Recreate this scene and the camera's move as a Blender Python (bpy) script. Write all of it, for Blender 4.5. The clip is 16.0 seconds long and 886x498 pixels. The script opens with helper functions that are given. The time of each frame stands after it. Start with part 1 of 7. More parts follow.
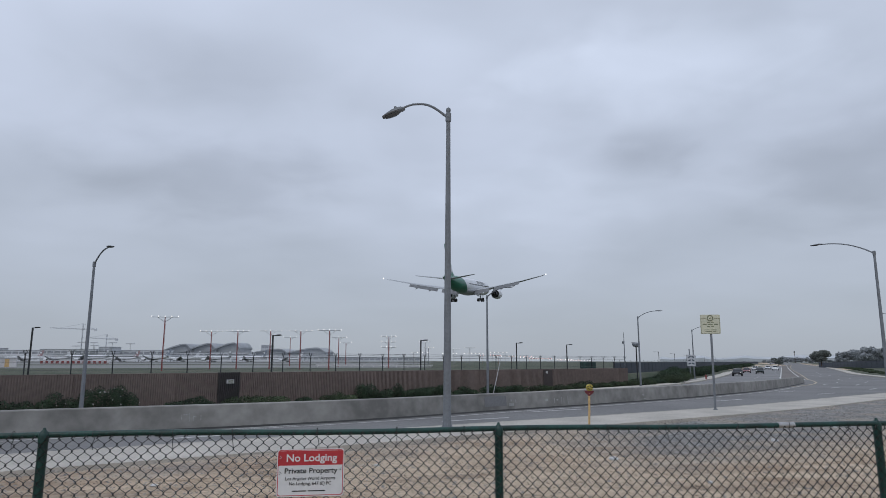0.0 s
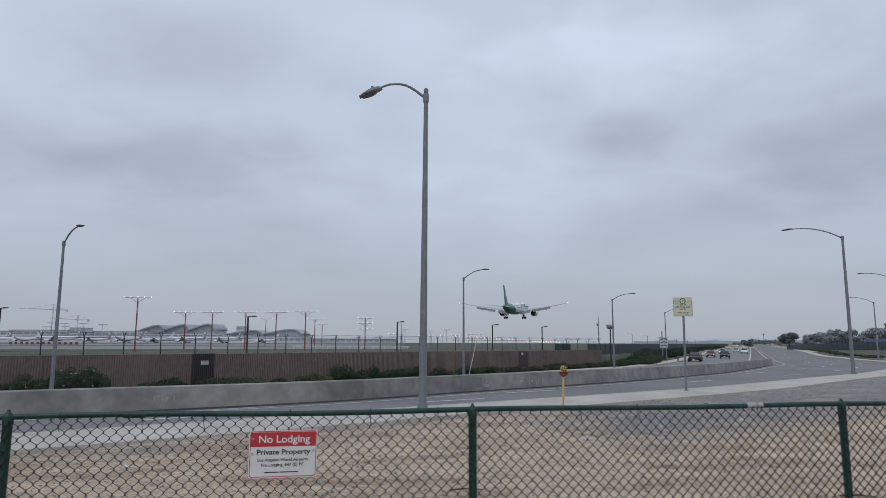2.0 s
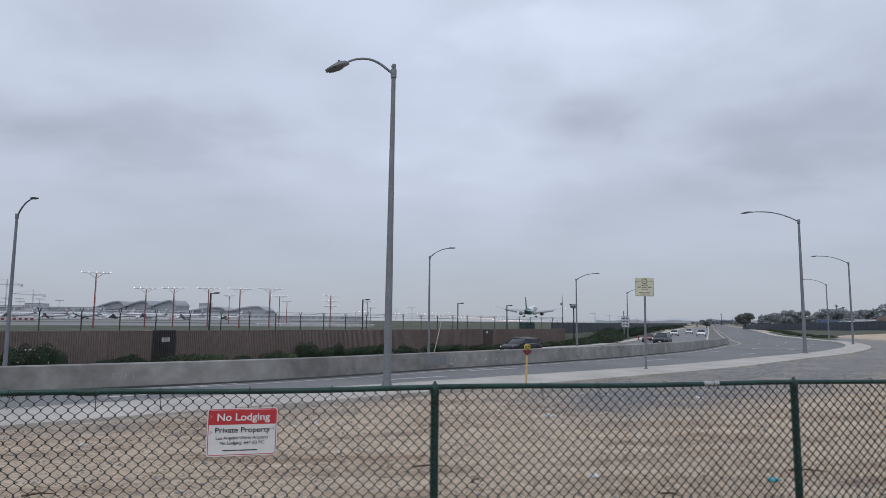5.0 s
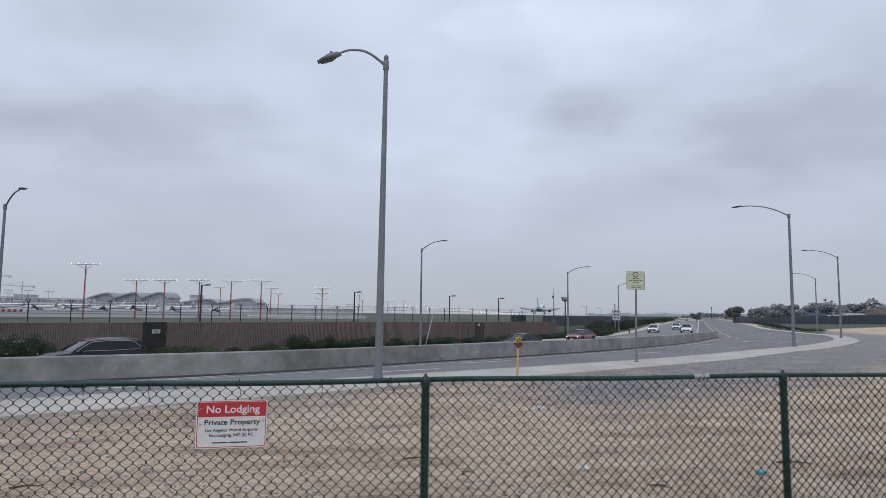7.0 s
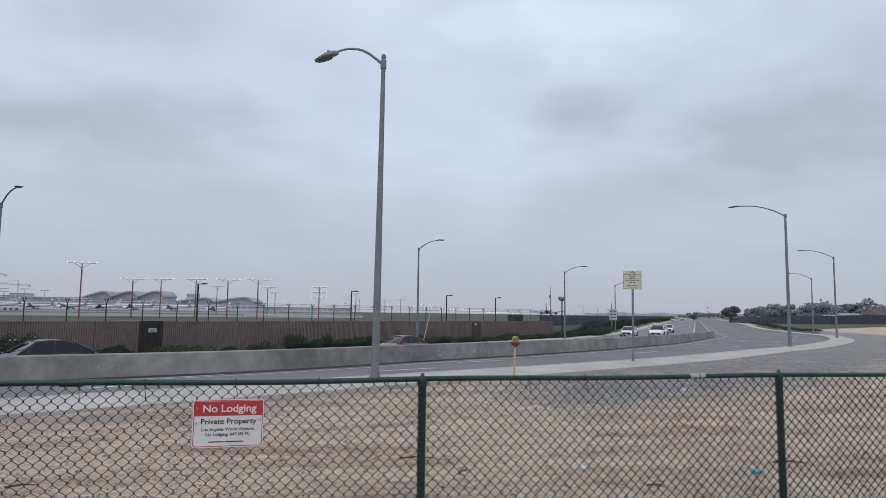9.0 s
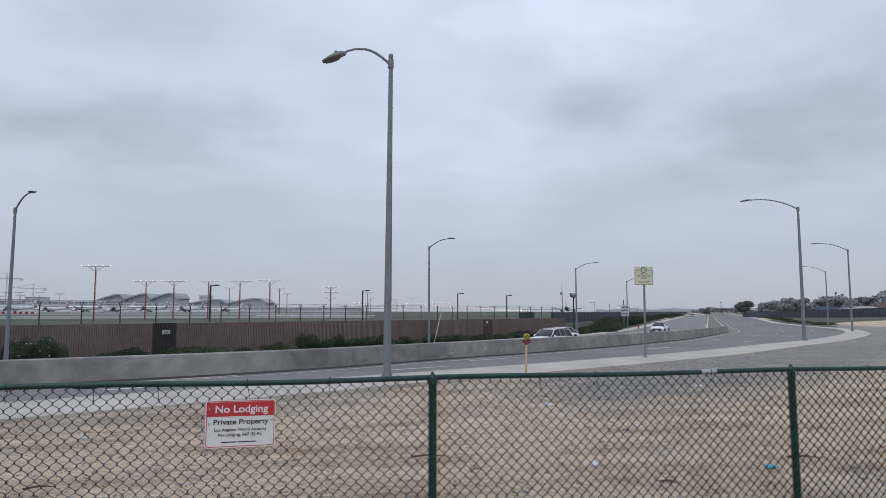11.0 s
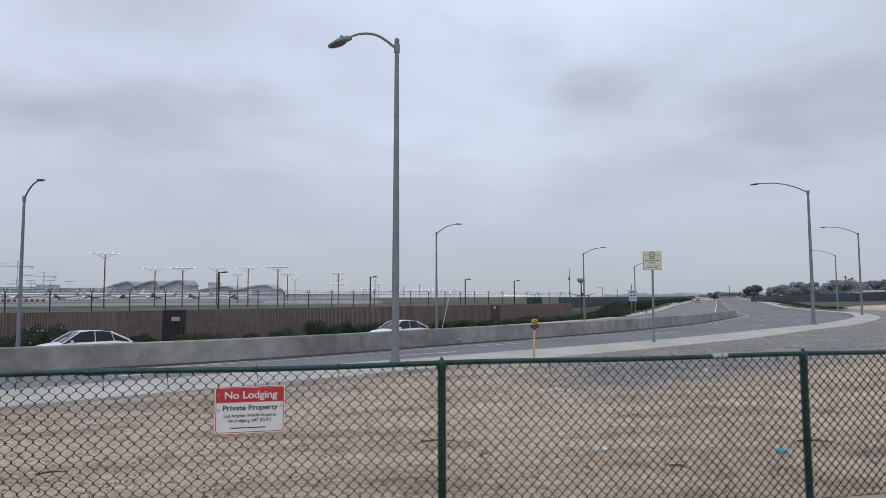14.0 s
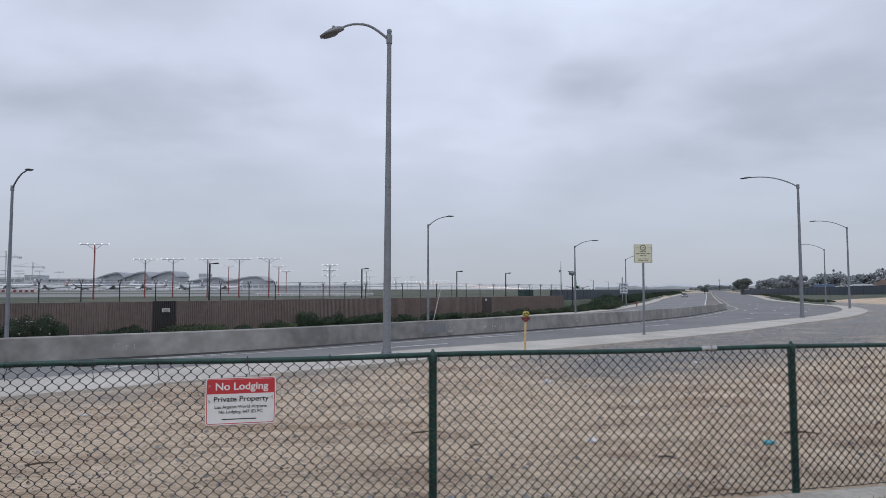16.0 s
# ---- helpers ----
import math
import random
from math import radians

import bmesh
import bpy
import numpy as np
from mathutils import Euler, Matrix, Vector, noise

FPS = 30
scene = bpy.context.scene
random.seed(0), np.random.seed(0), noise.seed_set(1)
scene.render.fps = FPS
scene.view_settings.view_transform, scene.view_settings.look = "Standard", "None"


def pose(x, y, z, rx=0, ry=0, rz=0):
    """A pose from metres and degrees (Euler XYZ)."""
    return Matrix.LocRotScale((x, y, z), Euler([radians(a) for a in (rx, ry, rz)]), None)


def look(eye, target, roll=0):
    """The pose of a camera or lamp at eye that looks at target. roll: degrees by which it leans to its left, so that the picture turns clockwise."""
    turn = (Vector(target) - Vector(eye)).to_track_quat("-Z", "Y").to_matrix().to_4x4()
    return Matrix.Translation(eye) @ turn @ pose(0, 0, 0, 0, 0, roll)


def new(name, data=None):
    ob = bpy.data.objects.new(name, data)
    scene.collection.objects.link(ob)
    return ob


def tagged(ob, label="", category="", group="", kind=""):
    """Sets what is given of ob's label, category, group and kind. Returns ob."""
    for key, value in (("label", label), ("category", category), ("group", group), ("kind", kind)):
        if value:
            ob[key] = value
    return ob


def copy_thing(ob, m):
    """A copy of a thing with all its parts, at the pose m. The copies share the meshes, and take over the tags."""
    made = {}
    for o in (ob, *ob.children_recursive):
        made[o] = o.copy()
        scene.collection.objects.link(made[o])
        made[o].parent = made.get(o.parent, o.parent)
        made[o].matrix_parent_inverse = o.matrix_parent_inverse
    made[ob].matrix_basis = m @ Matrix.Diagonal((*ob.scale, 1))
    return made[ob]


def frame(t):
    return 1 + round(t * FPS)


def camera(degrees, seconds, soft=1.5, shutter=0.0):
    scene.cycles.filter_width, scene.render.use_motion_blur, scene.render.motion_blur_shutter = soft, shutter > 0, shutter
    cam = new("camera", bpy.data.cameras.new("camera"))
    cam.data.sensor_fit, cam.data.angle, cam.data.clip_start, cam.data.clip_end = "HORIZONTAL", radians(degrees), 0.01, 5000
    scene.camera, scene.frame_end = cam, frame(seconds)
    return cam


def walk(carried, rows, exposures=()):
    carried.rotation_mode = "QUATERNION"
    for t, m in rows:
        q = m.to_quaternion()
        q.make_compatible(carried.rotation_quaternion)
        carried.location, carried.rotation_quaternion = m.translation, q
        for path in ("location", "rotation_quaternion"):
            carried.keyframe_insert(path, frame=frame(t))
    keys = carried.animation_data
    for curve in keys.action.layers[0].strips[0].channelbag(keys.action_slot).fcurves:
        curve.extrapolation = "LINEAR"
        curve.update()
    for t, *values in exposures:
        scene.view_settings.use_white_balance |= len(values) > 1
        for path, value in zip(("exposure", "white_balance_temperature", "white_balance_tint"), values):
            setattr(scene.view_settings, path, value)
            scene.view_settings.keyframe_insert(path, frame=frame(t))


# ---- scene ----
cam = camera(68.0, 16.0, 0.8)
PATH = [
    (0, (-0.053, -0.099, 1.688), (-0.228, 1.865, 2.024), 0.1),
    (0.5, (-0.049, -0.076, 1.686), (-0.212, 1.892, 2.007), 0.1),
    (1, (-0.048, -0.088, 1.687), (-0.196, 1.883, 1.992), 0.1),
    (1.5, (-0.042, -0.073, 1.687), (-0.173, 1.901, 1.98), 0.1),
    (2, (-0.041, -0.063, 1.686), (-0.147, 1.914, 1.968), 0.2),
    (2.5, (-0.037, -0.035, 1.684), (-0.121, 1.944, 1.958), 0.3),
    (3, (-0.034, -0.044, 1.686), (-0.094, 1.937, 1.949), 0.3),
    (3.5, (-0.033, -0.039, 1.685), (-0.078, 1.944, 1.938), 0.5),
    (4, (-0.029, -0.029, 1.685), (-0.059, 1.956, 1.925), 0.5),
    (6.5, (-0.021, -0.006, 1.684), (-0.004, 1.984, 1.883), 0.7),
    (7, (-0.019, 0.002, 1.683), (0.001, 1.992, 1.879), 0.7),
    (7.5, (-0.019, 0.005, 1.683), (0.004, 1.995, 1.877), 0.7),
    (8, (-0.021, -0.003, 1.684), (0.003, 1.987, 1.877), 0.6),
    (8.5, (-0.02, -0.005, 1.684), (0.007, 1.985, 1.877), 0.7),
    (9, (-0.019, 0.001, 1.684), (0.01, 1.991, 1.878), 0.8),
    (11.5, (0.0, -0.013, 1.686), (-0.014, 1.978, 1.87), -0.1),
    (12, (-0.015, 0.013, 1.683), (-0.039, 2.005, 1.858), -0.1),
    (12.5, (-0.015, 0.011, 1.683), (-0.044, 2.004, 1.85), -0.1),
    (13, (-0.017, 0.01, 1.683), (-0.048, 2.003, 1.841), -0.2),
    (13.5, (-0.012, 0.021, 1.683), (-0.042, 2.015, 1.835), -0.2),
    (14, (-0.011, 0.029, 1.682), (-0.036, 2.024, 1.828), -0.2),
    (14.5, (-0.009, 0.033, 1.682), (-0.029, 2.028, 1.822), -0.2),
    (15, (-0.01, 0.026, 1.683), (-0.021, 2.022, 1.815), -0.1),
    (15.5, (-0.012, 0.029, 1.682), (-0.016, 2.025, 1.808), 0.0),
    (16, (-0.01, 0.025, 1.682), (-0.01, 2.022, 1.804), 0.0),
]
walk(cam, [(t, look(eye, target, roll)) for t, eye, target, roll in PATH], [(0, 0.0, 6460, 8), (3.0, 0.02, 6470, 8), (4.5, 0.08, 6480, 9), (7.0, 0.18, 6500, 9), (12.5, 0.20, 6520, 9), (16, 0.22, 6540, 10)])

# ---------------------------------------------------------------- light
SUN_EL, SUN_AZ = radians(50), radians(200)
world = bpy.data.worlds.new("overcast_sky")
scene.world = world
world.use_nodes = True


def build_sky():
    """Overcast: a cloud deck whose brightness grows towards the zenith, over a faint clear-sky tint."""
    nt = world.node_tree
    nt.nodes.clear()

    def node(kind, **sets):
        n = nt.nodes.new(kind)
        for key, value in sets.items():
            n.inputs[key].default_value = value
        return n

    def calc(op, a, b=None):
        n = nt.nodes.new("ShaderNodeMath")
        n.operation = op
        for i, v in enumerate((a, b)):
            if v is None:
                continue
            if isinstance(v, (int, float)):
                n.inputs[i].default_value = v
            else:
                nt.links.new(v, n.inputs[i])
        return n.outputs[0]

    co = node("ShaderNodeTexCoord")
    sep = node("ShaderNodeSeparateXYZ")
    nt.links.new(co.outputs["Generated"], sep.inputs[0])
    x, y, z = sep.outputs
    up = calc("ADD", calc("MAXIMUM", z, 0.0), 0.26)
    comb = node("ShaderNodeCombineXYZ")
    nt.links.new(calc("DIVIDE", x, up), comb.inputs[0])
    nt.links.new(calc("DIVIDE", y, up), comb.inputs[1])

    def clouds(scale, detail, shift):
        mp = node("ShaderNodeMapping", Location=shift, Scale=(0.9, 1.0, 1))
        nt.links.new(comb.outputs[0], mp.inputs[0])
        n = node("ShaderNodeTexNoise", Scale=scale, Detail=detail, Roughness=0.45, Distortion=0.3)
        nt.links.new(mp.outputs[0], n.inputs["Vector"])
        return n.outputs[0]

    big, fine = clouds(1.3, 2, (3.1, 1.7, 0.4)), clouds(3.6, 3, (7.7, 2.2, 5.0))
    mix = calc("ADD", calc("MULTIPLY", big, 0.70), calc("MULTIPLY", fine, 0.30))
    ramp = node("ShaderNodeValToRGB")
    nt.links.new(mix, ramp.inputs[0])
    e = ramp.color_ramp.elements
    e[0].position, e[0].color = 0.34, (0.44, 0.485, 0.59, 1)
    e[1].position, e[1].color = 0.66, (0.575, 0.63, 0.775, 1)
    mid = e.new(0.5)
    mid.color = (0.515, 0.565, 0.69, 1)

    # cloud masses: bearing and height in degrees, their half sizes, and how much they thin or thicken the deck
    edge_noise = clouds(5.0, 4, (1.3, 8.2, 2.0))

    def mass(bearing, height, wide, tall, amount):
        f = Vector((math.sin(radians(bearing)) * math.cos(radians(height)), math.cos(radians(bearing)) * math.cos(radians(height)), math.sin(radians(height))))
        r = f.cross(Vector((0, 0, 1))).normalized()
        u = r.cross(f)

        def dot(v, size):
            n = nt.nodes.new("ShaderNodeVectorMath")
            n.operation = "DOT_PRODUCT"
            nt.links.new(co.outputs["Generated"], n.inputs[0])
            n.inputs[1].default_value = v
            return calc("DIVIDE", n.outputs["Value"], size)

        a, b = dot(r, math.sin(radians(wide))), dot(u, math.sin(radians(tall)))
        far = calc("SQRT", calc("ADD", calc("MULTIPLY", a, a), calc("MULTIPLY", b, b)))
        ragged = calc("ADD", far, calc("MULTIPLY", calc("SUBTRACT", edge_noise, 0.5), 1.3))
        fade = nt.nodes.new("ShaderNodeMapRange")
        fade.interpolation_type = "SMOOTHSTEP"
        fade.inputs["From Min"].default_value, fade.inputs["From Max"].default_value = 1.0, 0.1
        fade.inputs["To Min"].default_value, fade.inputs["To Max"].default_value = 0.0, amount
        nt.links.new(ragged, fade.inputs[0])
        return calc("MULTIPLY", fade.outputs[0], calc("GREATER_THAN", dot(f, 1.0), 0.0))

    deck = 1.0
    for m_ in ((12.2, 17.2, 6.0, 2.6, -0.19), (29, 14.5, 16, 5.5, -0.17), (-25, 15, 14, 5.0, -0.17), (-6, 26, 16, 4.5, 0.05), (4, 14, 12, 5, 0.10), (15, 24, 18, 5.5, 0.20), (-26, 24, 14, 5, -0.10), (26, 21, 7, 2.5, 0.06), (60, 30, 30, 12, 0.06), (-70, 35, 30, 14, -0.06), (170, 40, 40, 18, 0.08)):
        deck = calc("ADD", mass(*m_), deck)
    # murk near the horizon
    low = node("ShaderNodeMapRange")
    low.inputs["From Min"].default_value, low.inputs["From Max"].default_value = 0.0, 0.30
    nt.links.new(z, low.inputs[0])
    haze = node("ShaderNodeMix")
    haze.data_type = "RGBA"
    nt.links.new(low.outputs[0], haze.inputs[0])
    haze.inputs[6].default_value = (0.385, 0.42, 0.485, 1)
    nt.links.new(ramp.outputs[0], haze.inputs[7])
    gain = calc("ADD", 0.95, calc("MULTIPLY", calc("POWER", calc("MAXIMUM", z, 0.0), 1.2), 0.25))
    sky = nt.nodes.new("ShaderNodeTexSky")
    sky.sky_type = "NISHITA"
    sky.sun_disc = False
    sky.sun_elevation, sky.sun_rotation = SUN_EL, SUN_AZ
    b1, b2, add, out = (nt.nodes.new(k) for k in ("ShaderNodeBackground", "ShaderNodeBackground", "ShaderNodeAddShader", "ShaderNodeOutputWorld"))
    nt.links.new(haze.outputs[2], b1.inputs[0])
    nt.links.new(calc("MULTIPLY", gain, deck), b1.inputs[1])
    nt.links.new(sky.outputs[0], b2.inputs[0])
    b2.inputs[1].default_value = 0.006
    nt.links.new(b1.outputs[0], add.inputs[0])
    nt.links.new(b2.outputs[0], add.inputs[1])
    nt.links.new(add.outputs[0], out.inputs[0])


build_sky()
sun = new("sun", bpy.data.lights.new("sun", "SUN"))
sun.data.energy, sun.data.angle, sun.data.color = 0.5, radians(40), (1.0, 0.96, 0.9)
sun.matrix_world = look((0, 0, 50), (-30 * math.sin(SUN_AZ), -30 * math.cos(SUN_AZ), 50 - 36), 0)

# ---------------------------------------------------------------- materials
MATS = {}


def mat(name, col, rough=0.7, metal=0.0, spread=0.15, big=0.5, fine=20.0, bump=0.0, bump_scale=None, col2=None, random_tint=0.0, glow=0.0, coat=0.0):
    """A procedural surface: its colour wanders at two scales towards a second colour, with fine relief."""
    if name in MATS:
        return MATS[name]
    m = MATS[name] = bpy.data.materials.new(name)
    m.use_nodes = True
    nt = m.node_tree
    b = nt.nodes["Principled BSDF"]
    b.inputs["Roughness"].default_value, b.inputs["Metallic"].default_value = rough, metal
    b.inputs["Coat Weight"].default_value = coat
    co = nt.nodes.new("ShaderNodeTexCoord")
    n1, n2 = nt.nodes.new("ShaderNodeTexNoise"), nt.nodes.new("ShaderNodeTexNoise")
    for n, s, d in ((n1, big, 4), (n2, fine, 6)):
        n.inputs["Scale"].default_value, n.inputs["Detail"].default_value = s, d
        nt.links.new(co.outputs["Object"], n.inputs["Vector"])
    a = nt.nodes.new("ShaderNodeMath")
    a.operation = "MULTIPLY_ADD"
    a.inputs[1].default_value = 0.55
    nt.links.new(n1.outputs[0], a.inputs[0])
    h = nt.nodes.new("ShaderNodeMath")
    h.operation = "MULTIPLY"
    h.inputs[1].default_value = 0.45
    nt.links.new(n2.outputs[0], h.inputs[0])
    nt.links.new(h.outputs[0], a.inputs[2])
    r = nt.nodes.new("ShaderNodeValToRGB")
    nt.links.new(a.outputs[0], r.inputs[0])
    c2 = col2 or tuple(c * (1 - 2 * spread) for c in col)
    c1 = tuple(min(1, c * (1 + spread)) for c in col)
    r.color_ramp.elements[0].position, r.color_ramp.elements[0].color = 0.36, (*c2, 1)
    r.color_ramp.elements[1].position, r.color_ramp.elements[1].color = 0.62, (*c1, 1)
    col_out = r.outputs[0]
    if random_tint:
        oi = nt.nodes.new("ShaderNodeObjectInfo")
        ge = nt.nodes.new("ShaderNodeNewGeometry")
        ad = nt.nodes.new("ShaderNodeMath")
        ad.operation = "ADD"
        nt.links.new(oi.outputs["Random"], ad.inputs[0])
        nt.links.new(ge.outputs["Random Per Island"], ad.inputs[1])
        mr = nt.nodes.new("ShaderNodeMapRange")
        mr.inputs["From Max"].default_value = 2.0
        mr.inputs["To Min"].default_value, mr.inputs["To Max"].default_value = 1 - random_tint, 1 + random_tint
        nt.links.new(ad.outputs[0], mr.inputs[0])
        hs = nt.nodes.new("ShaderNodeHueSaturation")
        nt.links.new(col_out, hs.inputs["Color"])
        nt.links.new(mr.outputs[0], hs.inputs["Value"])
        col_out = hs.outputs[0]
    nt.links.new(col_out, b.inputs["Base Color"])
    if glow:
        b.inputs["Emission Color"].default_value, b.inputs["Emission Strength"].default_value = (*col, 1), glow
    if bump:
        bp = nt.nodes.new("ShaderNodeBump")
        bp.inputs["Strength"].default_value, bp.inputs["Distance"].default_value = bump, 0.02
        if bump_scale:
            n3 = nt.nodes.new("ShaderNodeTexNoise")
            n3.inputs["Scale"].default_value, n3.inputs["Detail"].default_value = bump_scale, 5
            nt.links.new(co.outputs["Object"], n3.inputs["Vector"])
            nt.links.new(n3.outputs[0], bp.inputs["Height"])
        else:
            nt.links.new(n2.outputs[0], bp.inputs["Height"])
        nt.links.new(bp.outputs[0], b.inputs["Normal"])
    return m


ASPHALT = mat("asphalt", (0.20, 0.196, 0.194), 0.9, spread=0.13, big=0.12, fine=9, bump=0.25, bump_scale=60)
ASPHALT_FAR = mat("asphalt_far", (0.235, 0.232, 0.232), 0.9, spread=0.12, big=0.1, fine=6, bump=0.2, bump_scale=40)
PATCH = mat("median_paving", (0.185, 0.165, 0.152), 0.9, spread=0.15, big=0.2, fine=6)
PAVE = mat("concrete_paving", (0.51, 0.475, 0.42), 0.85, spread=0.12, big=0.6, fine=14, bump=0.15, bump_scale=80, random_tint=0.06)
CONCRETE = mat("barrier_concrete", (0.29, 0.28, 0.262), 0.85, spread=0.20, big=0.30, fine=2.2, bump=0.2, bump_scale=30)
KERB_M = mat("kerb_concrete", (0.45, 0.42, 0.365), 0.85, spread=0.15, big=1.5, fine=20)
PAINT_W = mat("road_paint_white", (0.62, 0.62, 0.6), 0.6, spread=0.2, big=2, fine=25)
PAINT_Y = mat("road_paint_yellow", (0.46, 0.39, 0.26), 0.6, spread=0.2, big=2, fine=25)
TAR = mat("tar_joint", (0.05, 0.05, 0.05), 0.8)
STEEL = mat("galvanized_steel", (0.205, 0.22, 0.24), 0.6, 0.2, spread=0.1, big=1.2, fine=12)
LAMP_GREY = mat("lamp_head_grey", (0.20, 0.21, 0.225), 0.5, 0.3, spread=0.1)
LENS = mat("lamp_lens", (0.12, 0.12, 0.12), 0.25)
GREEN = mat("green_vinyl", (0.006, 0.046, 0.037), 0.42, spread=0.3, big=6, fine=60, bump=0.1)
WIRE = mat("dark_vinyl_wire", (0.010, 0.013, 0.012), 0.5, spread=0.2, big=5)
ALU = mat("worn_metal", (0.5, 0.5, 0.5), 0.45, 0.7, spread=0.15)
CORR = mat("brown_sheet_metal", (0.205, 0.160, 0.142), 0.8, spread=0.10, big=0.25, fine=3, random_tint=0.05)
CORR_D = mat("dark_gate_metal", (0.045, 0.040, 0.040), 0.6, spread=0.15, big=0.6)
DARK = mat("dark_painted_steel", (0.022, 0.024, 0.027), 0.55, spread=0.2)
WIRE_G = mat("grey_wire", (0.10, 0.11, 0.115), 0.5, 0.4)
RED = mat("red_painted_steel", (0.27, 0.065, 0.06), 0.5, spread=0.15)
REDWHITE = mat("white_painted_steel", (0.62, 0.6, 0.6), 0.5)
LIGHT_W = mat("approach_light", (1.0, 0.93, 0.88), 0.4, glow=1.1)
LIGHT_R = mat("approach_light_red", (1.0, 0.55, 0.5), 0.4, glow=1.3)
HEADLIGHT = mat("headlight_on", (1.0, 0.96, 0.9), 0.2, glow=2.6)
LEAF = mat("shrub_leaf", (0.034, 0.060, 0.030), 0.85, spread=0.35, big=1.5, fine=8, random_tint=0.45)
LEAF_L = mat("low_shrub_leaf", (0.052, 0.076, 0.036), 0.85, spread=0.35, big=1.0, fine=8, random_tint=0.4)
# far foliage lightened and greyed: distance haze is put into the leaf colour
LEAF_D = mat("faintly_hazed_leaf", (0.135, 0.15, 0.135), 0.9, spread=0.2, big=0.4, fine=3, random_tint=0.3)
# stronger painted haze for the tree lines past 400 m
LEAF_H = mat("hazed_far_leaf", (0.29, 0.31, 0.325), 0.9, spread=0.15, big=0.3, fine=2, random_tint=0.25)
BARK = mat("bark", (0.10, 0.08, 0.065), 0.9, spread=0.3, big=2, fine=20)
GRASS = mat("grass_blades", (0.10, 0.14, 0.05), 0.7, spread=0.3, big=1.5, fine=10, random_tint=0.3)
STONE = mat("loose_stone", (0.34, 0.32, 0.30), 0.85, spread=0.2, big=4, fine=30, random_tint=0.45)
SIGN_W = mat("sign_white", (0.72, 0.72, 0.72), 0.4, spread=0.04, big=3)
SIGN_R = mat("sign_red", (0.50, 0.035, 0.045), 0.4, spread=0.06, big=3)
SIGN_K = mat("sign_black", (0.012, 0.012, 0.012), 0.4)
SIGN_Y = mat("sign_cream_yellow", (0.62, 0.61, 0.47), 0.45, spread=0.05, big=2)
SIGN_G = mat("sign_olive_ink", (0.20, 0.21, 0.13), 0.5)
ORANGE = mat("weathered_orange", (0.64, 0.43, 0.20), 0.6, spread=0.15, big=6)
YELLOW = mat("marker_yellow", (0.50, 0.40, 0.07), 0.5, spread=0.15, big=6)
MAROON = mat("marker_maroon", (0.16, 0.025, 0.03), 0.5)
GLASS_D = mat("tinted_car_glass", (0.018, 0.021, 0.025), 0.08, spread=0.05)
RUBBER = mat("tyre_rubber", (0.02, 0.02, 0.02), 0.85)
RIM = mat("alloy_rim", (0.4, 0.4, 0.42), 0.35, 0.8)
PLATE = mat("plate_white", (0.6, 0.6, 0.6), 0.5)
TAIL_RED = mat("tail_lamp_red", (0.30, 0.02, 0.02), 0.25)
AIR_W = mat("aircraft_white", (0.74, 0.75, 0.77), 0.35, spread=0.04, big=0.1, fine=2)
AIR_G = mat("aircraft_green", (0.012, 0.16, 0.095), 0.35, spread=0.08, big=0.1, fine=2)
AIR_GREY = mat("aircraft_grey", (0.36, 0.375, 0.39), 0.4, spread=0.06, big=0.2, fine=2)
AIR_D = mat("aircraft_dark", (0.05, 0.052, 0.056), 0.5)
BLUE_TRASH = mat("blue_plastic", (0.12, 0.50, 0.62), 0.3)
WHITE_TRASH = mat("white_plastic", (0.7, 0.7, 0.7), 0.4)
TWIG = mat("dry_twig", (0.10, 0.075, 0.055), 0.9)
BUILD_W = mat("pale_building", (0.66, 0.67, 0.69), 0.7, spread=0.08, big=0.02, fine=0.3)
# BUILD_G, ROOF_G and WIN_D are lightened: distance haze mixed into their own greys
BUILD_G = mat("grey_building", (0.56, 0.575, 0.60), 0.7, spread=0.12, big=0.02, fine=0.3)
WAVE = mat("wave_roof_metal", (0.37, 0.385, 0.405), 0.7, spread=0.1, big=0.02, fine=0.2)
ROOF_G = mat("metal_roof", (0.54, 0.56, 0.59), 0.6, spread=0.1, big=0.02, fine=0.2)
WIN_D = mat("far_window", (0.34, 0.355, 0.38), 0.4)
SCREEN = mat("dark_fence_screen", (0.066, 0.078, 0.096), 0.8, spread=0.2, big=0.3, fine=4)
SCREEN_G = mat("green_fence_screen", (0.035, 0.07, 0.062), 0.8, spread=0.2, big=0.3, fine=4)
GRAFFITI = mat("pale_chalk_paint", (0.40, 0.40, 0.385), 0.8)
BUFF = mat("paint_over_patch", (0.20, 0.20, 0.205), 0.85, spread=0.12, big=1)
# hill colour carries the haze: much paler and bluer than woodland
RIDGE = mat("hazed_hillside", (0.52, 0.545, 0.57), 0.95, spread=0.07, big=0.004, fine=0.03)
HOUSE = mat("house_stucco", (0.5, 0.47, 0.43), 0.8, spread=0.1, big=0.1)
ROOF_B = mat("brown_roof", (0.13, 0.085, 0.065), 0.8, spread=0.15, big=0.2)
TRUCK_B = mat("blue_truck_panel", (0.12, 0.17, 0.27), 0.5)


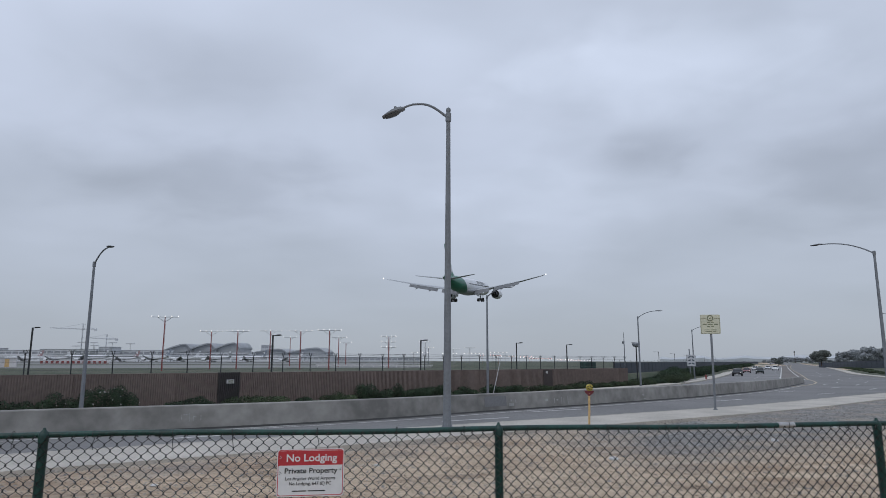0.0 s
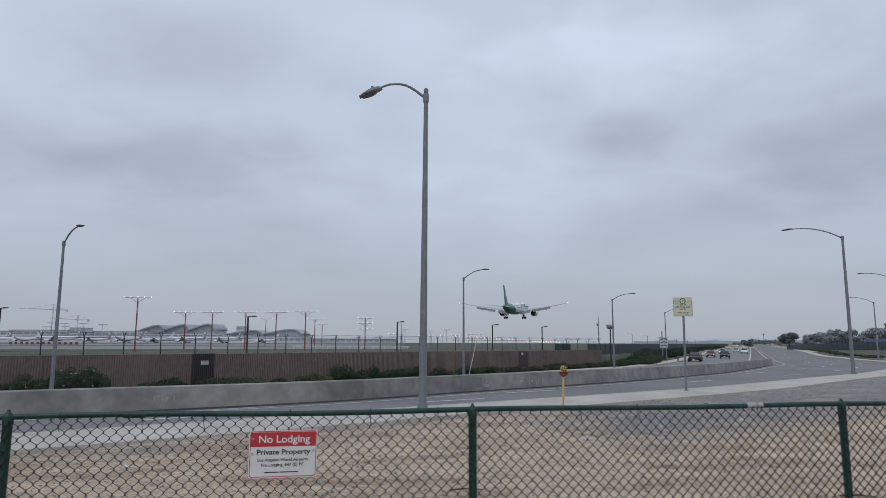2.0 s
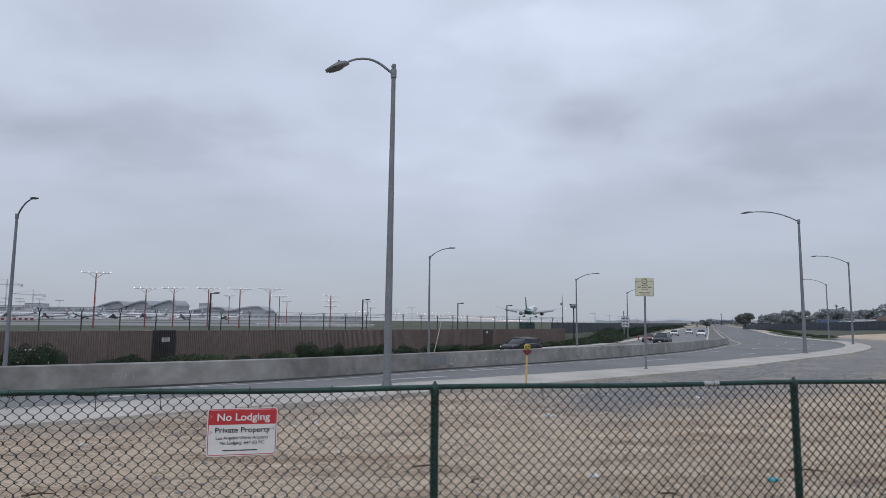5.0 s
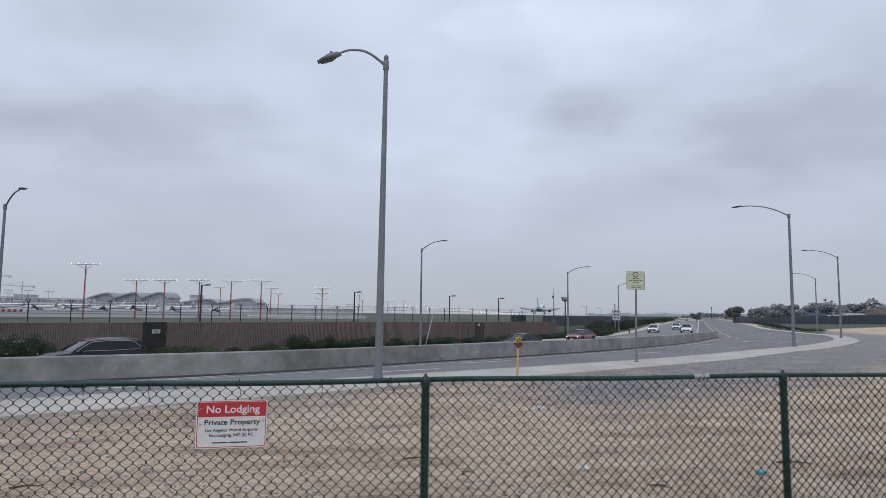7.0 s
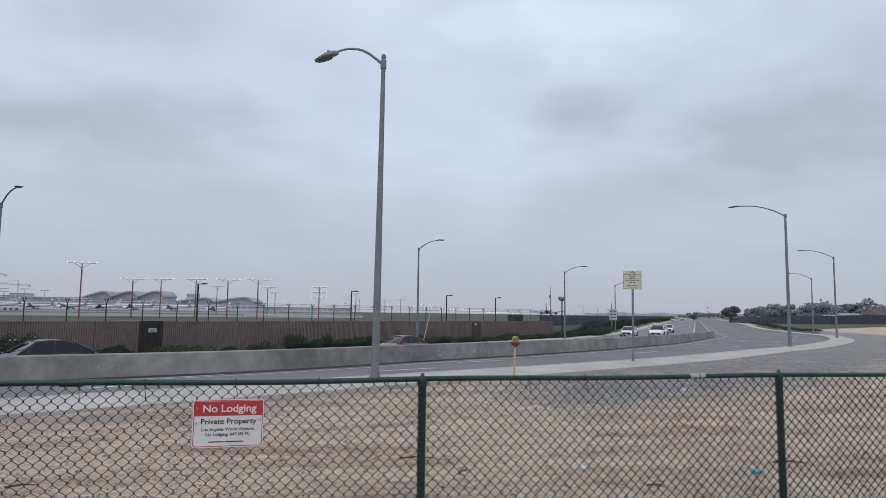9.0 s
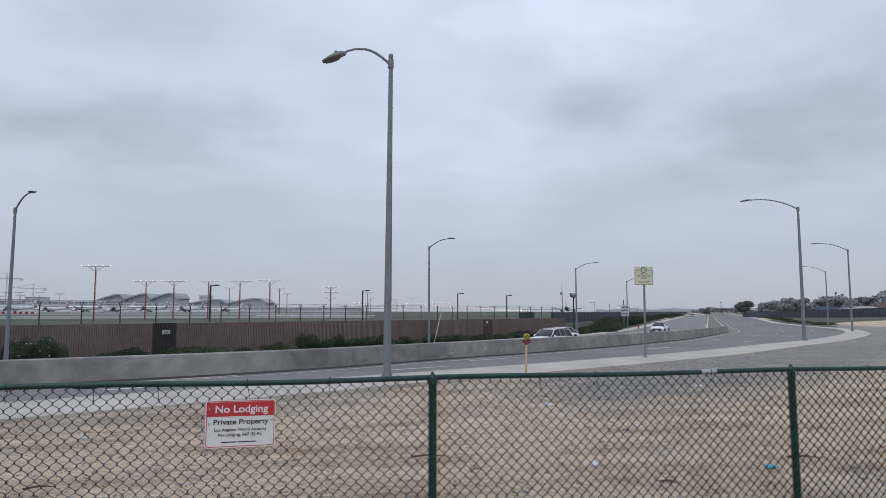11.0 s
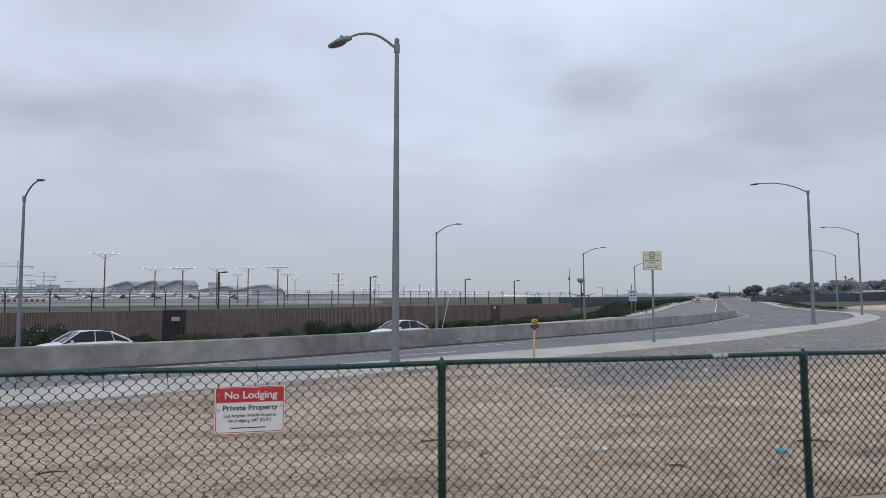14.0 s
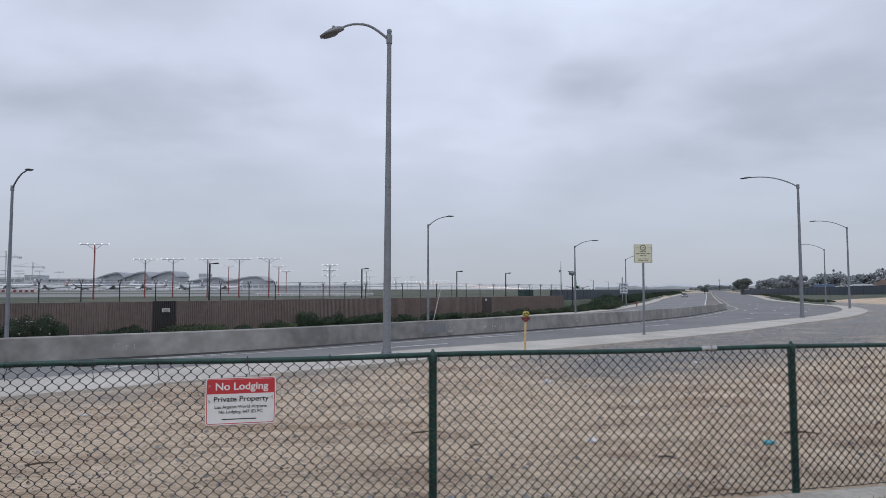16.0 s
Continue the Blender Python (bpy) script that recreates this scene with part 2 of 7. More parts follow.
def ground_material():
    """Bare lot: sandy dirt with darker damp stains near the fence, grey gravel further on, grass beyond the walls."""
    m = bpy.data.materials.new("bare_ground")
    m.use_nodes = True
    nt = m.node_tree
    b = nt.nodes["Principled BSDF"]
    b.inputs["Roughness"].default_value = 0.95
    co = nt.nodes.new("ShaderNodeTexCoord")

    def noise_of(scale, detail, rough=0.55, stretch=None):
        n = nt.nodes.new("ShaderNodeTexNoise")
        n.inputs["Scale"].default_value, n.inputs["Detail"].default_value, n.inputs["Roughness"].default_value = scale, detail, rough
        src = co.outputs["Object"]
        if stretch:
            mp = nt.nodes.new("ShaderNodeMapping")
            mp.inputs["Rotation"].default_value = (0, 0, radians(-13))
            mp.inputs["Scale"].default_value = stretch
            nt.links.new(src, mp.inputs[0])
            src = mp.outputs[0]
        nt.links.new(src, n.inputs["Vector"])
        return n.outputs[0]

    def ramp(fac, stops):
        r = nt.nodes.new("ShaderNodeValToRGB")
        nt.links.new(fac, r.inputs[0])
        el = r.color_ramp.elements
        for i, (p, c) in enumerate(stops):
            k = el[i] if i < 2 else el.new(p)
            k.position, k.color = p, (*c, 1)
        return r.outputs[0]

    def mix(fac, a, c):
        n = nt.nodes.new("ShaderNodeMix")
        n.data_type = "RGBA"
        nt.links.new(fac, n.inputs[0])
        nt.links.new(a, n.inputs[6])
        nt.links.new(c, n.inputs[7])
        return n.outputs[2]

    dirt = ramp(noise_of(0.8, 7, 0.62, (0.55, 1.5, 1)), [(0.36, (0.25, 0.155, 0.09)), (0.62, (0.80, 0.645, 0.46)), (0.46, (0.66, 0.51, 0.345))])
    gravel = ramp(noise_of(9, 8, 0.8), [(0.39, (0.085, 0.08, 0.077)), (0.61, (0.47, 0.455, 0.44)), (0.5, (0.22, 0.215, 0.205))])
    speck = ramp(noise_of(10, 8, 0.85, (0.6, 1.4, 1)), [(0.41, (0.10, 0.07, 0.05)), (0.60, (0.84, 0.70, 0.55)), (0.49, (0.50, 0.39, 0.285))])
    grass = ramp(noise_of(0.15, 6, 0.6), [(0.36, (0.042, 0.060, 0.034)), (0.64, (0.125, 0.122, 0.085)), (0.5, (0.070, 0.082, 0.052))])
    at = nt.nodes.new("ShaderNodeAttribute")
    at.attribute_name = "cover"
    sp = nt.nodes.new("ShaderNodeSeparateColor")
    nt.links.new(at.outputs["Color"], sp.inputs[0])

    def edge(weight, noise_scale, width=0.25):
        n = noise_of(noise_scale, 5)
        a = nt.nodes.new("ShaderNodeMath")
        a.operation = "ADD"
        nt.links.new(weight, a.inputs[0])
        nt.links.new(n, a.inputs[1])
        mr = nt.nodes.new("ShaderNodeMapRange")
        mr.inputs["From Min"].default_value, mr.inputs["From Max"].default_value = 1 - width, 1 + width
        nt.links.new(a.outputs[0], mr.inputs[0])
        return mr.outputs[0]

    half = nt.nodes.new("ShaderNodeMix")
    half.data_type = "RGBA"
    half.inputs[0].default_value = 0.5
    stain_mask = nt.nodes.new("ShaderNodeMapRange")
    stain_mask.inputs["From Min"].default_value, stain_mask.inputs["From Max"].default_value = 0.51, 0.64
    nt.links.new(noise_of(0.42, 6, 0.6, (0.6, 1.5, 1)), stain_mask.inputs[0])
    stain = nt.nodes.new("ShaderNodeRGB")
    stain.outputs[0].default_value = (0.34, 0.20, 0.10, 1)
    dirt = mix(stain_mask.outputs[0], dirt, stain.outputs[0])
    nt.links.new(dirt, half.inputs[6])
    nt.links.new(speck, half.inputs[7])
    c = mix(edge(sp.outputs[0], 0.7, 0.3), half.outputs[2], gravel)
    c = mix(edge(sp.outputs[1], 0.8, 0.1), c, grass)
    conc = ramp(noise_of(0.02, 5), [(0.3, (0.17, 0.172, 0.168)), (0.7, (0.28, 0.278, 0.265))])
    c = mix(edge(sp.outputs[2], 0.01, 0.1), c, conc)
    nt.links.new(c, b.inputs["Base Color"])
    bp = nt.nodes.new("ShaderNodeBump")
    bp.inputs["Strength"].default_value, bp.inputs["Distance"].default_value = 1.0, 0.05
    nt.links.new(noise_of(14, 8, 0.75), bp.inputs["Height"])
    nt.links.new(bp.outputs[0], b.inputs["Normal"])
    return m


# ---------------------------------------------------------------- mesh tools
def part(name, bm, material, parent=None, label="", smooth=False):
    me = bpy.data.meshes.new(name)
    bm.normal_update()
    bm.to_mesh(me)
    bm.free()
    me.materials.append(material)
    if smooth:
        me.polygons.foreach_set("use_smooth", [True] * len(me.polygons))
        me.set_sharp_from_angle(angle=radians(40))
    ob = new(name, me)
    ob.parent = parent
    return tagged(ob, label) if label else ob


def thing(name, label, category, group="", m=None, kind=""):
    ob = new(name)
    ob.empty_display_size = 0.1
    if m is not None:
        ob.matrix_basis = m
    return tagged(ob, label, category, group, kind)


def box(bm, c, size, rz=0, bevel=0.0, rot=None):
    """A box centred on c, turned by rz degrees, with bevelled edges."""
    m = Matrix.Translation(c) @ (rot if rot is not None else pose(0, 0, 0, 0, 0, rz)) @ Matrix.Diagonal((*size, 1))
    vs = bmesh.ops.create_cube(bm, size=1, matrix=m)["verts"]
    if bevel:
        es = list({e for v in vs for e in v.link_edges})
        bmesh.ops.bevel(bm, geom=es, offset=bevel, segments=2, affect="EDGES", profile=0.5)
    return bm


def loft(bm, rings, cap=True, closed=True):
    """Skin a list of rings, each a list of points, with quads."""
    vs = [[bm.verts.new(p) for p in r] for r in rings]
    n = len(rings[0])
    for a, b in zip(vs, vs[1:]):
        for i in range(n if closed else n - 1):
            j = (i + 1) % n
            bm.faces.new((a[i], a[j], b[j], b[i]))
    if cap and closed:
        bm.faces.new(list(reversed(vs[0])))
        bm.faces.new(vs[-1])
    return bm


def tube(bm, pts, radii, n=8):
    """A round bar along points."""
    pts = [Vector(p) for p in pts]
    if isinstance(radii, (int, float)):
        radii = [radii] * len(pts)
    rings = []
    for i, p in enumerate(pts):
        d = (pts[min(i + 1, len(pts) - 1)] - pts[max(i - 1, 0)]).normalized()
        ref = Vector((0, 0, 1)) if abs(d.z) < 0.9 else Vector((1, 0, 0))
        u = d.cross(ref).normalized()
        w = u.cross(d)
        rings.append([p + radii[i] * (math.cos(2 * math.pi * k / n) * u + math.sin(2 * math.pi * k / n) * w) for k in range(n)])
    loft(bm, rings)
    bmesh.ops.recalc_face_normals(bm, faces=bm.faces[:])
    return bm


def lathe(bm, profile, n=16, axis="z", at=(0, 0, 0)):
    """Turn a profile of (radius, height) round an axis."""
    rings = []
    for r, h in profile:
        ring = []
        for k in range(n):
            a = 2 * math.pi * k / n
            u, w = r * math.cos(a), r * math.sin(a)
            q = (u, w, h) if axis == "z" else (h, u, w) if axis == "x" else (w, h, u)
            ring.append(Vector(at) + Vector(q))
        rings.append(ring)
    loft(bm, rings)
    bmesh.ops.recalc_face_normals(bm, faces=bm.faces[:])
    return bm


def curve(pts, n=12):
    """A smooth curve through plan points (Catmull-Rom)."""
    pts = [np.array(p, float) for p in pts]
    q = [2 * pts[0] - pts[1], *pts, 2 * pts[-1] - pts[-2]]
    out = []
    for i in range(1, len(q) - 2):
        a, b, c, d = q[i - 1:i + 3]
        for k in range(n):
            u = k / n
            out.append(0.5 * (2 * b + (c - a) * u + (2 * a - 5 * b + 4 * c - d) * u * u + (3 * b - a - 3 * c + d) * u ** 3))
    out.append(pts[-1])
    return np.array(out)


def normals(c):
    """Unit vectors to the right of a plan curve's way."""
    t = np.gradient(c, axis=0)
    t /= np.linalg.norm(t, axis=1)[:, None]
    return np.stack([t[:, 1], -t[:, 0]], 1)


def lengths(c):
    return np.r_[0, np.cumsum(np.linalg.norm(np.diff(c, axis=0), axis=1))]


def along(c, s):
    """The place and heading (degrees) at s metres along a plan curve; it runs straight on past its ends."""
    ln = lengths(c)
    if s < 0:
        d = (c[1] - c[0]) / np.linalg.norm(c[1] - c[0])
        p = c[0] + d * s
    else:
        p = np.array([np.interp(s, ln, c[:, 0]), np.interp(s, ln, c[:, 1])])
        q = np.array([np.interp(s + 1.5, ln, c[:, 0]), np.interp(s + 1.5, ln, c[:, 1])])
        o = np.array([np.interp(max(s - 1.5, 0), ln, c[:, 0]), np.interp(max(s - 1.5, 0), ln, c[:, 1])])
        d = q - o
    return p, math.degrees(math.atan2(d[1], d[0]))


def resample(c, n):
    ln = lengths(c)
    s = np.linspace(0, ln[-1], n)
    return np.stack([np.interp(s, ln, c[:, 0]), np.interp(s, ln, c[:, 1])], 1)


def clip_curve(c, s0, s1, step):
    ln = lengths(c)
    s = np.linspace(s0, s1, max(2, int((s1 - s0) / step) + 1))
    return np.stack([np.interp(s, ln, c[:, 0]), np.interp(s, ln, c[:, 1])], 1)


def smooth(u):
    u = min(1.0, max(0.0, u))
    return u * u * (3 - 2 * u)


# ---------------------------------------------------------------- the plan
def z_near(y):
    """Surface of the near carriageway."""
    return -0.40 - 0.75 * smooth((y - 35) / 95)


Z_FAR = -1.2
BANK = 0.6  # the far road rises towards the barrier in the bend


def z_far(y):
    """Surface of the far carriageway at its kerb."""
    return -1.42 + 0.22 * smooth((y - 45) / 40)


KERB_FAR = curve([(-142, -101.5), (-62, -11.5), (-21.6, 33.9), (0, 58.2), (19, 81), (33, 110), (49, 150), (64, 190), (130, 356), (320, 836), (700, 1796)])
BARRIER = curve([(-60, -19), (-40, -2.5), (-20, 12.3), (-12.3, 18.0), (-7.4, 21.5), (-4.1, 24.4), (-0.6, 28.2), (4, 32.8), (9.8, 39), (13.5, 43.8), (19, 51.5), (26.7, 65), (34.4, 80)])
MEDIAN = curve([(34.4, 80), (45, 107), (58, 139), (91, 221), (150, 367), (340, 830), (722, 1790)])
EDGE = curve([(-60, -28), (-20, 2.5), (-14, 7.4), (-8.1, 12), (-3.6, 15.7), (-0.57, 18.4), (5.3, 23.2), (13, 30), (20.5, 38), (30, 48.5), (42.5, 66), (56, 90), (63, 106), (74, 138), (84, 166), (128, 268), (366, 824), (780, 1796)])
_bend = np.array([smooth((y - 22) / 25) for y in EDGE[:, 1]])[:, None]
KERB_NEAR = EDGE - normals(EDGE) * (2.55 - 0.35 * _bend)
LANES_NEAR = EDGE - normals(EDGE) * (3.3 - 1.1 * _bend)
WALL_A, WALL_D = np.array((-25.0, 37.0)), np.array((0.664, 0.7477))


def side(c, x, y):
    """Signed distance from a plan curve, positive to the right of its way (towards the camera)."""
    d = c - np.array((x, y))
    i = int(np.argmin((d * d).sum(1)))
    best = None
    for k in (i - 1, i):
        if 0 <= k < len(c) - 1:
            a, v = c[k], c[k + 1] - c[k]
            u = min(1, max(0, float(np.dot((x, y) - a, v) / np.dot(v, v))))
            r = np.array((x, y)) - (a + u * v)
            dist = float(np.hypot(*r))
            if best is None or dist < best[0]:
                best = (dist, 1 if v[1] * r[0] - v[0] * r[1] > 0 else -1)
    return best[0] * best[1]


DIVIDER = np.concatenate([BARRIER, MEDIAN[1:]])


def ground_height(x, y):
    """Height and cover (gravel, grass, concrete) of the ground sheet."""
    if y > 1700 or abs(x) > 1500 or y < -25:
        left = x < 0.4 * y - 60
        return (-0.1 if left else -1.6), (0, 1, 0)
    e = side(EDGE, x, y)
    if e > 0:
        zs = z_near(y) + 0.10
        top = z_near(y) + 0.34
        h = zs + (top - zs) * smooth(e / 11)
        if y > 70:
            h += 1.0 * smooth((e - 4) / 30) * smooth((y - 70) / 40) * (1 - smooth((y - 500) / 600))
        right = smooth((x - 0.3) / 4)
        gravel = (1 - right) * max(0.0, 0.45 - e / 12) + right * (0.78 - 0.76 * smooth((e - 4.5) / 5.5))
        green = smooth((y - 92) / 30) * smooth((x - 34) / 10) * (1 - smooth((x / y - 0.56) / 0.06) * (1 - smooth((y - 135) / 25)))
        return h, (min(1, gravel), green, 0)
    if side(DIVIDER, x, y) > 0:
        return z_near(y) - 0.35, (0, 0, 0)
    k = side(KERB_FAR, x, y)
    if k > 0:
        return z_far(y) - 0.35, (0, 0, 0)
    if k > -5.2:
        return z_far(y) + 0.05 + (0 if k > -2 else 0.15 * smooth((-k - 2) / 3)), (0, 1, 0)
    far = -k
    flat = smooth((far - 5.2) / 1.0)
    tarmac = 0.0
    d = math.hypot(x, y)
    if d > 165 and y > 60:
        tarmac = (0.9 if (d % 260) > 60 else 0.15) * (1 - smooth((x / y + 0.15) / 0.08))
    return (z_far(y) + 0.2) * (1 - flat), (0, 1, tarmac)


def axis_steps(lo, hi, step, limit):
    a = list(np.arange(lo, hi + 1e-6, step))
    s = step
    while a[-1] < limit:
        s *= 1.22
        a.append(a[-1] + s)
    s = step
    while a[0] > -limit:
        s *= 1.22
        a.insert(0, a[0] - s)
    return a


def build_ground():
    xs, ys = axis_steps(-45, 75, 1.25, 3800), axis_steps(2, 120, 1.25, 3800)
    vs, cov = [], []
    for y in ys:
        for x in xs:
            h, c = ground_height(x, y)
            vs.append((x, y, h))
            cov.append(c)
    nx = len(xs)
    fs = [(j * nx + i, j * nx + i + 1, (j + 1) * nx + i + 1, (j + 1) * nx + i) for j in range(len(ys) - 1) for i in range(nx - 1)]
    me = bpy.data.meshes.new("ground")
    me.from_pydata(vs, [], fs)
    at = me.color_attributes.new("cover", "FLOAT_COLOR", "POINT")
    at.data.foreach_set("color", [v for c in cov for v in (*c, 1)])
    me.materials.append(ground_material())
    me.polygons.foreach_set("use_smooth", [True] * len(me.polygons))
    tagged(new("ground", me), "bare sandy dirt lot with grey gravel, grass and airfield beyond", "ground", kind="structure")


build_ground()


def ribbon(name, a, b, za, zb, material, label, category="", thick=0.3, kind="structure"):
    """A slab between two plan curves with the same count of points, at given heights."""
    bm = bmesh.new()
    n = len(a)
    ta = [bm.verts.new((*a[i], za[i])) for i in range(n)]
    tb = [bm.verts.new((*b[i], zb[i])) for i in range(n)]
    la = [bm.verts.new((*a[i], za[i] - thick)) for i in range(n)]
    lb = [bm.verts.new((*b[i], zb[i] - thick)) for i in range(n)]
    for i in range(n - 1):
        for q in ((ta[i], ta[i + 1], tb[i + 1], tb[i]), (la[i], la[i + 1], ta[i + 1], ta[i]), (tb[i], tb[i + 1], lb[i + 1], lb[i])):
            bm.faces.new(q)
    bmesh.ops.recalc_face_normals(bm, faces=bm.faces[:])
    if sum(f.normal.z for f in bm.faces) < 0:
        bmesh.ops.reverse_faces(bm, faces=bm.faces[:])
    ob = part(name, bm, material)
    return tagged(ob, label, category or name.replace("_", " "), kind=kind)


def paired(a, b, cuts, counts):
    """Resample two curves so that points with the same number face each other: cuts are y values that split both."""
    out = []
    for c in (a, b):
        ln = lengths(c)
        s = [float(np.interp(v, c[:, 1], ln)) for v in cuts]
        pieces = [np.linspace(s[i], s[i + 1], counts[i], endpoint=False) for i in range(len(counts))] + [[s[-1]]]
        ss = np.concatenate(pieces)
        out.append(np.stack([np.interp(ss, ln, c[:, 0]), np.interp(ss, ln, c[:, 1])], 1))
    return out


def build_roads():
    a, b = paired(DIVIDER, KERB_NEAR, [-15, 80, 300, 1780], [70, 40, 20])
    b2 = resample(b, len(b))
    ribbon("road_near", a, b, [z_near(p[1]) for p in a], [z_near(p[1]) for p in b], ASPHALT, "grey worn asphalt carriageway curving along the barrier", "road")
    a, b = paired(KERB_FAR, DIVIDER, [-15, 80, 300, 1780], [70, 40, 20])
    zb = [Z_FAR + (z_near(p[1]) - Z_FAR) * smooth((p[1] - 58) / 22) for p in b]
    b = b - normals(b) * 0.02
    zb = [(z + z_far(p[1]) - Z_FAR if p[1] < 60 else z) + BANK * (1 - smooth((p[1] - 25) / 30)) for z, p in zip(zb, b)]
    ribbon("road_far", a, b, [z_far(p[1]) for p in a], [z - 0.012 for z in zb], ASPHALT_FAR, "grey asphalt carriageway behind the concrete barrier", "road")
    # near pavement, its kerb, and the far pavement
    zk = np.array([z_near(p[1]) for p in EDGE])
    ribbon("pavement_near", KERB_NEAR + normals(EDGE) * 0.16, EDGE, zk + 0.14, zk + 0.135, PAVE, "pale concrete pavement beside the road", "pavement")
    ribbon("kerb_near", KERB_NEAR, KERB_NEAR + normals(EDGE) * 0.156, zk + 0.143, zk + 0.143, KERB_M, "pale concrete kerb of the near pavement", "kerb")
    nf = normals(KERB_FAR)
    zf = np.array([z_far(p[1]) for p in KERB_FAR])
    ribbon("pavement_far", KERB_FAR - nf * 2.1, KERB_FAR - nf * 0.16, zf + 0.15, zf + 0.14, PAVE, "pale concrete pavement along the far road", "pavement")
    ribbon("kerb_far", KERB_FAR - nf * 0.156, KERB_FAR, zf + 0.143, zf + 0.143, KERB_M, "pale concrete kerb of the far road", "kerb")


build_roads()


def build_barrier():
    """Low concrete wall with a battered face, footing joint and a slightly lighter cap."""
    c = clip_curve(BARRIER, 25, lengths(BARRIER)[-1], 1.0)
    n = normals(c)
    bm = bmesh.new()
    rings = []
    for i, (p, q) in enumerate(zip(c, n)):
        z = z_near(p[1])
        end = smooth((len(c) - 1 - i) / 5.0)
        h = 0.73 * (0.80 + 0.20 * end)
        prof = [(0.0, -0.35), (0.0, 0.03), (-0.05, h - 0.03), (-0.08, h), (-0.33, h), (-0.36, h - 0.03), (-0.40, -1.3)]
        rings.append([(p[0] + q[0] * o, p[1] + q[1] * o, z + v) for o, v in prof])
    loft(bm, rings)
    bmesh.ops.recalc_face_normals(bm, faces=bm.faces[:])
    wall = tagged(part("barrier_wall", bm, CONCRETE), "long stained grey concrete road barrier wall", "barrier", kind="structure")
    # dark joint at its foot
    bm = bmesh.new()
    loft(bm, [[(p[0] + q[0] * o, p[1] + q[1] * o, z_near(p[1]) + v) for o, v in ((0.004, 0.004), (0.004, 0.05), (0.05, 0.03), (0.13, 0.004))] for p, q in zip(c, n)])
    part("gutter_joint", bm, TAR, wall, "dark gutter line")
    ln = lengths(BARRIER)

    def decal(name, s, zlo, zhi, width, material, label, off=0.012):
        """A thin coat of paint on the barrier's face."""
        k = clip_curve(BARRIER, s, s + width, 0.25)
        m2 = normals(k)
        bm = bmesh.new()
        slope = -0.05 / 0.70
        loft(bm, [[(p[0] + q[0] * (slope * v + o), p[1] + q[1] * (slope * v + o), z_near(p[1]) + v) for v, o in ((zlo, off), (zhi, off), (zhi, 0), (zlo, 0))] for p, q in zip(k, m2)])
        bmesh.ops.recalc_face_normals(bm, faces=bm.faces[:])
        part(name, bm, material, wall, label)

    def s_at(y):
        return float(np.interp(y, BARRIER[:, 1], ln))

    decal("painted_over_patch", s_at(28.0), 0.2, 0.62, 1.3, BUFF, "grey painted-over patch")
    for y0, marks in ((19.75, ((0, 0.30, 0.45, 0.03), (0.05, 0.43, 0.46, 0.30), (0.22, 0.24, 0.5, 0.03), (0.34, 0.26, 0.40, 0.03), (0.35, 0.37, 0.40, 0.14), (0.56, 0.26, 0.42, 0.03))),
                      (31.1, ((0, 0.2, 0.42, 0.06), (0.16, 0.3, 0.36, 0.22), (0.5, 0.14, 0.44, 0.05), (0.66, 0.16, 0.40, 0.05), (0.95, 0.12, 0.46, 0.06), (1.15, 0.3, 0.42, 0.05), (-0.6, 0.3, 0.4, 0.3))),
                      (28.9, ((0.2, 0.18, 0.3, 0.5), (0.3, 0.36, 0.46, 0.12), (0.6, 0.3, 0.44, 0.08))),
                      (36.3, ((0, 0.3, 0.38, 0.25), (0.1, 0.12, 0.16, 0.3)))):
        for ds, lo, hi, w in marks:
            decal("spray_stroke", s_at(y0) + ds, lo, hi, w * 0.6, GRAFFITI, "pale spray-paint stroke", 0.007)


build_barrier()


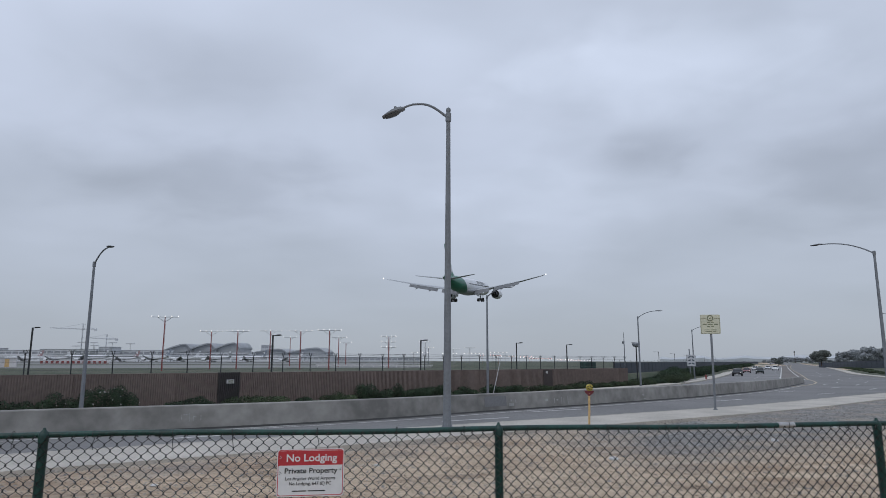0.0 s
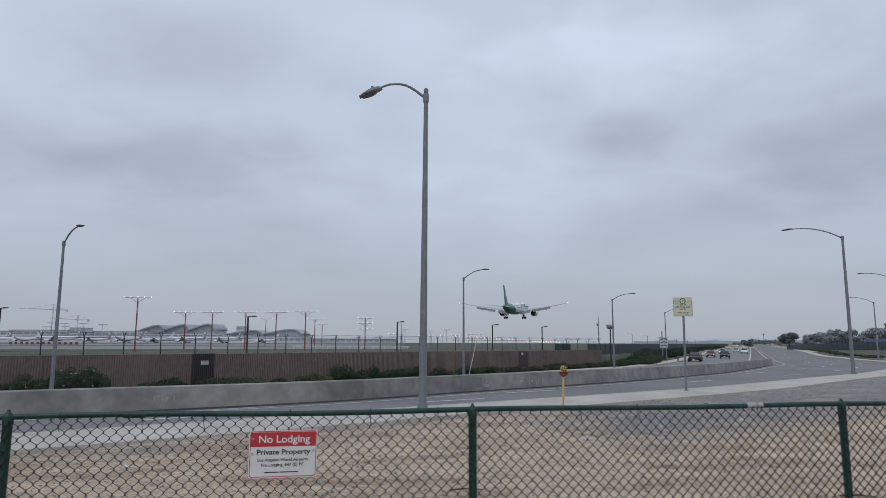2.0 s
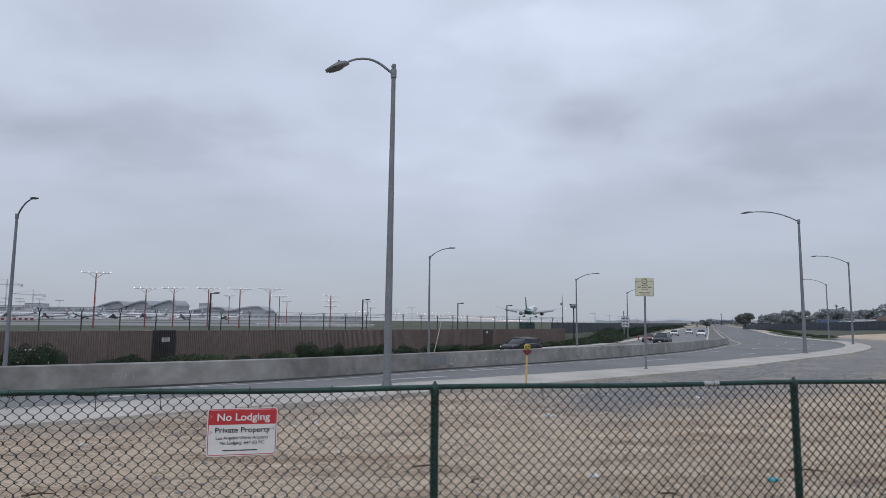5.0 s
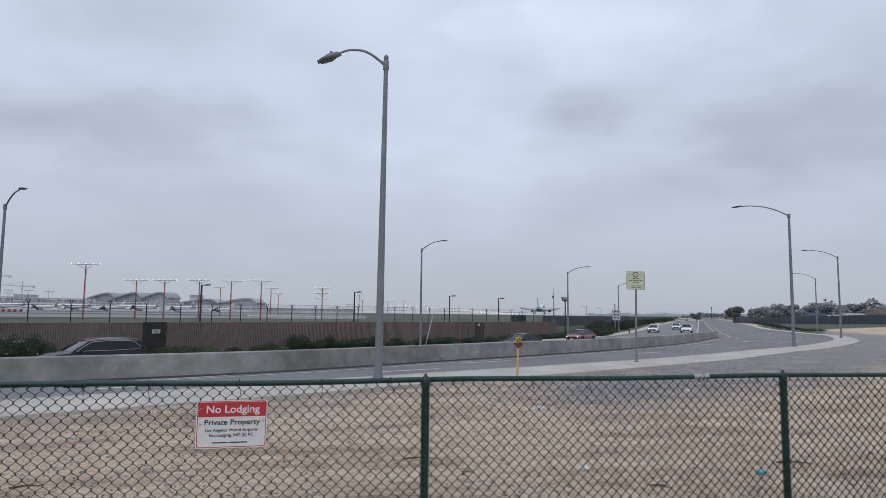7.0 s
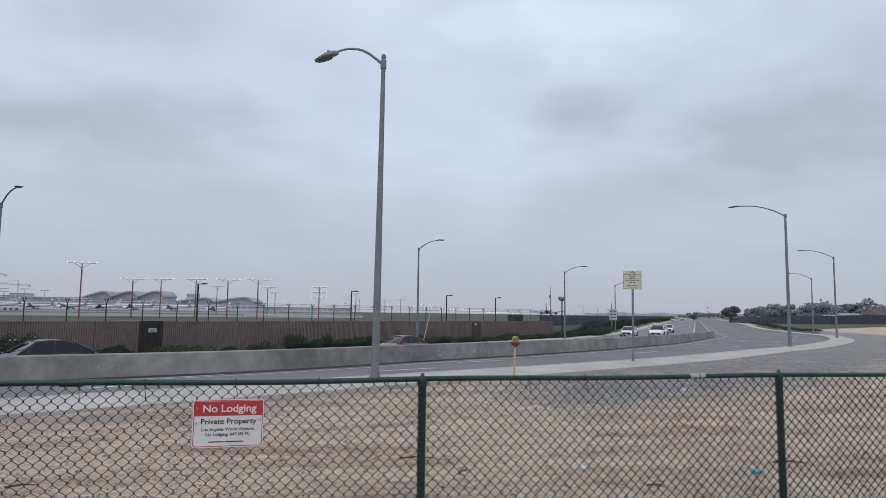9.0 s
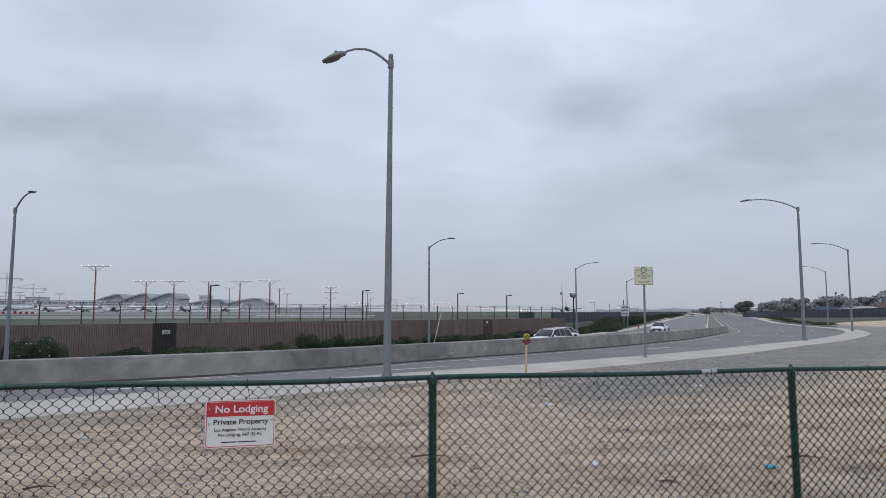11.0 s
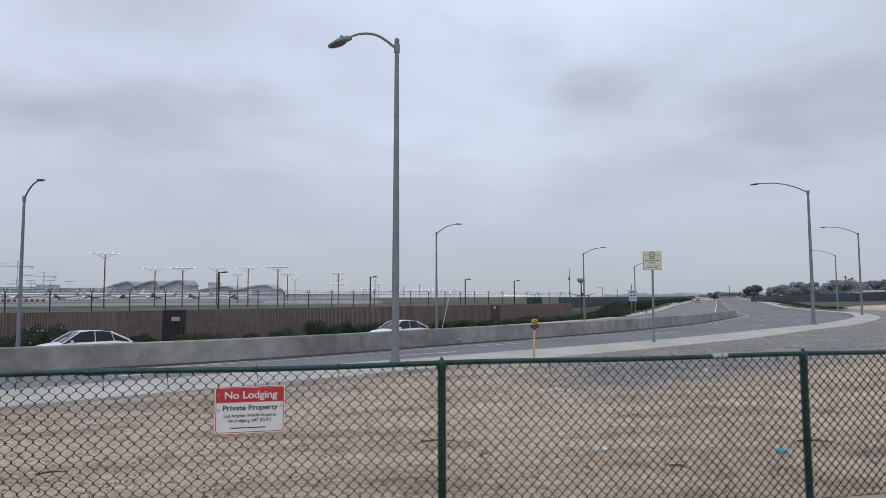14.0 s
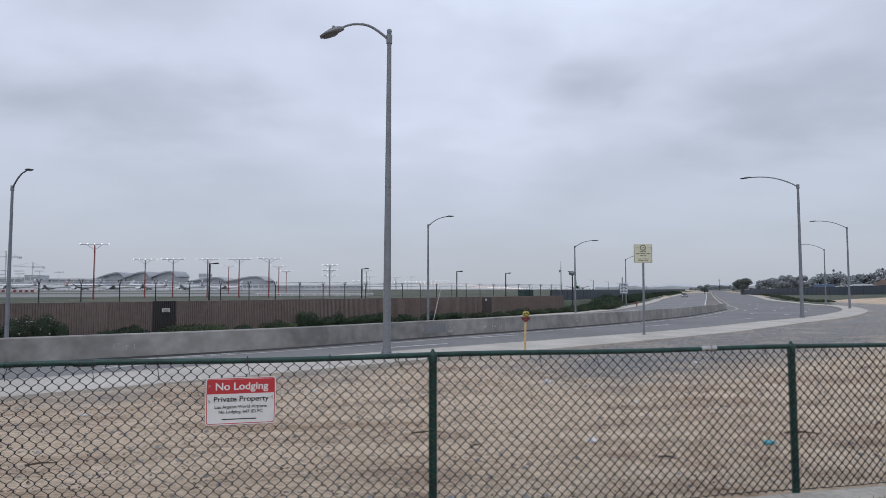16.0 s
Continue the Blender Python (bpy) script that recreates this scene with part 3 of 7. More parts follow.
def build_markings():
    """Lane dashes, edge lines and the painted median."""
    def strip(name, c, z, width, material, label):
        n = normals(c)
        bm = bmesh.new()
        rows = [[bm.verts.new((p[0] + q[0] * o, p[1] + q[1] * o, z(p) + 0.008)) for o in (-width / 2, width / 2)] for p, q in zip(c, n)]
        for a, b in zip(rows, rows[1:]):
            bm.faces.new((a[0], a[1], b[1], b[0]))
        bmesh.ops.recalc_face_normals(bm, faces=bm.faces[:])
        if bm.faces[0].normal.z < 0:
            bmesh.ops.reverse_faces(bm, faces=bm.faces[:])
        tagged(part(name, bm, material), label, "road marking", kind="structure")

    near = lambda p: z_near(p[1])
    kn = LANES_NEAR
    nn = normals(kn)
    for off, y0, n_, gap in ((3.2, -4, 17, 13.2), (1.6, 12, 3, 9.0), (6.3, 40, 14, 13.2), (9.2, 72, 9, 13.2)):
        c = kn - nn * off
        s = float(np.interp(y0, c[:, 1], lengths(c)))
        for _ in range(n_):
            strip("lane_dash", clip_curve(c, s, s + 3.0, 1.0), near, 0.14, PAINT_W, "worn white lane dash")
            s += gap
    b = clip_curve(BARRIER, 25, lengths(BARRIER)[-1] - 14, 1.5)
    strip("edge_line", b + normals(b) * 0.75, near, 0.11, PAINT_W, "worn white edge line by the barrier")
    lw, rw = curve([(40, 100.5), (42.5, 107), (110, 275), (241, 603)], 30), curve([(45.6, 104), (53, 125), (120, 293), (247, 606)], 30)
    yl = curve([(25.8, 62.5), (31.3, 71.5), (36.6, 82), (41.6, 94), (48.6, 112), (60, 140), (126, 305), (252, 608)], 30)

    def fill(name, a, b, material, label, dz):
        a, b = resample(a, 60), resample(b, 60)
        bm = bmesh.new()
        va, vb = [[bm.verts.new((p[0], p[1], z_near(p[1]) + dz)) for p in c] for c in (a, b)]
        for k in range(59):
            bm.faces.new((va[k], vb[k], vb[k + 1], va[k + 1]))
        bmesh.ops.recalc_face_normals(bm, faces=bm.faces[:])
        if bm.faces[0].normal.z < 0:
            bmesh.ops.reverse_faces(bm, faces=bm.faces[:])
        tagged(part(name, bm, material), label, "road marking", kind="structure")

    fill("median_paving", lw, rw, PATCH, "brownish paved median between white lines", 0.006)
    fill("median_shoulder", clip_curve(rw, 0, 540, 9), clip_curve(yl, 48, 590, 9), PATCH, "brownish shoulder beside the median", 0.005)
    for c, m_, w_ in ((lw, PAINT_W, 0.22), (rw, PAINT_W, 0.22), (yl, PAINT_Y, 0.2)):
        strip("median_line", c, lambda p: z_near(p[1]) + 0.004, w_, m_, "faded painted line round the median")
    kf = KERB_FAR
    nf = normals(kf)
    farz = lambda p: Z_FAR + (z_near(p[1]) - Z_FAR) * smooth((p[1] - 58) / 22) * 0.5 + 0.012
    for off in (6.0, 9.6):
        c = kf + nf * off
        for s in np.arange(225, 420, 12.0):
            strip("lane_dash", clip_curve(c, s, s + 3.0, 1.0), lambda p: Z_FAR + 0.06 * off / 12 + 0.01, 0.13, PAINT_W, "worn white lane dash")


build_markings()

# ---------------------------------------------------------------- the chain-link fence by the camera
FENCE_B, FENCE_D, BAY = Vector((-0.085, 5.0, 0)), Vector((0.9725, 0.2332, 0)), 3.173
FENCE_RZ = math.degrees(math.atan2(FENCE_D.y, FENCE_D.x))
FENCE_H = 1.19


def chain_link_fence():
    """Green-coated posts and top rail with woven dark wire, bay by bay."""
    origin = FENCE_B
    f = thing("chain_link_fence", "green vinyl-coated chain-link fence with dark wire mesh", "fence", m=pose(*origin, 0, 0, FENCE_RZ))
    bays = range(-3, 4)
    # a post with its cap and bands
    bm = bmesh.new()
    lathe(bm, [(0.031, -0.12), (0.031, FENCE_H - 0.02)], 14)
    post = part("post", bm, GREEN, f, smooth=True)
    post.matrix_basis = pose(bays[0] * BAY, 0, 0)
    bm = bmesh.new()
    lathe(bm, [(0.034, FENCE_H - 0.05), (0.036, FENCE_H - 0.005), (0.03, FENCE_H + 0.012), (0.012, FENCE_H + 0.03), (0.010, FENCE_H + 0.042), (0.001, FENCE_H + 0.046)], 14)
    cap = part("post_cap", bm, GREEN, post, smooth=True)
    for i in list(bays)[1:] + [bays[-1] + 1]:
        o = new("post", post.data)
        o.parent, o.matrix_basis = f, pose(i * BAY, 0, 0, 0, random.uniform(-0.5, 0.5), 0)
        k = new("post_cap", cap.data)
        k.parent = o
    # rail with sleeves, slightly wavy
    bm = bmesh.new()
    pts = [(x, 0.012 * math.sin(x * 1.7), FENCE_H - 0.004 + 0.006 * math.sin(x * 2.3 + 1)) for x in np.arange(bays[0] * BAY, (bays[-1] + 1) * BAY + 0.01, BAY / 10)]
    tube(bm, pts, 0.0205, 10)
    part("top_rail", bm, GREEN, f, smooth=True)
    for x in (0.74 * BAY, -0.75 * BAY, 1.86 * BAY):
        bm = bmesh.new()
        tube(bm, [(x - 0.07, 0.012 * math.sin(x * 1.7), FENCE_H - 0.003), (x + 0.07, 0.012 * math.sin(x * 1.7), FENCE_H - 0.003)], 0.0235, 10)
        part("rail_sleeve", bm, ALU if 0 < x < BAY else GREEN, f, "bare worn metal sleeve" if 0 < x < BAY else "", True)
    # woven mesh: bent wires hooked into their neighbours
    bm = bmesh.new()
    diag = BAY / 39
    foot = -0.02
    rows = int((FENCE_H - 0.012 - foot) / diag * 2)
    tri = [(0.0047 * math.cos(q), 0.0047 * math.sin(q)) for q in (0.5, 2.6, 4.7)]
    for k in range(39):
        for flip in (0, 1):
            rings = []
            for j in range(rows * 4 + 1):
                ph = (j / 4) % 2
                u = ph if ph <= 1 else 2 - ph
                u = 0.12 * u + 0.88 * (0.5 - 0.5 * math.cos(math.pi * u))
                x = (k + 0.5 * u * 1.07 - 0.017) * diag if not flip else (k + 1 - 0.5 * u * 1.07 + 0.017) * diag
                y = (0.004 if flip else -0.004) * math.cos(math.pi * j / 4)
                rings.append([(x + a, y + b, foot + j * diag / 8) for a, b in tri])
            loft(bm, rings, cap=False)
        xk = k * diag + diag * (0.5 if rows % 2 else 0)
        tube(bm, [(xk - 0.012, 0, FENCE_H - 0.03), (xk + 0.004, 0.004, FENCE_H - 0.008), (xk + 0.012, 0, FENCE_H - 0.02)], 0.005, 4)
    mesh = part("wire_mesh", bm, WIRE, f)
    mesh.matrix_basis = pose(bays[0] * BAY, -0.034, 0)
    tagged(mesh, kind="stuff")
    for i in list(bays)[1:]:
        o = new("wire_mesh", mesh.data)
        o.parent, o.matrix_basis = f, pose(i * BAY, -0.034, 0, 0, 0, 0)
        tagged(o, kind="stuff")
    # tie wires
    tie = None
    for i in range(7 * 6):
        x = bays[0] * BAY + (i + 0.5) * BAY / 6 + random.uniform(-0.08, 0.08)
        if tie is None:
            bm = bmesh.new()
            ring = [(0.0, 0.026 * math.cos(a), 0.026 * math.sin(a)) for a in np.linspace(0, 5.5, 9)] + [(0.006, -0.03, -0.06), (0.012, -0.034, -0.10)]
            tube(bm, ring, 0.0025, 5)
            ob = part("tie_wire", bm, WIRE, f)
            tie = ob.data
        else:
            ob = new("tie_wire", tie)
            ob.parent = f
        ob.matrix_basis = pose(x, 0.012 * math.sin(x * 1.7), FENCE_H - 0.004, 0, 0, random.uniform(-15, 15))
    # tension wire at the foot
    bm = bmesh.new()
    tube(bm, [(x, -0.034, -0.01 + 0.008 * math.sin(x * 3)) for x in np.arange(bays[0] * BAY, (bays[-1] + 1) * BAY, 0.4)], 0.003, 4)
    part("tension_wire", bm, WIRE, f)
    return f


def text_mesh(body, size, bold=0.0):
    """Lettering with the built-in font, as a bmesh in the xy plane, centred."""
    cu = bpy.data.curves.new("lettering", "FONT")
    cu.body, cu.size, cu.align_x, cu.align_y, cu.offset, cu.extrude = body, size, "CENTER", "CENTER", bold, 0.0008
    ob = bpy.data.objects.new("lettering", cu)
    scene.collection.objects.link(ob)
    bpy.context.view_layer.update()
    bm = bmesh.new()
    bm.from_mesh(ob.evaluated_get(bpy.context.evaluated_depsgraph_get()).to_mesh())
    bpy.data.objects.remove(ob)
    bpy.data.curves.remove(cu)
    return bm


def rounded_plate(w, h, r, t, n=5):
    """A rounded rectangle in the xz plane, t thick towards -y."""
    bm = bmesh.new()
    pts = []
    for cx, cz, a0 in ((w / 2 - r, h / 2 - r, 0), (-w / 2 + r, h / 2 - r, 90), (-w / 2 + r, -h / 2 + r, 180), (w / 2 - r, -h / 2 + r, 270)):
        for k in range(n):
            a = radians(a0 + 90 * k / (n - 1))
            pts.append((cx + r * math.cos(a), cz + r * math.sin(a)))
    loft(bm, [[(x, 0, z) for x, z in pts], [(x, -t, z) for x, z in pts]])
    bmesh.ops.recalc_face_normals(bm, faces=bm.faces[:])
    return bm


def lettered(parent, body, size, x, y, z, material, width=None, bold=0.0):
    bm = text_mesh(body, size, bold)
    if width:
        xs = [v.co.x for v in bm.verts]
        k = width / (max(xs) - min(xs))
        bmesh.ops.scale(bm, vec=(k, 1, 1), verts=bm.verts[:])
    ob = part("lettering", bm, material, parent)
    ob.matrix_basis = pose(x, y, z, 90, 0, 0)
    return ob


def lodging_sign():
    w, h = 0.465, 0.322
    s = thing("notice_sign", "red and white metal notice wired to the green fence", "sign")
    s.matrix_basis = pose(*(FENCE_B + FENCE_D * -1.374 + Vector((0, 0, 0.906))), 0, 0.0, FENCE_RZ) @ Matrix.Translation((0, -0.056, 0.006))
    part("plate", rounded_plate(w, h, 0.02, 0.002), SIGN_W, s)
    part("red_border", rounded_plate(w - 0.012, h - 0.012, 0.018, 0.0026), SIGN_R, s)
    part("white_field", rounded_plate(w - 0.022, h - 0.022, 0.015, 0.0032), SIGN_W, s)
    bm = bmesh.new()
    box(bm, (0, -0.0032, h / 2 - 0.062), (w - 0.0225, 0.0012, 0.098))
    part("red_band", bm, SIGN_R, s)
    lettered(s, "No Lodging", 0.07, 0.005, -0.0046, 0.098, SIGN_W, 0.35, 0.0012)
    lettered(s, "Private Property", 0.05, 0.002, -0.0042, 0.012, SIGN_K, 0.365, 0.0008)
    lettered(s, "Los Angeles World Airports", 0.03, 0.0, -0.0042, -0.040, SIGN_K, 0.345, 0.0003)
    lettered(s, "No Lodging, 647 (E) PC", 0.03, 0.0, -0.0042, -0.074, SIGN_K, 0.29, 0.0003)
    for x, wd in ((-0.075, 0.10), (0.045, 0.12)):
        bm = bmesh.new()
        box(bm, (x, -0.0040, -0.123), (wd, 0.0008, 0.007))
        part("small_print_bar", bm, SIGN_K, s)
    for x, z in ((-0.2, 0.105), (-0.2, 0.0), (0.2, 0.02)):
        bm = bmesh.new()
        tube(bm, [(x - 0.014 * (1 if x < 0 else -1), -0.006, z - 0.008), (x, -0.008, z), (x + 0.012 * (-1 if x < 0 else 1), -0.004, z + 0.008), (x + 0.03 * (-1 if x < 0 else 1), 0.02, z + 0.012)], 0.002, 5)
        part("fixing_wire", bm, WIRE if z < 0.1 else ALU, s)


# ---------------------------------------------------------------- street lamps
def street_lamp(name, height, reach, turn, head_scale=1.0, ball=True, label="", r0=0.10, r1=0.058, m=None, lift=0.8):
    """Tapered pole with base, curved arm and cobra head; the arm reaches towards local +x."""
    l = thing(name, label, "street lamp", "street lamps along the road", m)
    bm = bmesh.new()
    lathe(bm, [(r0 * 1.02, 0), (r0, 0.3), (r0 * 0.9, height * 0.3), (r1 * 1.15, height * 0.8), (r1, height)], 12)
    part("pole", bm, STEEL, l, smooth=True)
    bm = bmesh.new()
    lathe(bm, [(r0 * 1.7, 0.0), (r0 * 1.7, 0.03), (r0 * 1.2, 0.05), (r0 * 1.08, 0.16), (r0 * 1.03, 0.2)], 12)
    for k in range(4):
        a = radians(45 + 90 * k)
        lathe(bm, [(0.02, 0.03), (0.02, 0.08)], 6, at=(r0 * 1.45 * math.cos(a), r0 * 1.45 * math.sin(a), 0))
    part("base_plate", bm, STEEL, l)
    bm = bmesh.new()
    if ball:
        lathe(bm, [(r1 * 1.25, height - 0.02), (r1 * 1.3, height + 0.05), (r1 * 0.7, height + 0.07), (r1 * 1.0, height + 0.12), (r1 * 1.2, height + 0.18), (r1 * 1.0, height + 0.24), (0.004, height + 0.28)], 12)
    else:
        lathe(bm, [(r1 * 1.1, height - 0.02), (r1 * 1.1, height + 0.03), (0.004, height + 0.06)], 12)
    part("finial", bm, STEEL, l, smooth=True)
    # arm: rises from the pole, bows over and dips to the head
    h0 = height - 0.08
    if ball:
        shape = [(0, 0), (0.08, 0.07), (0.16, 0.14), (0.30, 0.26), (0.45, 0.37), (0.60, 0.45), (0.75, 0.49), (0.92, 0.50), (1.08, 0.49), (1.22, 0.45), (1.36, 0.39), (1.46, 0.345)]
    else:
        h0 = height - 0.05
        shape = [(reach * u, lift * (1 - (1 - u) ** 2.3)) for u in np.linspace(0, 1, 13)]
    pts = [(x * (1.07 if ball else 1), 0, h0 + z) for x, z in shape]
    bm = bmesh.new()
    tube(bm, pts, [0.045 - 0.012 * k / len(pts) for k in range(len(pts))], 8)
    lathe(bm, [(r1 * 1.35, h0 - 0.12), (r1 * 1.4, h0 - 0.1), (r1 * 1.4, h0 + 0.14), (r1 * 1.3, h0 + 0.16)], 12)
    part("arm", bm, STEEL, l, smooth=True)
    # head
    tip, back = Vector(pts[-1]), Vector(pts[-3])
    d = (tip - back).normalized()
    ang = 21 if ball else 2
    hd = pose(tip.x - 0.15, 0, tip.z + 0.02, 0, ang, 0)
    k = head_scale
    flat = 1.0 if ball else 0.5
    bm = bmesh.new()
    rings = []
    for x, w, zt, zb in ((0, 0.05, 0.05, -0.05), (0.1, 0.10, 0.11, -0.06), (0.25, 0.15, 0.14, -0.07), (0.42, 0.17, 0.12, -0.07), (0.62, 0.16, 0.07, -0.06), (0.78, 0.11, 0.0, -0.05)):
        rings.append([(x * k, w * k * math.cos(a), ((zt if math.sin(a) > 0 else -zb) * math.sin(a)) * k * flat) for a in np.linspace(0, 2 * math.pi, 13)[:-1]])
    loft(bm, rings)
    bmesh.ops.recalc_face_normals(bm, faces=bm.faces[:])
    o = part("lamp_head", bm, LAMP_GREY, l, smooth=True)
    o.matrix_basis = hd
    bm = bmesh.new()
    rings = [[(x * k, w * k * math.cos(a), (-0.06 - dz * max(0, -math.sin(a))) * k * flat + 0.01 * math.sin(a)) for a in np.linspace(0, 2 * math.pi, 11)[:-1]] for x, w, dz in ((0.22, 0.09, 0.02), (0.35, 0.14, 0.05), (0.55, 0.14, 0.04), (0.70, 0.08, 0.02))]
    loft(bm, rings)
    bmesh.ops.recalc_face_normals(bm, faces=bm.faces[:])
    o2 = part("lens", bm, LENS, o, "dark unlit lens", True)
    if ball:
        bm = bmesh.new()
        lathe(bm, [(0.04, 0.10), (0.045, 0.13), (0.045, 0.17), (0.03, 0.19)], 10, at=(0.28, 0, 0))
        part("photocell", bm, LAMP_GREY, o)
    if r0 > 0.09:
        bm = bmesh.new()
        box(bm, (0.0, -r0 * 0.93, 0.55), (0.10, 0.02, 0.22), bevel=0.006)
        part("access_cover", bm, STEEL, l)
    l.matrix_basis = m @ pose(0, 0, 0, 0, 0, turn)
    return l


def street_lamps():
    street_lamp("street_lamp", 9.72, 2.2, 180, 1.0, True, "tall tapered grey street lamp with curved arm and cobra head", 0.12, 0.066, pose(-1.704, 19.9, -0.27, 0, 0.2, 0))
    near = [(24.75, 45.5, 9.15), (47.5, 77.0, 9.45), (64.5, 111.0, 9.3)]
    for x, y, h in near:
        k = int(np.argmin(np.hypot(EDGE[:, 0] - x, EDGE[:, 1] - y)))
        q = -normals(EDGE)[k]
        street_lamp("street_lamp", h, 3.2, math.degrees(math.atan2(q[1], q[0])), 1.0, False, "grey street lamp with long curved arm beside the pavement", 0.125, 0.075, pose(x, y, z_near(y) + 0.14), 1.0)
    far = [(-22.45, 34.0, 8.3), (-1.3, 57.0, 8.5), (15.5, 77.2, 7.8), (29.6, 106.5, 7.6)]
    for x, y, h in far:
        k = int(np.argmin(np.hypot(KERB_FAR[:, 0] - x, KERB_FAR[:, 1] - y)))
        q = normals(KERB_FAR)[k]
        street_lamp("street_lamp", h - 0.06, 2.3, math.degrees(math.atan2(q[1], q[0])), 1.0, False, "slim grey street lamp with curved arm on the far pavement", 0.11, 0.065, pose(x, y, z_far(y) + 0.14), 0.68)


# ---------------------------------------------------------------- brown wall, security fence
WALL_LEN, WALL_TOP, WALL_FOOT = 60.2, 0.833, -1.4


def brown_wall():
    """Corrugated sheet wall in bays, with a dark gate and a service door."""
    rz = math.degrees(math.atan2(WALL_D[1], WALL_D[0]))
    w = thing("corrugated_wall", "long brown corrugated metal wall beside the airfield", "wall", m=pose(*WALL_A, 0, 0, 0, rz), kind="structure")
    start, pitch, seg = -42.0, 0.14, 6.0

    def panel(x0, x1, z1):
        bm = bmesh.new()
        prof = []
        x = x0
        while x < x1 - 1e-6:
            for dx, y in ((0, 0), (pitch * 0.45, 0), (pitch * 0.55, -0.06), (pitch * 0.93, -0.06)):
                if x + dx < x1:
                    prof.append((x + dx - x0, y))
            x += pitch
        prof.append((x1 - x0, 0))
        a = [bm.verts.new((p, y, WALL_FOOT)) for p, y in prof]
        b = [bm.verts.new((p, y, z1)) for p, y in prof]
        c = [bm.verts.new((p, y + 0.05, z1)) for p, y in prof]
        d = [bm.verts.new((p, y + 0.05, WALL_FOOT)) for p, y in prof]
        for i in range(len(prof) - 1):
            bm.faces.new((a[i], a[i + 1], b[i + 1], b[i]))
            bm.faces.new((b[i], b[i + 1], c[i + 1], c[i]))
            bm.faces.new((c[i], c[i + 1], d[i + 1], d[i]))
        bmesh.ops.recalc_face_normals(bm, faces=bm.faces[:])
        return bm

    gate0, gate1 = 8.75, 10.35
    x = start
    stops = list(np.arange(start, gate0 - 0.1, seg)) + [gate0]
    stops2 = list(np.arange(gate1, WALL_LEN - 0.1, seg)) + [WALL_LEN]
    for ss in (stops, stops2):
        for a, b in zip(ss, ss[1:]):
            o = part("wall_panel", panel(a, b - 0.01, WALL_TOP), CORR, w)
            o.matrix_basis = pose(a, 0, 0)
            bm = bmesh.new()
            box(bm, (a + (b - a) / 2, -0.0, WALL_TOP + 0.025), (b - a - 0.01, 0.11, 0.05), bevel=0.01)
            part("top_cap", bm, CORR, w)
    g = part("gate_panel", panel(gate0, gate1, WALL_TOP + 0.06), CORR_D, w, "dark grey metal gate panel")
    g.matrix_basis = pose(gate0, -0.04, 0)
    bm = bmesh.new()
    box(bm, (gate0 + 0.85, -0.12, 0.28), (0.55, 0.012, 0.27), bevel=0.004)
    part("gate_notice", bm, PLATE, g).matrix_basis = pose(-gate0, 0.02, 0)
    for dz, wd in ((0.34, 0.4), (0.27, 0.34), (0.2, 0.38)):
        bm = bmesh.new()
        box(bm, (0.85, -0.116, dz), (wd, 0.006, 0.03))
        part("notice_bar", bm, SIGN_G, g)
    # service door near the far end
    bm = bmesh.new()
    box(bm, (44.6, -0.09, -0.1), (1.5, 0.05, 1.8), bevel=0.01)
    d = part("service_door", bm, mat("brown_door", (0.060, 0.045, 0.042), 0.7), w, "flat dark brown service door")
    bm = bmesh.new()
    box(bm, (44.4, -0.122, 0.55), (0.3, 0.012, 0.24))
    part("door_notice", bm, PLATE, d)
    # return at the end of the wall
    o = part("wall_panel", panel(0, 6, WALL_TOP), CORR, w)
    o.matrix_basis = pose(WALL_LEN, 0.05, 0, 0, 0, 90)
    return w


def security_fence():
    """Airfield fence behind the wall: dark posts with forked arms and wire strands."""
    rz = math.degrees(math.atan2(WALL_D[1], WALL_D[0]))
    f = thing("security_fence", "dark airfield security fence with forked posts and barbed wire", "fence", m=pose(WALL_A[0] - 0.7477 * 1.0, WALL_A[1] + 0.664 * 1.0, 0.2, 0, 0, rz))
    bm = bmesh.new()
    tube(bm, [(0, 0, -0.4), (0, 0, 1.75)], 0.036, 6)
    for sx in (-1, 1):
        tube(bm, [(0, 0, 1.72), (0.0, sx * 0.22, 2.08)], 0.016, 5)
        tube(bm, [(0, 0, 1.72), (sx * 0.16, sx * 0.1, 2.08)], 0.016, 5)
    post = part("post", bm, DARK, f)
    step = 2.36
    n0, n1 = -14, 27
    post.matrix_basis = pose(n0 * step, 0, 0)
    for i in range(n0 + 1, n1):
        o = new("post", post.data)
        o.parent, o.matrix_basis = f, pose(i * step + random.uniform(-0.05, 0.05), 0, 0, random.uniform(-1, 1), random.uniform(-1, 1), 0)
    for z, y, r in ((1.72, 0, 0.016), (1.90, 0.1, 0.007), (2.02, 0.19, 0.007), (1.90, -0.1, 0.007), (2.02, -0.19, 0.007), (0.9, 0, 0.008), (0.3, 0, 0.01), (1.35, 0, 0.006)):
        bm = bmesh.new()
        tube(bm, [(x, y + 0.02 * math.sin(x), z + 0.015 * math.sin(x * 2.6)) for x in np.arange(n0 * step, (n1 - 1) * step + 0.1, step / 2)], r, 4)
        part("wire_strand", bm, WIRE_G, f)
    return f


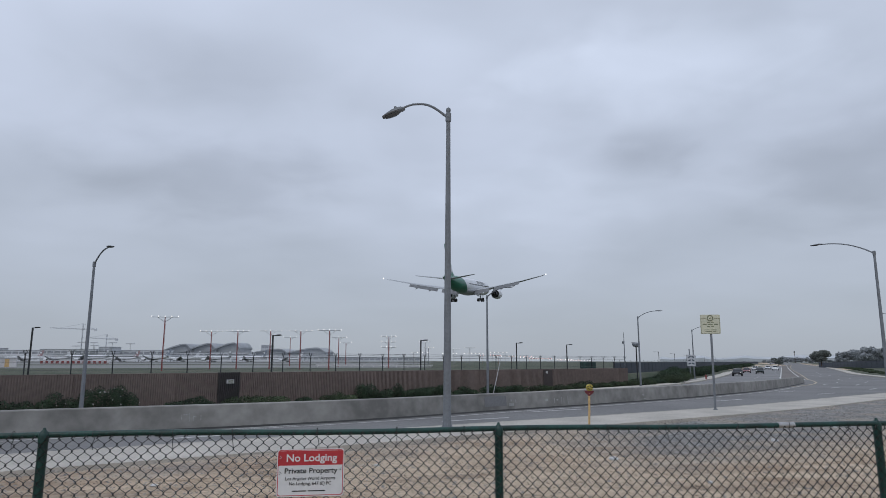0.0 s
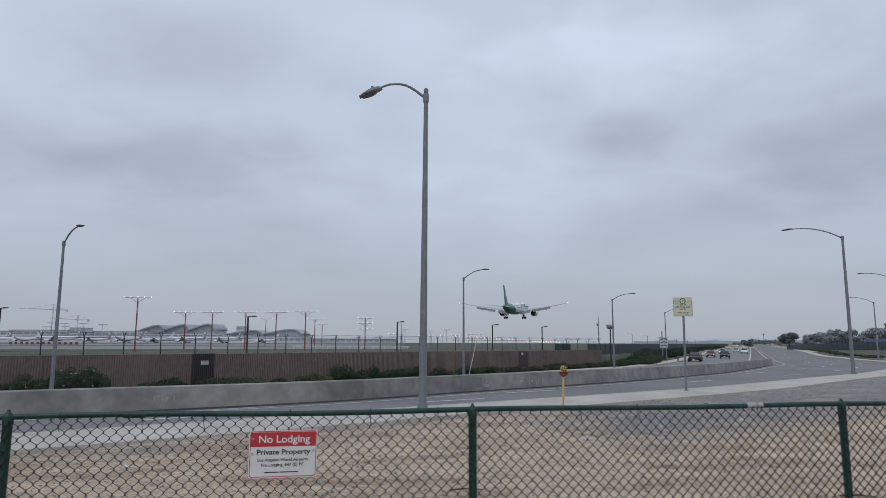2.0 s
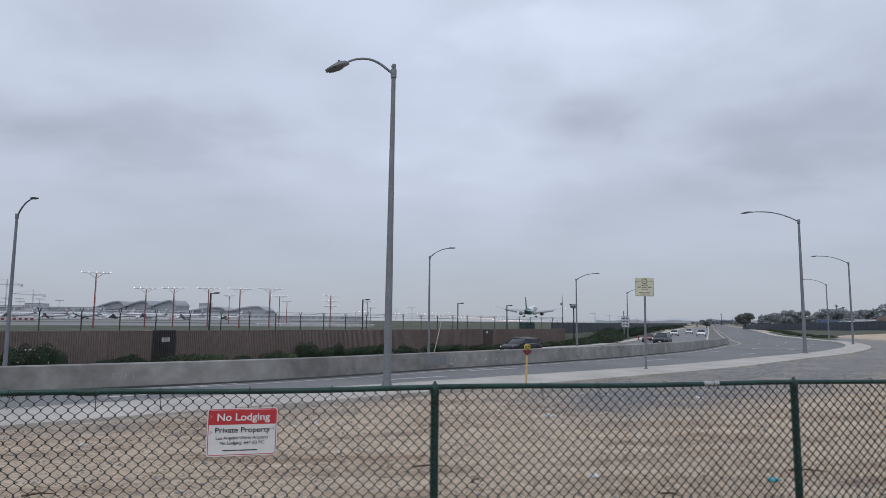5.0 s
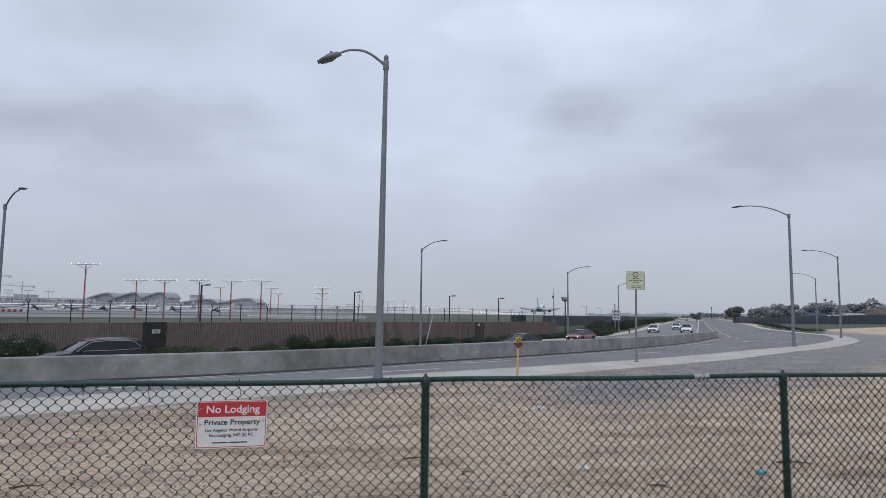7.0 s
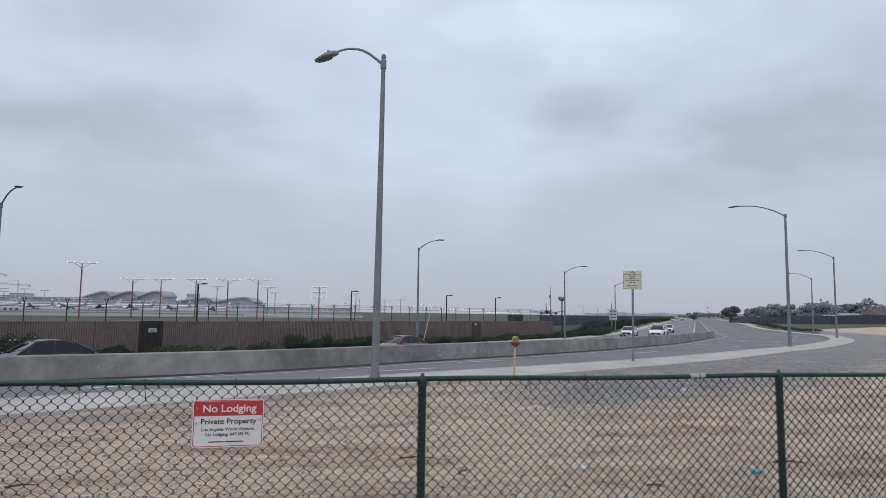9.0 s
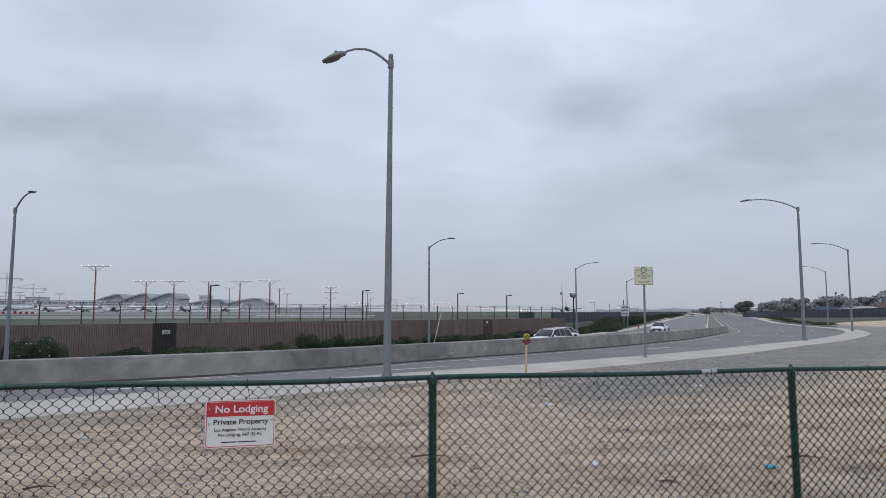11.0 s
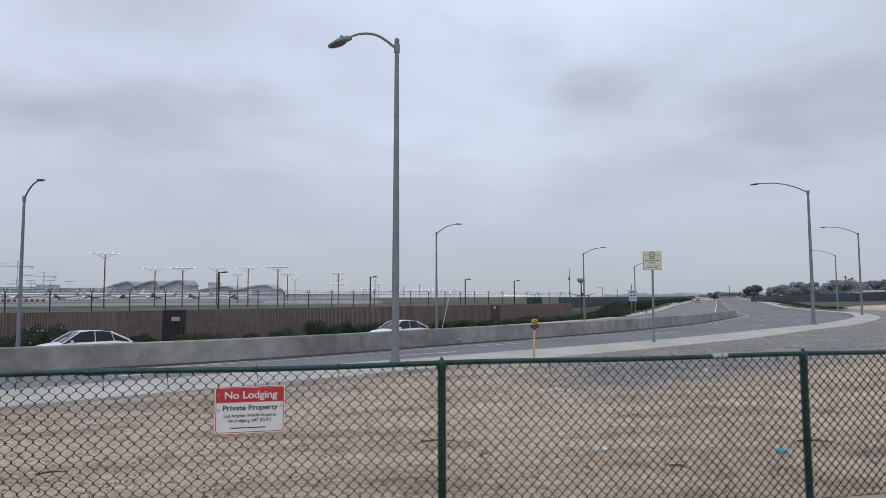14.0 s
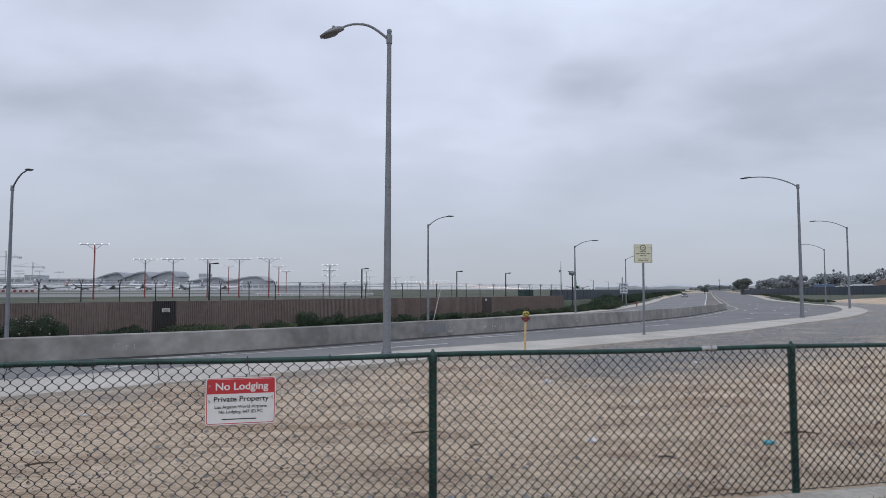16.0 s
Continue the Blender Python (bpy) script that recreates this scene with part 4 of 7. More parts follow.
def far_screen_fence():
    """Dark fabric-covered fence that runs beside the far road to the distance, with small lamp posts behind."""
    c = KERB_FAR - normals(KERB_FAR) * 9.0
    ln = lengths(c)
    s0 = float(np.interp(92, c[:, 1], ln))
    f = thing("screened_fence", "long dark fabric-screened fence beside the far road", "fence")
    s = s0
    while s < s0 + 700:
        step = 3.0 if s < s0 + 120 else 12.0
        p, a = along(c, s + step / 2)
        bm = bmesh.new()
        box(bm, (0, 0, 0.35), (step - 0.06, 0.04, 2.35))
        o = part("screen_panel", bm, SCREEN, f)
        o.matrix_basis = pose(p[0], p[1], 0, 0, 0, a)
        bm = bmesh.new()
        tube(bm, [(-step / 2, 0, -1.0), (-step / 2, 0, 1.6)], 0.05, 5)
        tube(bm, [(-step / 2, 0, 1.55), (-step / 2, 0.2, 1.9)], 0.02, 4)
        o = part("post", bm, DARK, f)
        o.matrix_basis = pose(p[0], p[1], 0, 0, 0, a)
        s += step
    return f


def airfield_lamp(x, y, z, h, turn, arm=0.9):
    """Square dark post with a flat shoebox head."""
    l = thing("area_lamp", "dark square lamp post with flat shoebox head", "lamp post", "dark lamp posts behind the wall", pose(x, y, z, 0, 0, turn))
    bm = bmesh.new()
    box(bm, (0, 0, h / 2), (0.13, 0.13, h), bevel=0.012)
    part("post", bm, DARK, l)
    bm = bmesh.new()
    box(bm, (arm / 2, 0, h - 0.03), (arm, 0.07, 0.07), bevel=0.01)
    part("arm", bm, DARK, l)
    bm = bmesh.new()
    box(bm, (arm * 0.9, 0, h + 0.01), (0.42, 0.3, 0.1), bevel=0.03)
    part("head", bm, DARK, l)


# ---------------------------------------------------------------- approach lights
def approach_tower(x, y, h, bar, bars=(1.0,), red=True, lamps=5, z=0.0, brace=True):
    """Lattice-thin mast with a crossbar of lamps facing the approach."""
    t = thing("approach_light_mast", "red and grey approach-light mast with lit crossbar" if red else "slim approach-light mast with lit crossbar", "light mast", "approach light masts on the airfield", pose(x, y, z, 0, 0, 14))
    bm = bmesh.new()
    lathe(bm, [(0.12, -0.1), (0.12, 0.3), (0.105, 0.35), (0.085, h * 0.6), (0.07, h)], 8)
    for zz in np.arange(1.5, h - 0.5, 1.5):
        lathe(bm, [(0.10, zz), (0.125, zz + 0.02), (0.125, zz + 0.06), (0.10, zz + 0.08)], 8)
    tube(bm, [(0.16, 0, 0), (0.13, 0, h * 0.97)], 0.02, 4)
    part("mast", bm, RED if red else STEEL, t)
    for f in bars:
        bm = bmesh.new()
        tube(bm, [(-bar / 2, 0, h * f), (bar / 2, 0, h * f)], 0.04, 5)
        if brace:
            for s in (-1, 1):
                tube(bm, [(0, 0, h * f - bar * 0.2), (s * bar * 0.28, 0, h * f)], 0.03, 4)
        part("crossbar", bm, STEEL, t)
        for i in range(lamps):
            bm = bmesh.new()
            lx = -bar / 2 + bar * i / (lamps - 1)
            lathe(bm, [(0.03, -0.02), (0.05, 0.05), (0.068, 0.10), (0.06, 0.15), (0.02, 0.17)], 8, at=(lx, -0.05, h * f + 0.05))
            part("lamp", bm, LIGHT_W, t)
    return t


def light_bar(x, y, h, bar, n, red=False):
    """Low approach-light bar far out on the field."""
    t = thing("approach_light_bar", "low row of glowing approach lights", "light bar", "approach light bars", pose(x, y, 0, 0, 0, 14))
    bm = bmesh.new()
    tube(bm, [(-bar / 2, 0, h), (bar / 2, 0, h)], 0.06, 4)
    for s in (-0.4, 0.4):
        tube(bm, [(s * bar, 0, -0.1), (s * bar, 0, h)], 0.07, 4)
    part("frame", bm, RED if red else STEEL, t)
    for i in range(n):
        bm = bmesh.new()
        r = 0.00058 * math.hypot(x, y)
        bmesh.ops.create_icosphere(bm, subdivisions=1, radius=r, matrix=Matrix.Translation((-bar / 2 + bar * i / max(1, n - 1), -0.1, h + 0.15)))
        part("lamp", bm, LIGHT_R if red else LIGHT_W, t)


def approach_lights():
    for x, y, h, bar, red, bars, n in (
            (-55.8, 105, 8.8, 4.2, True, (1.0,), 5), (-56.7, 125, 7.25, 4.2, True, (1.0,), 5), (-52.2, 127, 7.4, 4.2, True, (1.0,), 5),
            (-46.6, 130, 7.6, 4.2, True, (1.0,), 5), (-38.5, 124, 7.3, 4.2, True, (1.0,), 5), (-31.8, 120, 7.2, 4.2, True, (1.0,), 5),
            (-69.5, 213, 9.2, 4.2, True, (1.0,), 3), (-45.0, 180, 8.0, 4.2, True, (1.0,), 5), (-52.0, 218, 7.6, 3.6, True, (1.0,), 3),
            (-26.2, 152, 7.2, 3.3, True, (1.0, 0.83, 0.66), 4), (-28.5, 245, 8.6, 4.2, False, (1.0,), 5), (-29.5, 265, 6.9, 4.2, False, (1.0,), 5),
            (-24.0, 330, 7.5, 6.0, False, (1.0,), 5), (-17.0, 350, 8.6, 6.0, False, (1.0,), 5)):
        approach_tower(x, y, h, bar, bars, red, n)
    rows = [(-36, 290, 5.2, 7, 4, 0), (-30, 380, 5.6, 8, 5, 0), (-18, 420, 6.2, 12, 6, 0), (-8, 450, 5.4, 14, 7, 1), (2, 480, 5.0, 16, 7, 0), (-2, 400, 6.6, 10, 5, 0),
            (14, 520, 4.8, 18, 7, 1), (22, 560, 4.4, 20, 8, 0), (34, 600, 4.0, 20, 8, 1), (44, 640, 3.6, 22, 8, 0), (60, 700, 3.2, 24, 9, 0), (76, 760, 2.8, 26, 9, 1), (94, 830, 2.4, 28, 9, 0)]
    for x, y, h, bar, n, red in rows:
        light_bar(x, y, h, bar, n, bool(red))


chain_link_fence()
lodging_sign()
street_lamps()
brown_wall()
security_fence()
far_screen_fence()
approach_lights()
for px, py, ph, pt, pa in ((-46.7, 62.0, 4.9, 0, 0.9), (-20.6, 58.0, 3.95, 0, 1.0), (-8.4, 68.0, 3.8, 0, 0.9), (1.6, 76.5, 3.75, 0, 0.9), (8.1, 85.0, 3.75, 0, 0.9),
                           (51.7, 226, 4.8, 180, 2.6), (70.1, 279, 4.8, 180, 2.6), (92.6, 345, 4.8, 180, 2.6), (121, 430, 4.9, 180, 2.8), (152.6, 520, 4.9, 180, 3.0), (198, 640, 5.0, 180, 3.2), (244, 760, 5.0, 180, 3.4)):
    airfield_lamp(px, py, 0.0, ph, pt, pa * 0.62)

# ---------------------------------------------------------------- vehicles
def car(name, label, paint, length=4.6, width=1.84, height=1.46, style="sedan", m=None, trim=False):
    """A car whose nose points to local +x; the origin is on the road under its middle."""
    c = thing(name, label, "car", "cars on the far road", m)
    L, W, H = length, width, height
    suv = style == "suv"
    belt = H * (0.60 if suv else 0.635)
    # body shell: cross-sections from tail to nose
    sec = [(-0.50, 0.36, 0.52, 0.80), (-0.485, 0.28, 0.585, 0.90), (-0.42, 0.20, 0.63 if not suv else 0.625, 0.97), (-0.25, 0.17, 0.645, 1.0), (0.0, 0.165, 0.64, 1.0), (0.20, 0.17, 0.635, 1.0),
           (0.30, 0.175, 0.60, 0.985), (0.40, 0.18, 0.56, 0.95), (0.465, 0.20, 0.50, 0.87), (0.495, 0.26, 0.42, 0.74), (0.50, 0.32, 0.38, 0.68)]
    bm = bmesh.new()
    rings = []
    for fx, zb, zt, fw in sec:
        x, w, zb, zt = fx * L, fw * W / 2, zb * H * (1.15 if suv else 1.0), zt * H
        rings.append([(x, -w * 0.92, zb), (x, -w, zb + 0.12 * H), (x, -w, zt - 0.14 * H), (x, -w * 0.93, zt - 0.03 * H), (x, -w * 0.6, zt), (x, 0, zt + 0.012), (x, w * 0.6, zt), (x, w * 0.93, zt - 0.03 * H), (x, w, zt - 0.14 * H), (x, w, zb + 0.12 * H), (x, w * 0.92, zb)])
    loft(bm, rings)
    bmesh.ops.recalc_face_normals(bm, faces=bm.faces[:])
    part("body", crease(bm), paint, c, smooth=True)
    # glasshouse
    if suv:
        g = [(-0.475, 0.62, 0.80), (-0.43, 0.93, 0.70), (-0.30, 0.985, 0.70), (-0.05, 1.0, 0.71), (0.10, 0.97, 0.70), (0.27, 0.60, 0.80)]
    else:
        g = [(-0.43, 0.60, 0.78), (-0.28, 0.90, 0.66), (-0.16, 0.985, 0.66), (-0.02, 1.0, 0.67), (0.08, 0.97, 0.66), (0.27, 0.60, 0.80)]
    bm = bmesh.new()
    rings = []
    for fx, ft, fw in g:
        x, zt = fx * L, ft * H
        wt, wb = fw * W / 2, 0.93 * W / 2
        zb = min(zt - 0.004, belt)
        wm = wb + (wt - wb) * (zt - zb) / (H - belt)
        rings.append([(x, -wb, zb - 0.06), (x, -wm, zt - 0.02), (x, -wm * 0.9, zt - 0.003), (x, wm * 0.9, zt - 0.003), (x, wm, zt - 0.02), (x, wb, zb - 0.06)])
    loft(bm, rings)
    bmesh.ops.recalc_face_normals(bm, faces=bm.faces[:])
    part("glass", crease(bm), GLASS_D, c, "dark tinted windows", True)
    # roof skin and pillars
    bm = bmesh.new()
    top = [q for q in g if q[1] > 0.88]
    loft(bm, [[(fx * L, -fw * W / 2 - 0.005, ft * H - 0.055), (fx * L, -fw * W / 2 * 0.93, ft * H + 0.006), (fx * L, 0, ft * H + 0.022), (fx * L, fw * W / 2 * 0.93, ft * H + 0.006), (fx * L, fw * W / 2 + 0.005, ft * H - 0.055), (fx * L, 0, ft * H - 0.04)] for fx, ft, fw in top])
    for s in (-1, 1):
        for (xa, za), (xb, zb) in (((0.27, 0.61), (0.09, 0.97)), ((-0.06, 0.62), (-0.07, 0.985)), ((-0.44 if not suv else -0.47, 0.61), (-0.24 if not suv else -0.42, 0.94)), ((-0.27, 0.62), (-0.24, 0.965))):
            wt = 0.70 if suv else 0.665
            tube(bm, [(xa * L, s * 0.915 * W / 2, za * H), (xb * L, s * (wt * W / 2 + 0.005), zb * H)], (0.05 if xa < -0.4 else 0.026) if za != 0.62 else 0.014, 5)
    bmesh.ops.recalc_face_normals(bm, faces=bm.faces[:])
    part("roof", crease(bm), paint, c, smooth=True)
    if trim:
        for s in (-1, 1):
            wt, wb = 0.70 * W / 2 + 0.03, 0.93 * W / 2 + 0.012
            line = [(0.235, 0.64, 0), (0.08, 0.93, 1), (-0.06, 0.962, 1), (-0.28, 0.955, 1), (-0.36, 0.93, 1), (-0.43, 0.72, 0.3), (-0.40, 0.66, 0.06), (-0.1, 0.635, 0), (0.235, 0.64, 0)]
            part("window_trim", tube(bmesh.new(), [(x * L, s * (wb + (wt - wb) * k), z * H) for x, z, k in line], 0.017, 5), ALU, c, "bright metal window trim")
    if suv:
        bm = bmesh.new()
        for s in (-1, 1):
            tube(bm, [(-0.4 * L, s * 0.6 * W / 2, H * 0.98), (-0.36 * L, s * 0.62 * W / 2, H + 0.05), (0.02 * L, s * 0.62 * W / 2, H + 0.055), (0.06 * L, s * 0.6 * W / 2, H)], 0.018, 5)
        part("roof_rail", bm, ALU, c)
    # wheels in dark arches
    rw = 0.345 if suv else 0.32
    for fx in (-0.29, 0.31):
        for s in (-1, 1):
            bm = bmesh.new()
            lathe(bm, [(rw * 0.62, -0.11), (rw * 0.95, -0.11), (rw, -0.08), (rw, 0.08), (rw * 0.95, 0.11), (rw * 0.62, 0.11)], 18, "y")
            w = part("wheel", bm, RUBBER, c, "black tyre", True)
            w.matrix_basis = pose(fx * L, s * (W / 2 - 0.105), rw)
            bm = bmesh.new()
            lathe(bm, [(0.03, s * 0.10), (0.05, s * 0.112), (rw * 0.6, s * 0.102), (rw * 0.64, s * 0.08), (rw * 0.64, 0)], 12, "y")
            part("rim", bm, RIM, w)
            bm = bmesh.new()
            lathe(bm, [(rw * 1.02, -0.02), (rw * 1.17, -0.02), (rw * 1.17, 0.02), (rw * 1.02, 0.02)], 18, "y")
            part("arch_liner", bm, RUBBER, c).matrix_basis = pose(fx * L, s * (W / 2 - 0.012), rw + 0.01)
    for s in (-1, 1):
        bm = bmesh.new()
        lathe(bm, [(0.02, -0.02), (0.075, 0.0), (0.065, 0.04), (0.02, 0.055)], 10, "x", at=(0.462 * L, s * 0.36 * W, 0.43 * H))
        part("headlight", bm, HEADLIGHT, c, "lit white headlight", True)
        bm = bmesh.new()
        box(bm, (-0.489 * L, s * 0.36 * W, 0.50 * H), (0.08, 0.26, 0.13), bevel=0.02)
        part("tail_light", bm, TAIL_RED, c)
        bm = bmesh.new()
        box(bm, (0.19 * L, s * (W / 2 + 0.07), 0.65 * H), (0.10, 0.2, 0.13), bevel=0.03)
        part("mirror", bm, paint, c)
        bm = bmesh.new()
        for x in (-0.20, 0.02):
            box(bm, (x * L, s * (W / 2 + 0.001), 0.52 * H), (0.2, 0.03, 0.03), bevel=0.008)
        part("door_handle", bm, paint, c)
    bm = bmesh.new()
    box(bm, (0.497 * L, 0, 0.30 * H), (0.05, W * 0.55, 0.2), bevel=0.02)
    part("grille", bm, RUBBER, c)
    bm = bmesh.new()
    box(bm, (0.506 * L, 0, 0.26 * H), (0.05, 0.3, 0.13))
    part("plate", bm, PLATE, c)
    return c


def paint_of(name, col):
    return mat(name, col, 0.3, 0.0, spread=0.03, big=0.5, fine=4, coat=0.35)


def crease(bm, degrees=28):
    """Keep shading smooth over gentle bends and crisp over folds."""
    for e in bm.edges:
        e.smooth = len(e.link_faces) == 2 and e.calc_face_angle(0) < radians(degrees)
    return bm


P_BLACK = paint_of("black_car_paint", (0.02, 0.021, 0.024))
P_DARK = paint_of("dark_green_grey_paint", (0.045, 0.06, 0.06))
P_RED = paint_of("dusky_red_paint", (0.26, 0.10, 0.11))
P_WHITE = paint_of("white_car_paint", (0.86, 0.87, 0.88))
for dark_coat in (P_BLACK, P_DARK, GLASS_D):
    dark_coat.node_tree.nodes["Principled BSDF"].inputs["Specular IOR Level"].default_value = 0.22
    dark_coat.node_tree.nodes["Principled BSDF"].inputs["Coat Weight"].default_value = 0.1
P_GREY = paint_of("grey_car_paint", (0.3, 0.31, 0.33))
CARS = {
    "a": car("car", "black estate car with lit headlights driving along the far road", P_BLACK, 4.9, 1.86, 1.46, "suv", trim=True),
    "b": car("car", "dark green-grey hatchback driving along the far road", P_DARK, 4.4, 1.78, 1.46),
    "c": car("car", "dusky red sedan driving along the far road", P_RED, 4.3, 1.74, 1.32),
    "d": car("car", "white sport utility car driving along the far road", P_WHITE, 4.55, 1.88, 1.56, "suv"),
    "e": car("car", "white sedan driving along the far road", P_WHITE, 4.4, 1.78, 1.38),
    "f": car("car", "white sedan with dark windows following behind others", P_WHITE, 4.55, 1.78, 1.4),
    "g": car("car", "grey car far down the road", P_GREY, 4.6, 1.8, 1.5),
    "h": car("car", "white car far down the road", P_WHITE, 4.6, 1.8, 1.5),
}


# ---------------------------------------------------------------- the landing aircraft
AIR_F = mat("flap_grey", (0.19, 0.195, 0.205), 0.5)


def airliner():
    """Wide-body twin jet, gear and flaps down; nose towards local +x, origin on the fuselage axis at the wing."""
    a = thing("airliner", "white and green twin-engine wide-body jet landing with its gear down", "airplane")
    R = 3.1

    def ring(x, r, zc=0.0, n=24, half=None):
        return [(x, r * math.cos(2 * math.pi * k / n), zc + r * math.sin(2 * math.pi * k / n)) for k in range(n)]

    prof = [(36.5, 0.15, -0.9), (35.8, 0.9, -0.8), (34.2, 1.75, -0.55), (31.5, 2.55, -0.25), (28, 3.0, -0.05), (24, R, 0), (0, R, 0)]
    bm = bmesh.new()
    # the paint line slants: green reaches further forward under the belly
    seam = [(-15.5 - 1.3 * z + (0.35 * z * z if z < 0 else 0), y, z) for x, y, z in ring(0, R)]
    loft(bm, [ring(x, r, z) for x, r, z in prof] + [seam])
    bmesh.ops.recalc_face_normals(bm, faces=bm.faces[:])
    part("fuselage", bm, AIR_W, a, smooth=True)
    bm = bmesh.new()
    loft(bm, [seam] + [ring(x, r, z) for x, r, z in ((-20.5, 2.8, 0.28), (-24, 2.45, 0.6), (-30, 1.6, 1.2), (-35, 0.8, 1.7), (-37, 0.35, 1.9), (-37.4, 0.1, 1.95))])
    bmesh.ops.recalc_face_normals(bm, faces=bm.faces[:])
    part("tail_cone", bm, AIR_G, a, "green painted rear fuselage", True)
    bm = bmesh.new()
    loft(bm, [[(x, w * math.cos(q), -2.1 + h * math.sin(q)) for q in np.linspace(0, 2 * math.pi, 17)[:-1]] for x, w, h in ((12, 1.2, 0.6), (9, 3.0, 1.3), (0, 3.4, 1.7), (-8, 3.0, 1.4), (-11, 1.2, 0.6))])
    bmesh.ops.recalc_face_normals(bm, faces=bm.faces[:])
    part("belly_fairing", bm, AIR_GREY, a, smooth=True)
    bm = bmesh.new()
    for s in (-1, 1):
        for x in np.arange(-11, 30, 1.1):
            box(bm, (x, s * R * 0.985, 0.55), (0.32, 0.1, 0.45))
    part("cabin_windows", bm, AIR_D, a)
    bm = bmesh.new()
    for s in (-1, 1):
        for i, w in enumerate((1.8, 1.8, 1.5, 1.8, 1.8, 1.5)):
            loft(bm, [[(5 + i * 2.5 + dx, s * r * math.cos(radians(q)), r * math.sin(radians(q))) for r, q in ((R + 0.03, 20), (R + 0.03, 33), (R + 0.03, 46), (R - 0.1, 46), (R - 0.1, 20))] for dx in (0, w)])
    bmesh.ops.recalc_face_normals(bm, faces=bm.faces[:])
    part("livery_bars", bm, AIR_F, a, "grey lettering bars on the fuselage")

    def foil(bm, stations, tfac=0.11):
        """A wing skin: stations of leading edge x, y, z and chord."""
        rings = []
        for x, y, z, ch in stations:
            t = ch * tfac
            rings.append([(x, y, z), (x - ch * 0.08, y, z + t * 0.42), (x - ch * 0.35, y, z + t * 0.6), (x - ch * 0.7, y, z + t * 0.3), (x - ch, y, z - 0.02 * ch), (x - ch * 0.7, y, z - t * 0.25), (x - ch * 0.35, y, z - t * 0.4), (x - ch * 0.08, y, z - t * 0.3)])
        loft(bm, rings)
        bmesh.ops.recalc_face_normals(bm, faces=bm.faces[:])
        return bm

    for s in (-1, 1):
        bm = foil(bmesh.new(), [(11.5, s * 2.4, -1.7, 13.5), (5.5, s * 10.5, -0.7, 9.0), (-2.2, s * 22, 1.2, 5.2), (-7.5, s * 30.5, 2.9, 2.6), (-9.6, s * 32.4, 3.4, 0.9)])
        w = part("wing", bm, AIR_GREY, a, "pale grey swept wing", True)
        # flaps lowered behind the trailing edge
        for y0, y1, x0, x1, z0, z1, ch in ((3.4, 9.6, -1.7, -3.2, -1.9, -1.1, 2.8), (11.4, 22.0, -3.4, -7.3, -0.9, 0.95, 2.0)):
            fb = bmesh.new()
            loft(fb, [[(x, s * y, z), (x - 0.3 * c_, s * y, z + 0.02), (x - c_, s * y, z - 0.62 * c_), (x - 0.35 * c_, s * y, z - 0.32)] for x, y, z, c_ in ((x0, y0, z0, ch), (x1, y1, z1, ch * 0.8))])
            bmesh.ops.recalc_face_normals(fb, faces=fb.faces[:])
            part("flap", fb, AIR_F, w, "darker grey lowered flap")
        for y, x, z in ((7.5, -3.2, -2.0), (14.5, -4.6, -1.0), (19.5, -6.5, -0.1)):
            fb = bmesh.new()
            loft(fb, [[(x + dx, s * y + r * math.cos(q), z + dz + r * math.sin(q)) for q in np.linspace(0, 2 * math.pi, 9)[:-1]] for dx, r, dz in ((3.0, 0.1, 0), (1.5, 0.38, -0.1), (-0.6, 0.38, -0.5), (-2.4, 0.08, -1.0))])
            bmesh.ops.recalc_face_normals(fb, faces=fb.faces[:])
            part("flap_fairing", fb, AIR_W, w, smooth=True)
        fb = bmesh.new()
        bmesh.ops.create_icosphere(fb, subdivisions=1, radius=0.28, matrix=Matrix.Translation((-10.2, s * 32.4, 3.4)))
        part("wingtip_light", fb, LIGHT_W, w, "lit white wingtip light")
        # engine
        e = new("engine")
        e.parent = a
        e.empty_display_size = 0.1
        ex, ey, ez = 9.5, s * 9.8, -3.1
        fb = lathe(bmesh.new(), [(1.45, 3.4), (1.75, 3.5), (1.95, 3.0), (2.05, 1.0), (1.95, -1.4), (1.62, -2.9), (1.5, -2.9), (1.45, -2.0)], 24, "x", (ex, ey, ez))
        part("nacelle", fb, AIR_W, e, smooth=True)
        fb = lathe(bmesh.new(), [(1.45, 2.6), (1.46, -2.2), (0.2, -2.2)], 20, "x", (ex, ey, ez))
        part("fan_duct", fb, AIR_D, e)
        fb = lathe(bmesh.new(), [(1.2, -1.6), (1.05, -3.2), (0.78, -4.4), (0.7, -4.4), (0.5, -4.2), (0.05, -5.6)], 20, "x", (ex, ey, ez))
        part("exhaust_cone", fb, AIR_D, e, smooth=True)
        fb = bmesh.new()
        loft(fb, [[(ex + 2.0, ey - 0.2, ez + 1.8), (ex + 2.0, ey + 0.2, ez + 1.8), (ex - 5.5, ey + 0.15, ez + 1.2), (ex - 5.5, ey - 0.15, ez + 1.2)], [(ex - 1.5, ey - 0.2, ez + 2.7), (ex - 1.5, ey + 0.2, ez + 2.7), (ex - 7.5, ey + 0.15, ez + 2.3), (ex - 7.5, ey - 0.15, ez + 2.3)]])
        bmesh.ops.recalc_face_normals(fb, faces=fb.faces[:])
        part("pylon", fb, AIR_W, e)
        # tailplane
        fb = foil(bmesh.new(), [(-27.5, s * 0.6, 1.5, 6.6), (-34.6, s * 10.7, 2.6, 2.5)], 0.09)
        part("tailplane", fb, AIR_GREY, a, smooth=True)
        # main gear: strut and three axles
        g = new("main_gear")
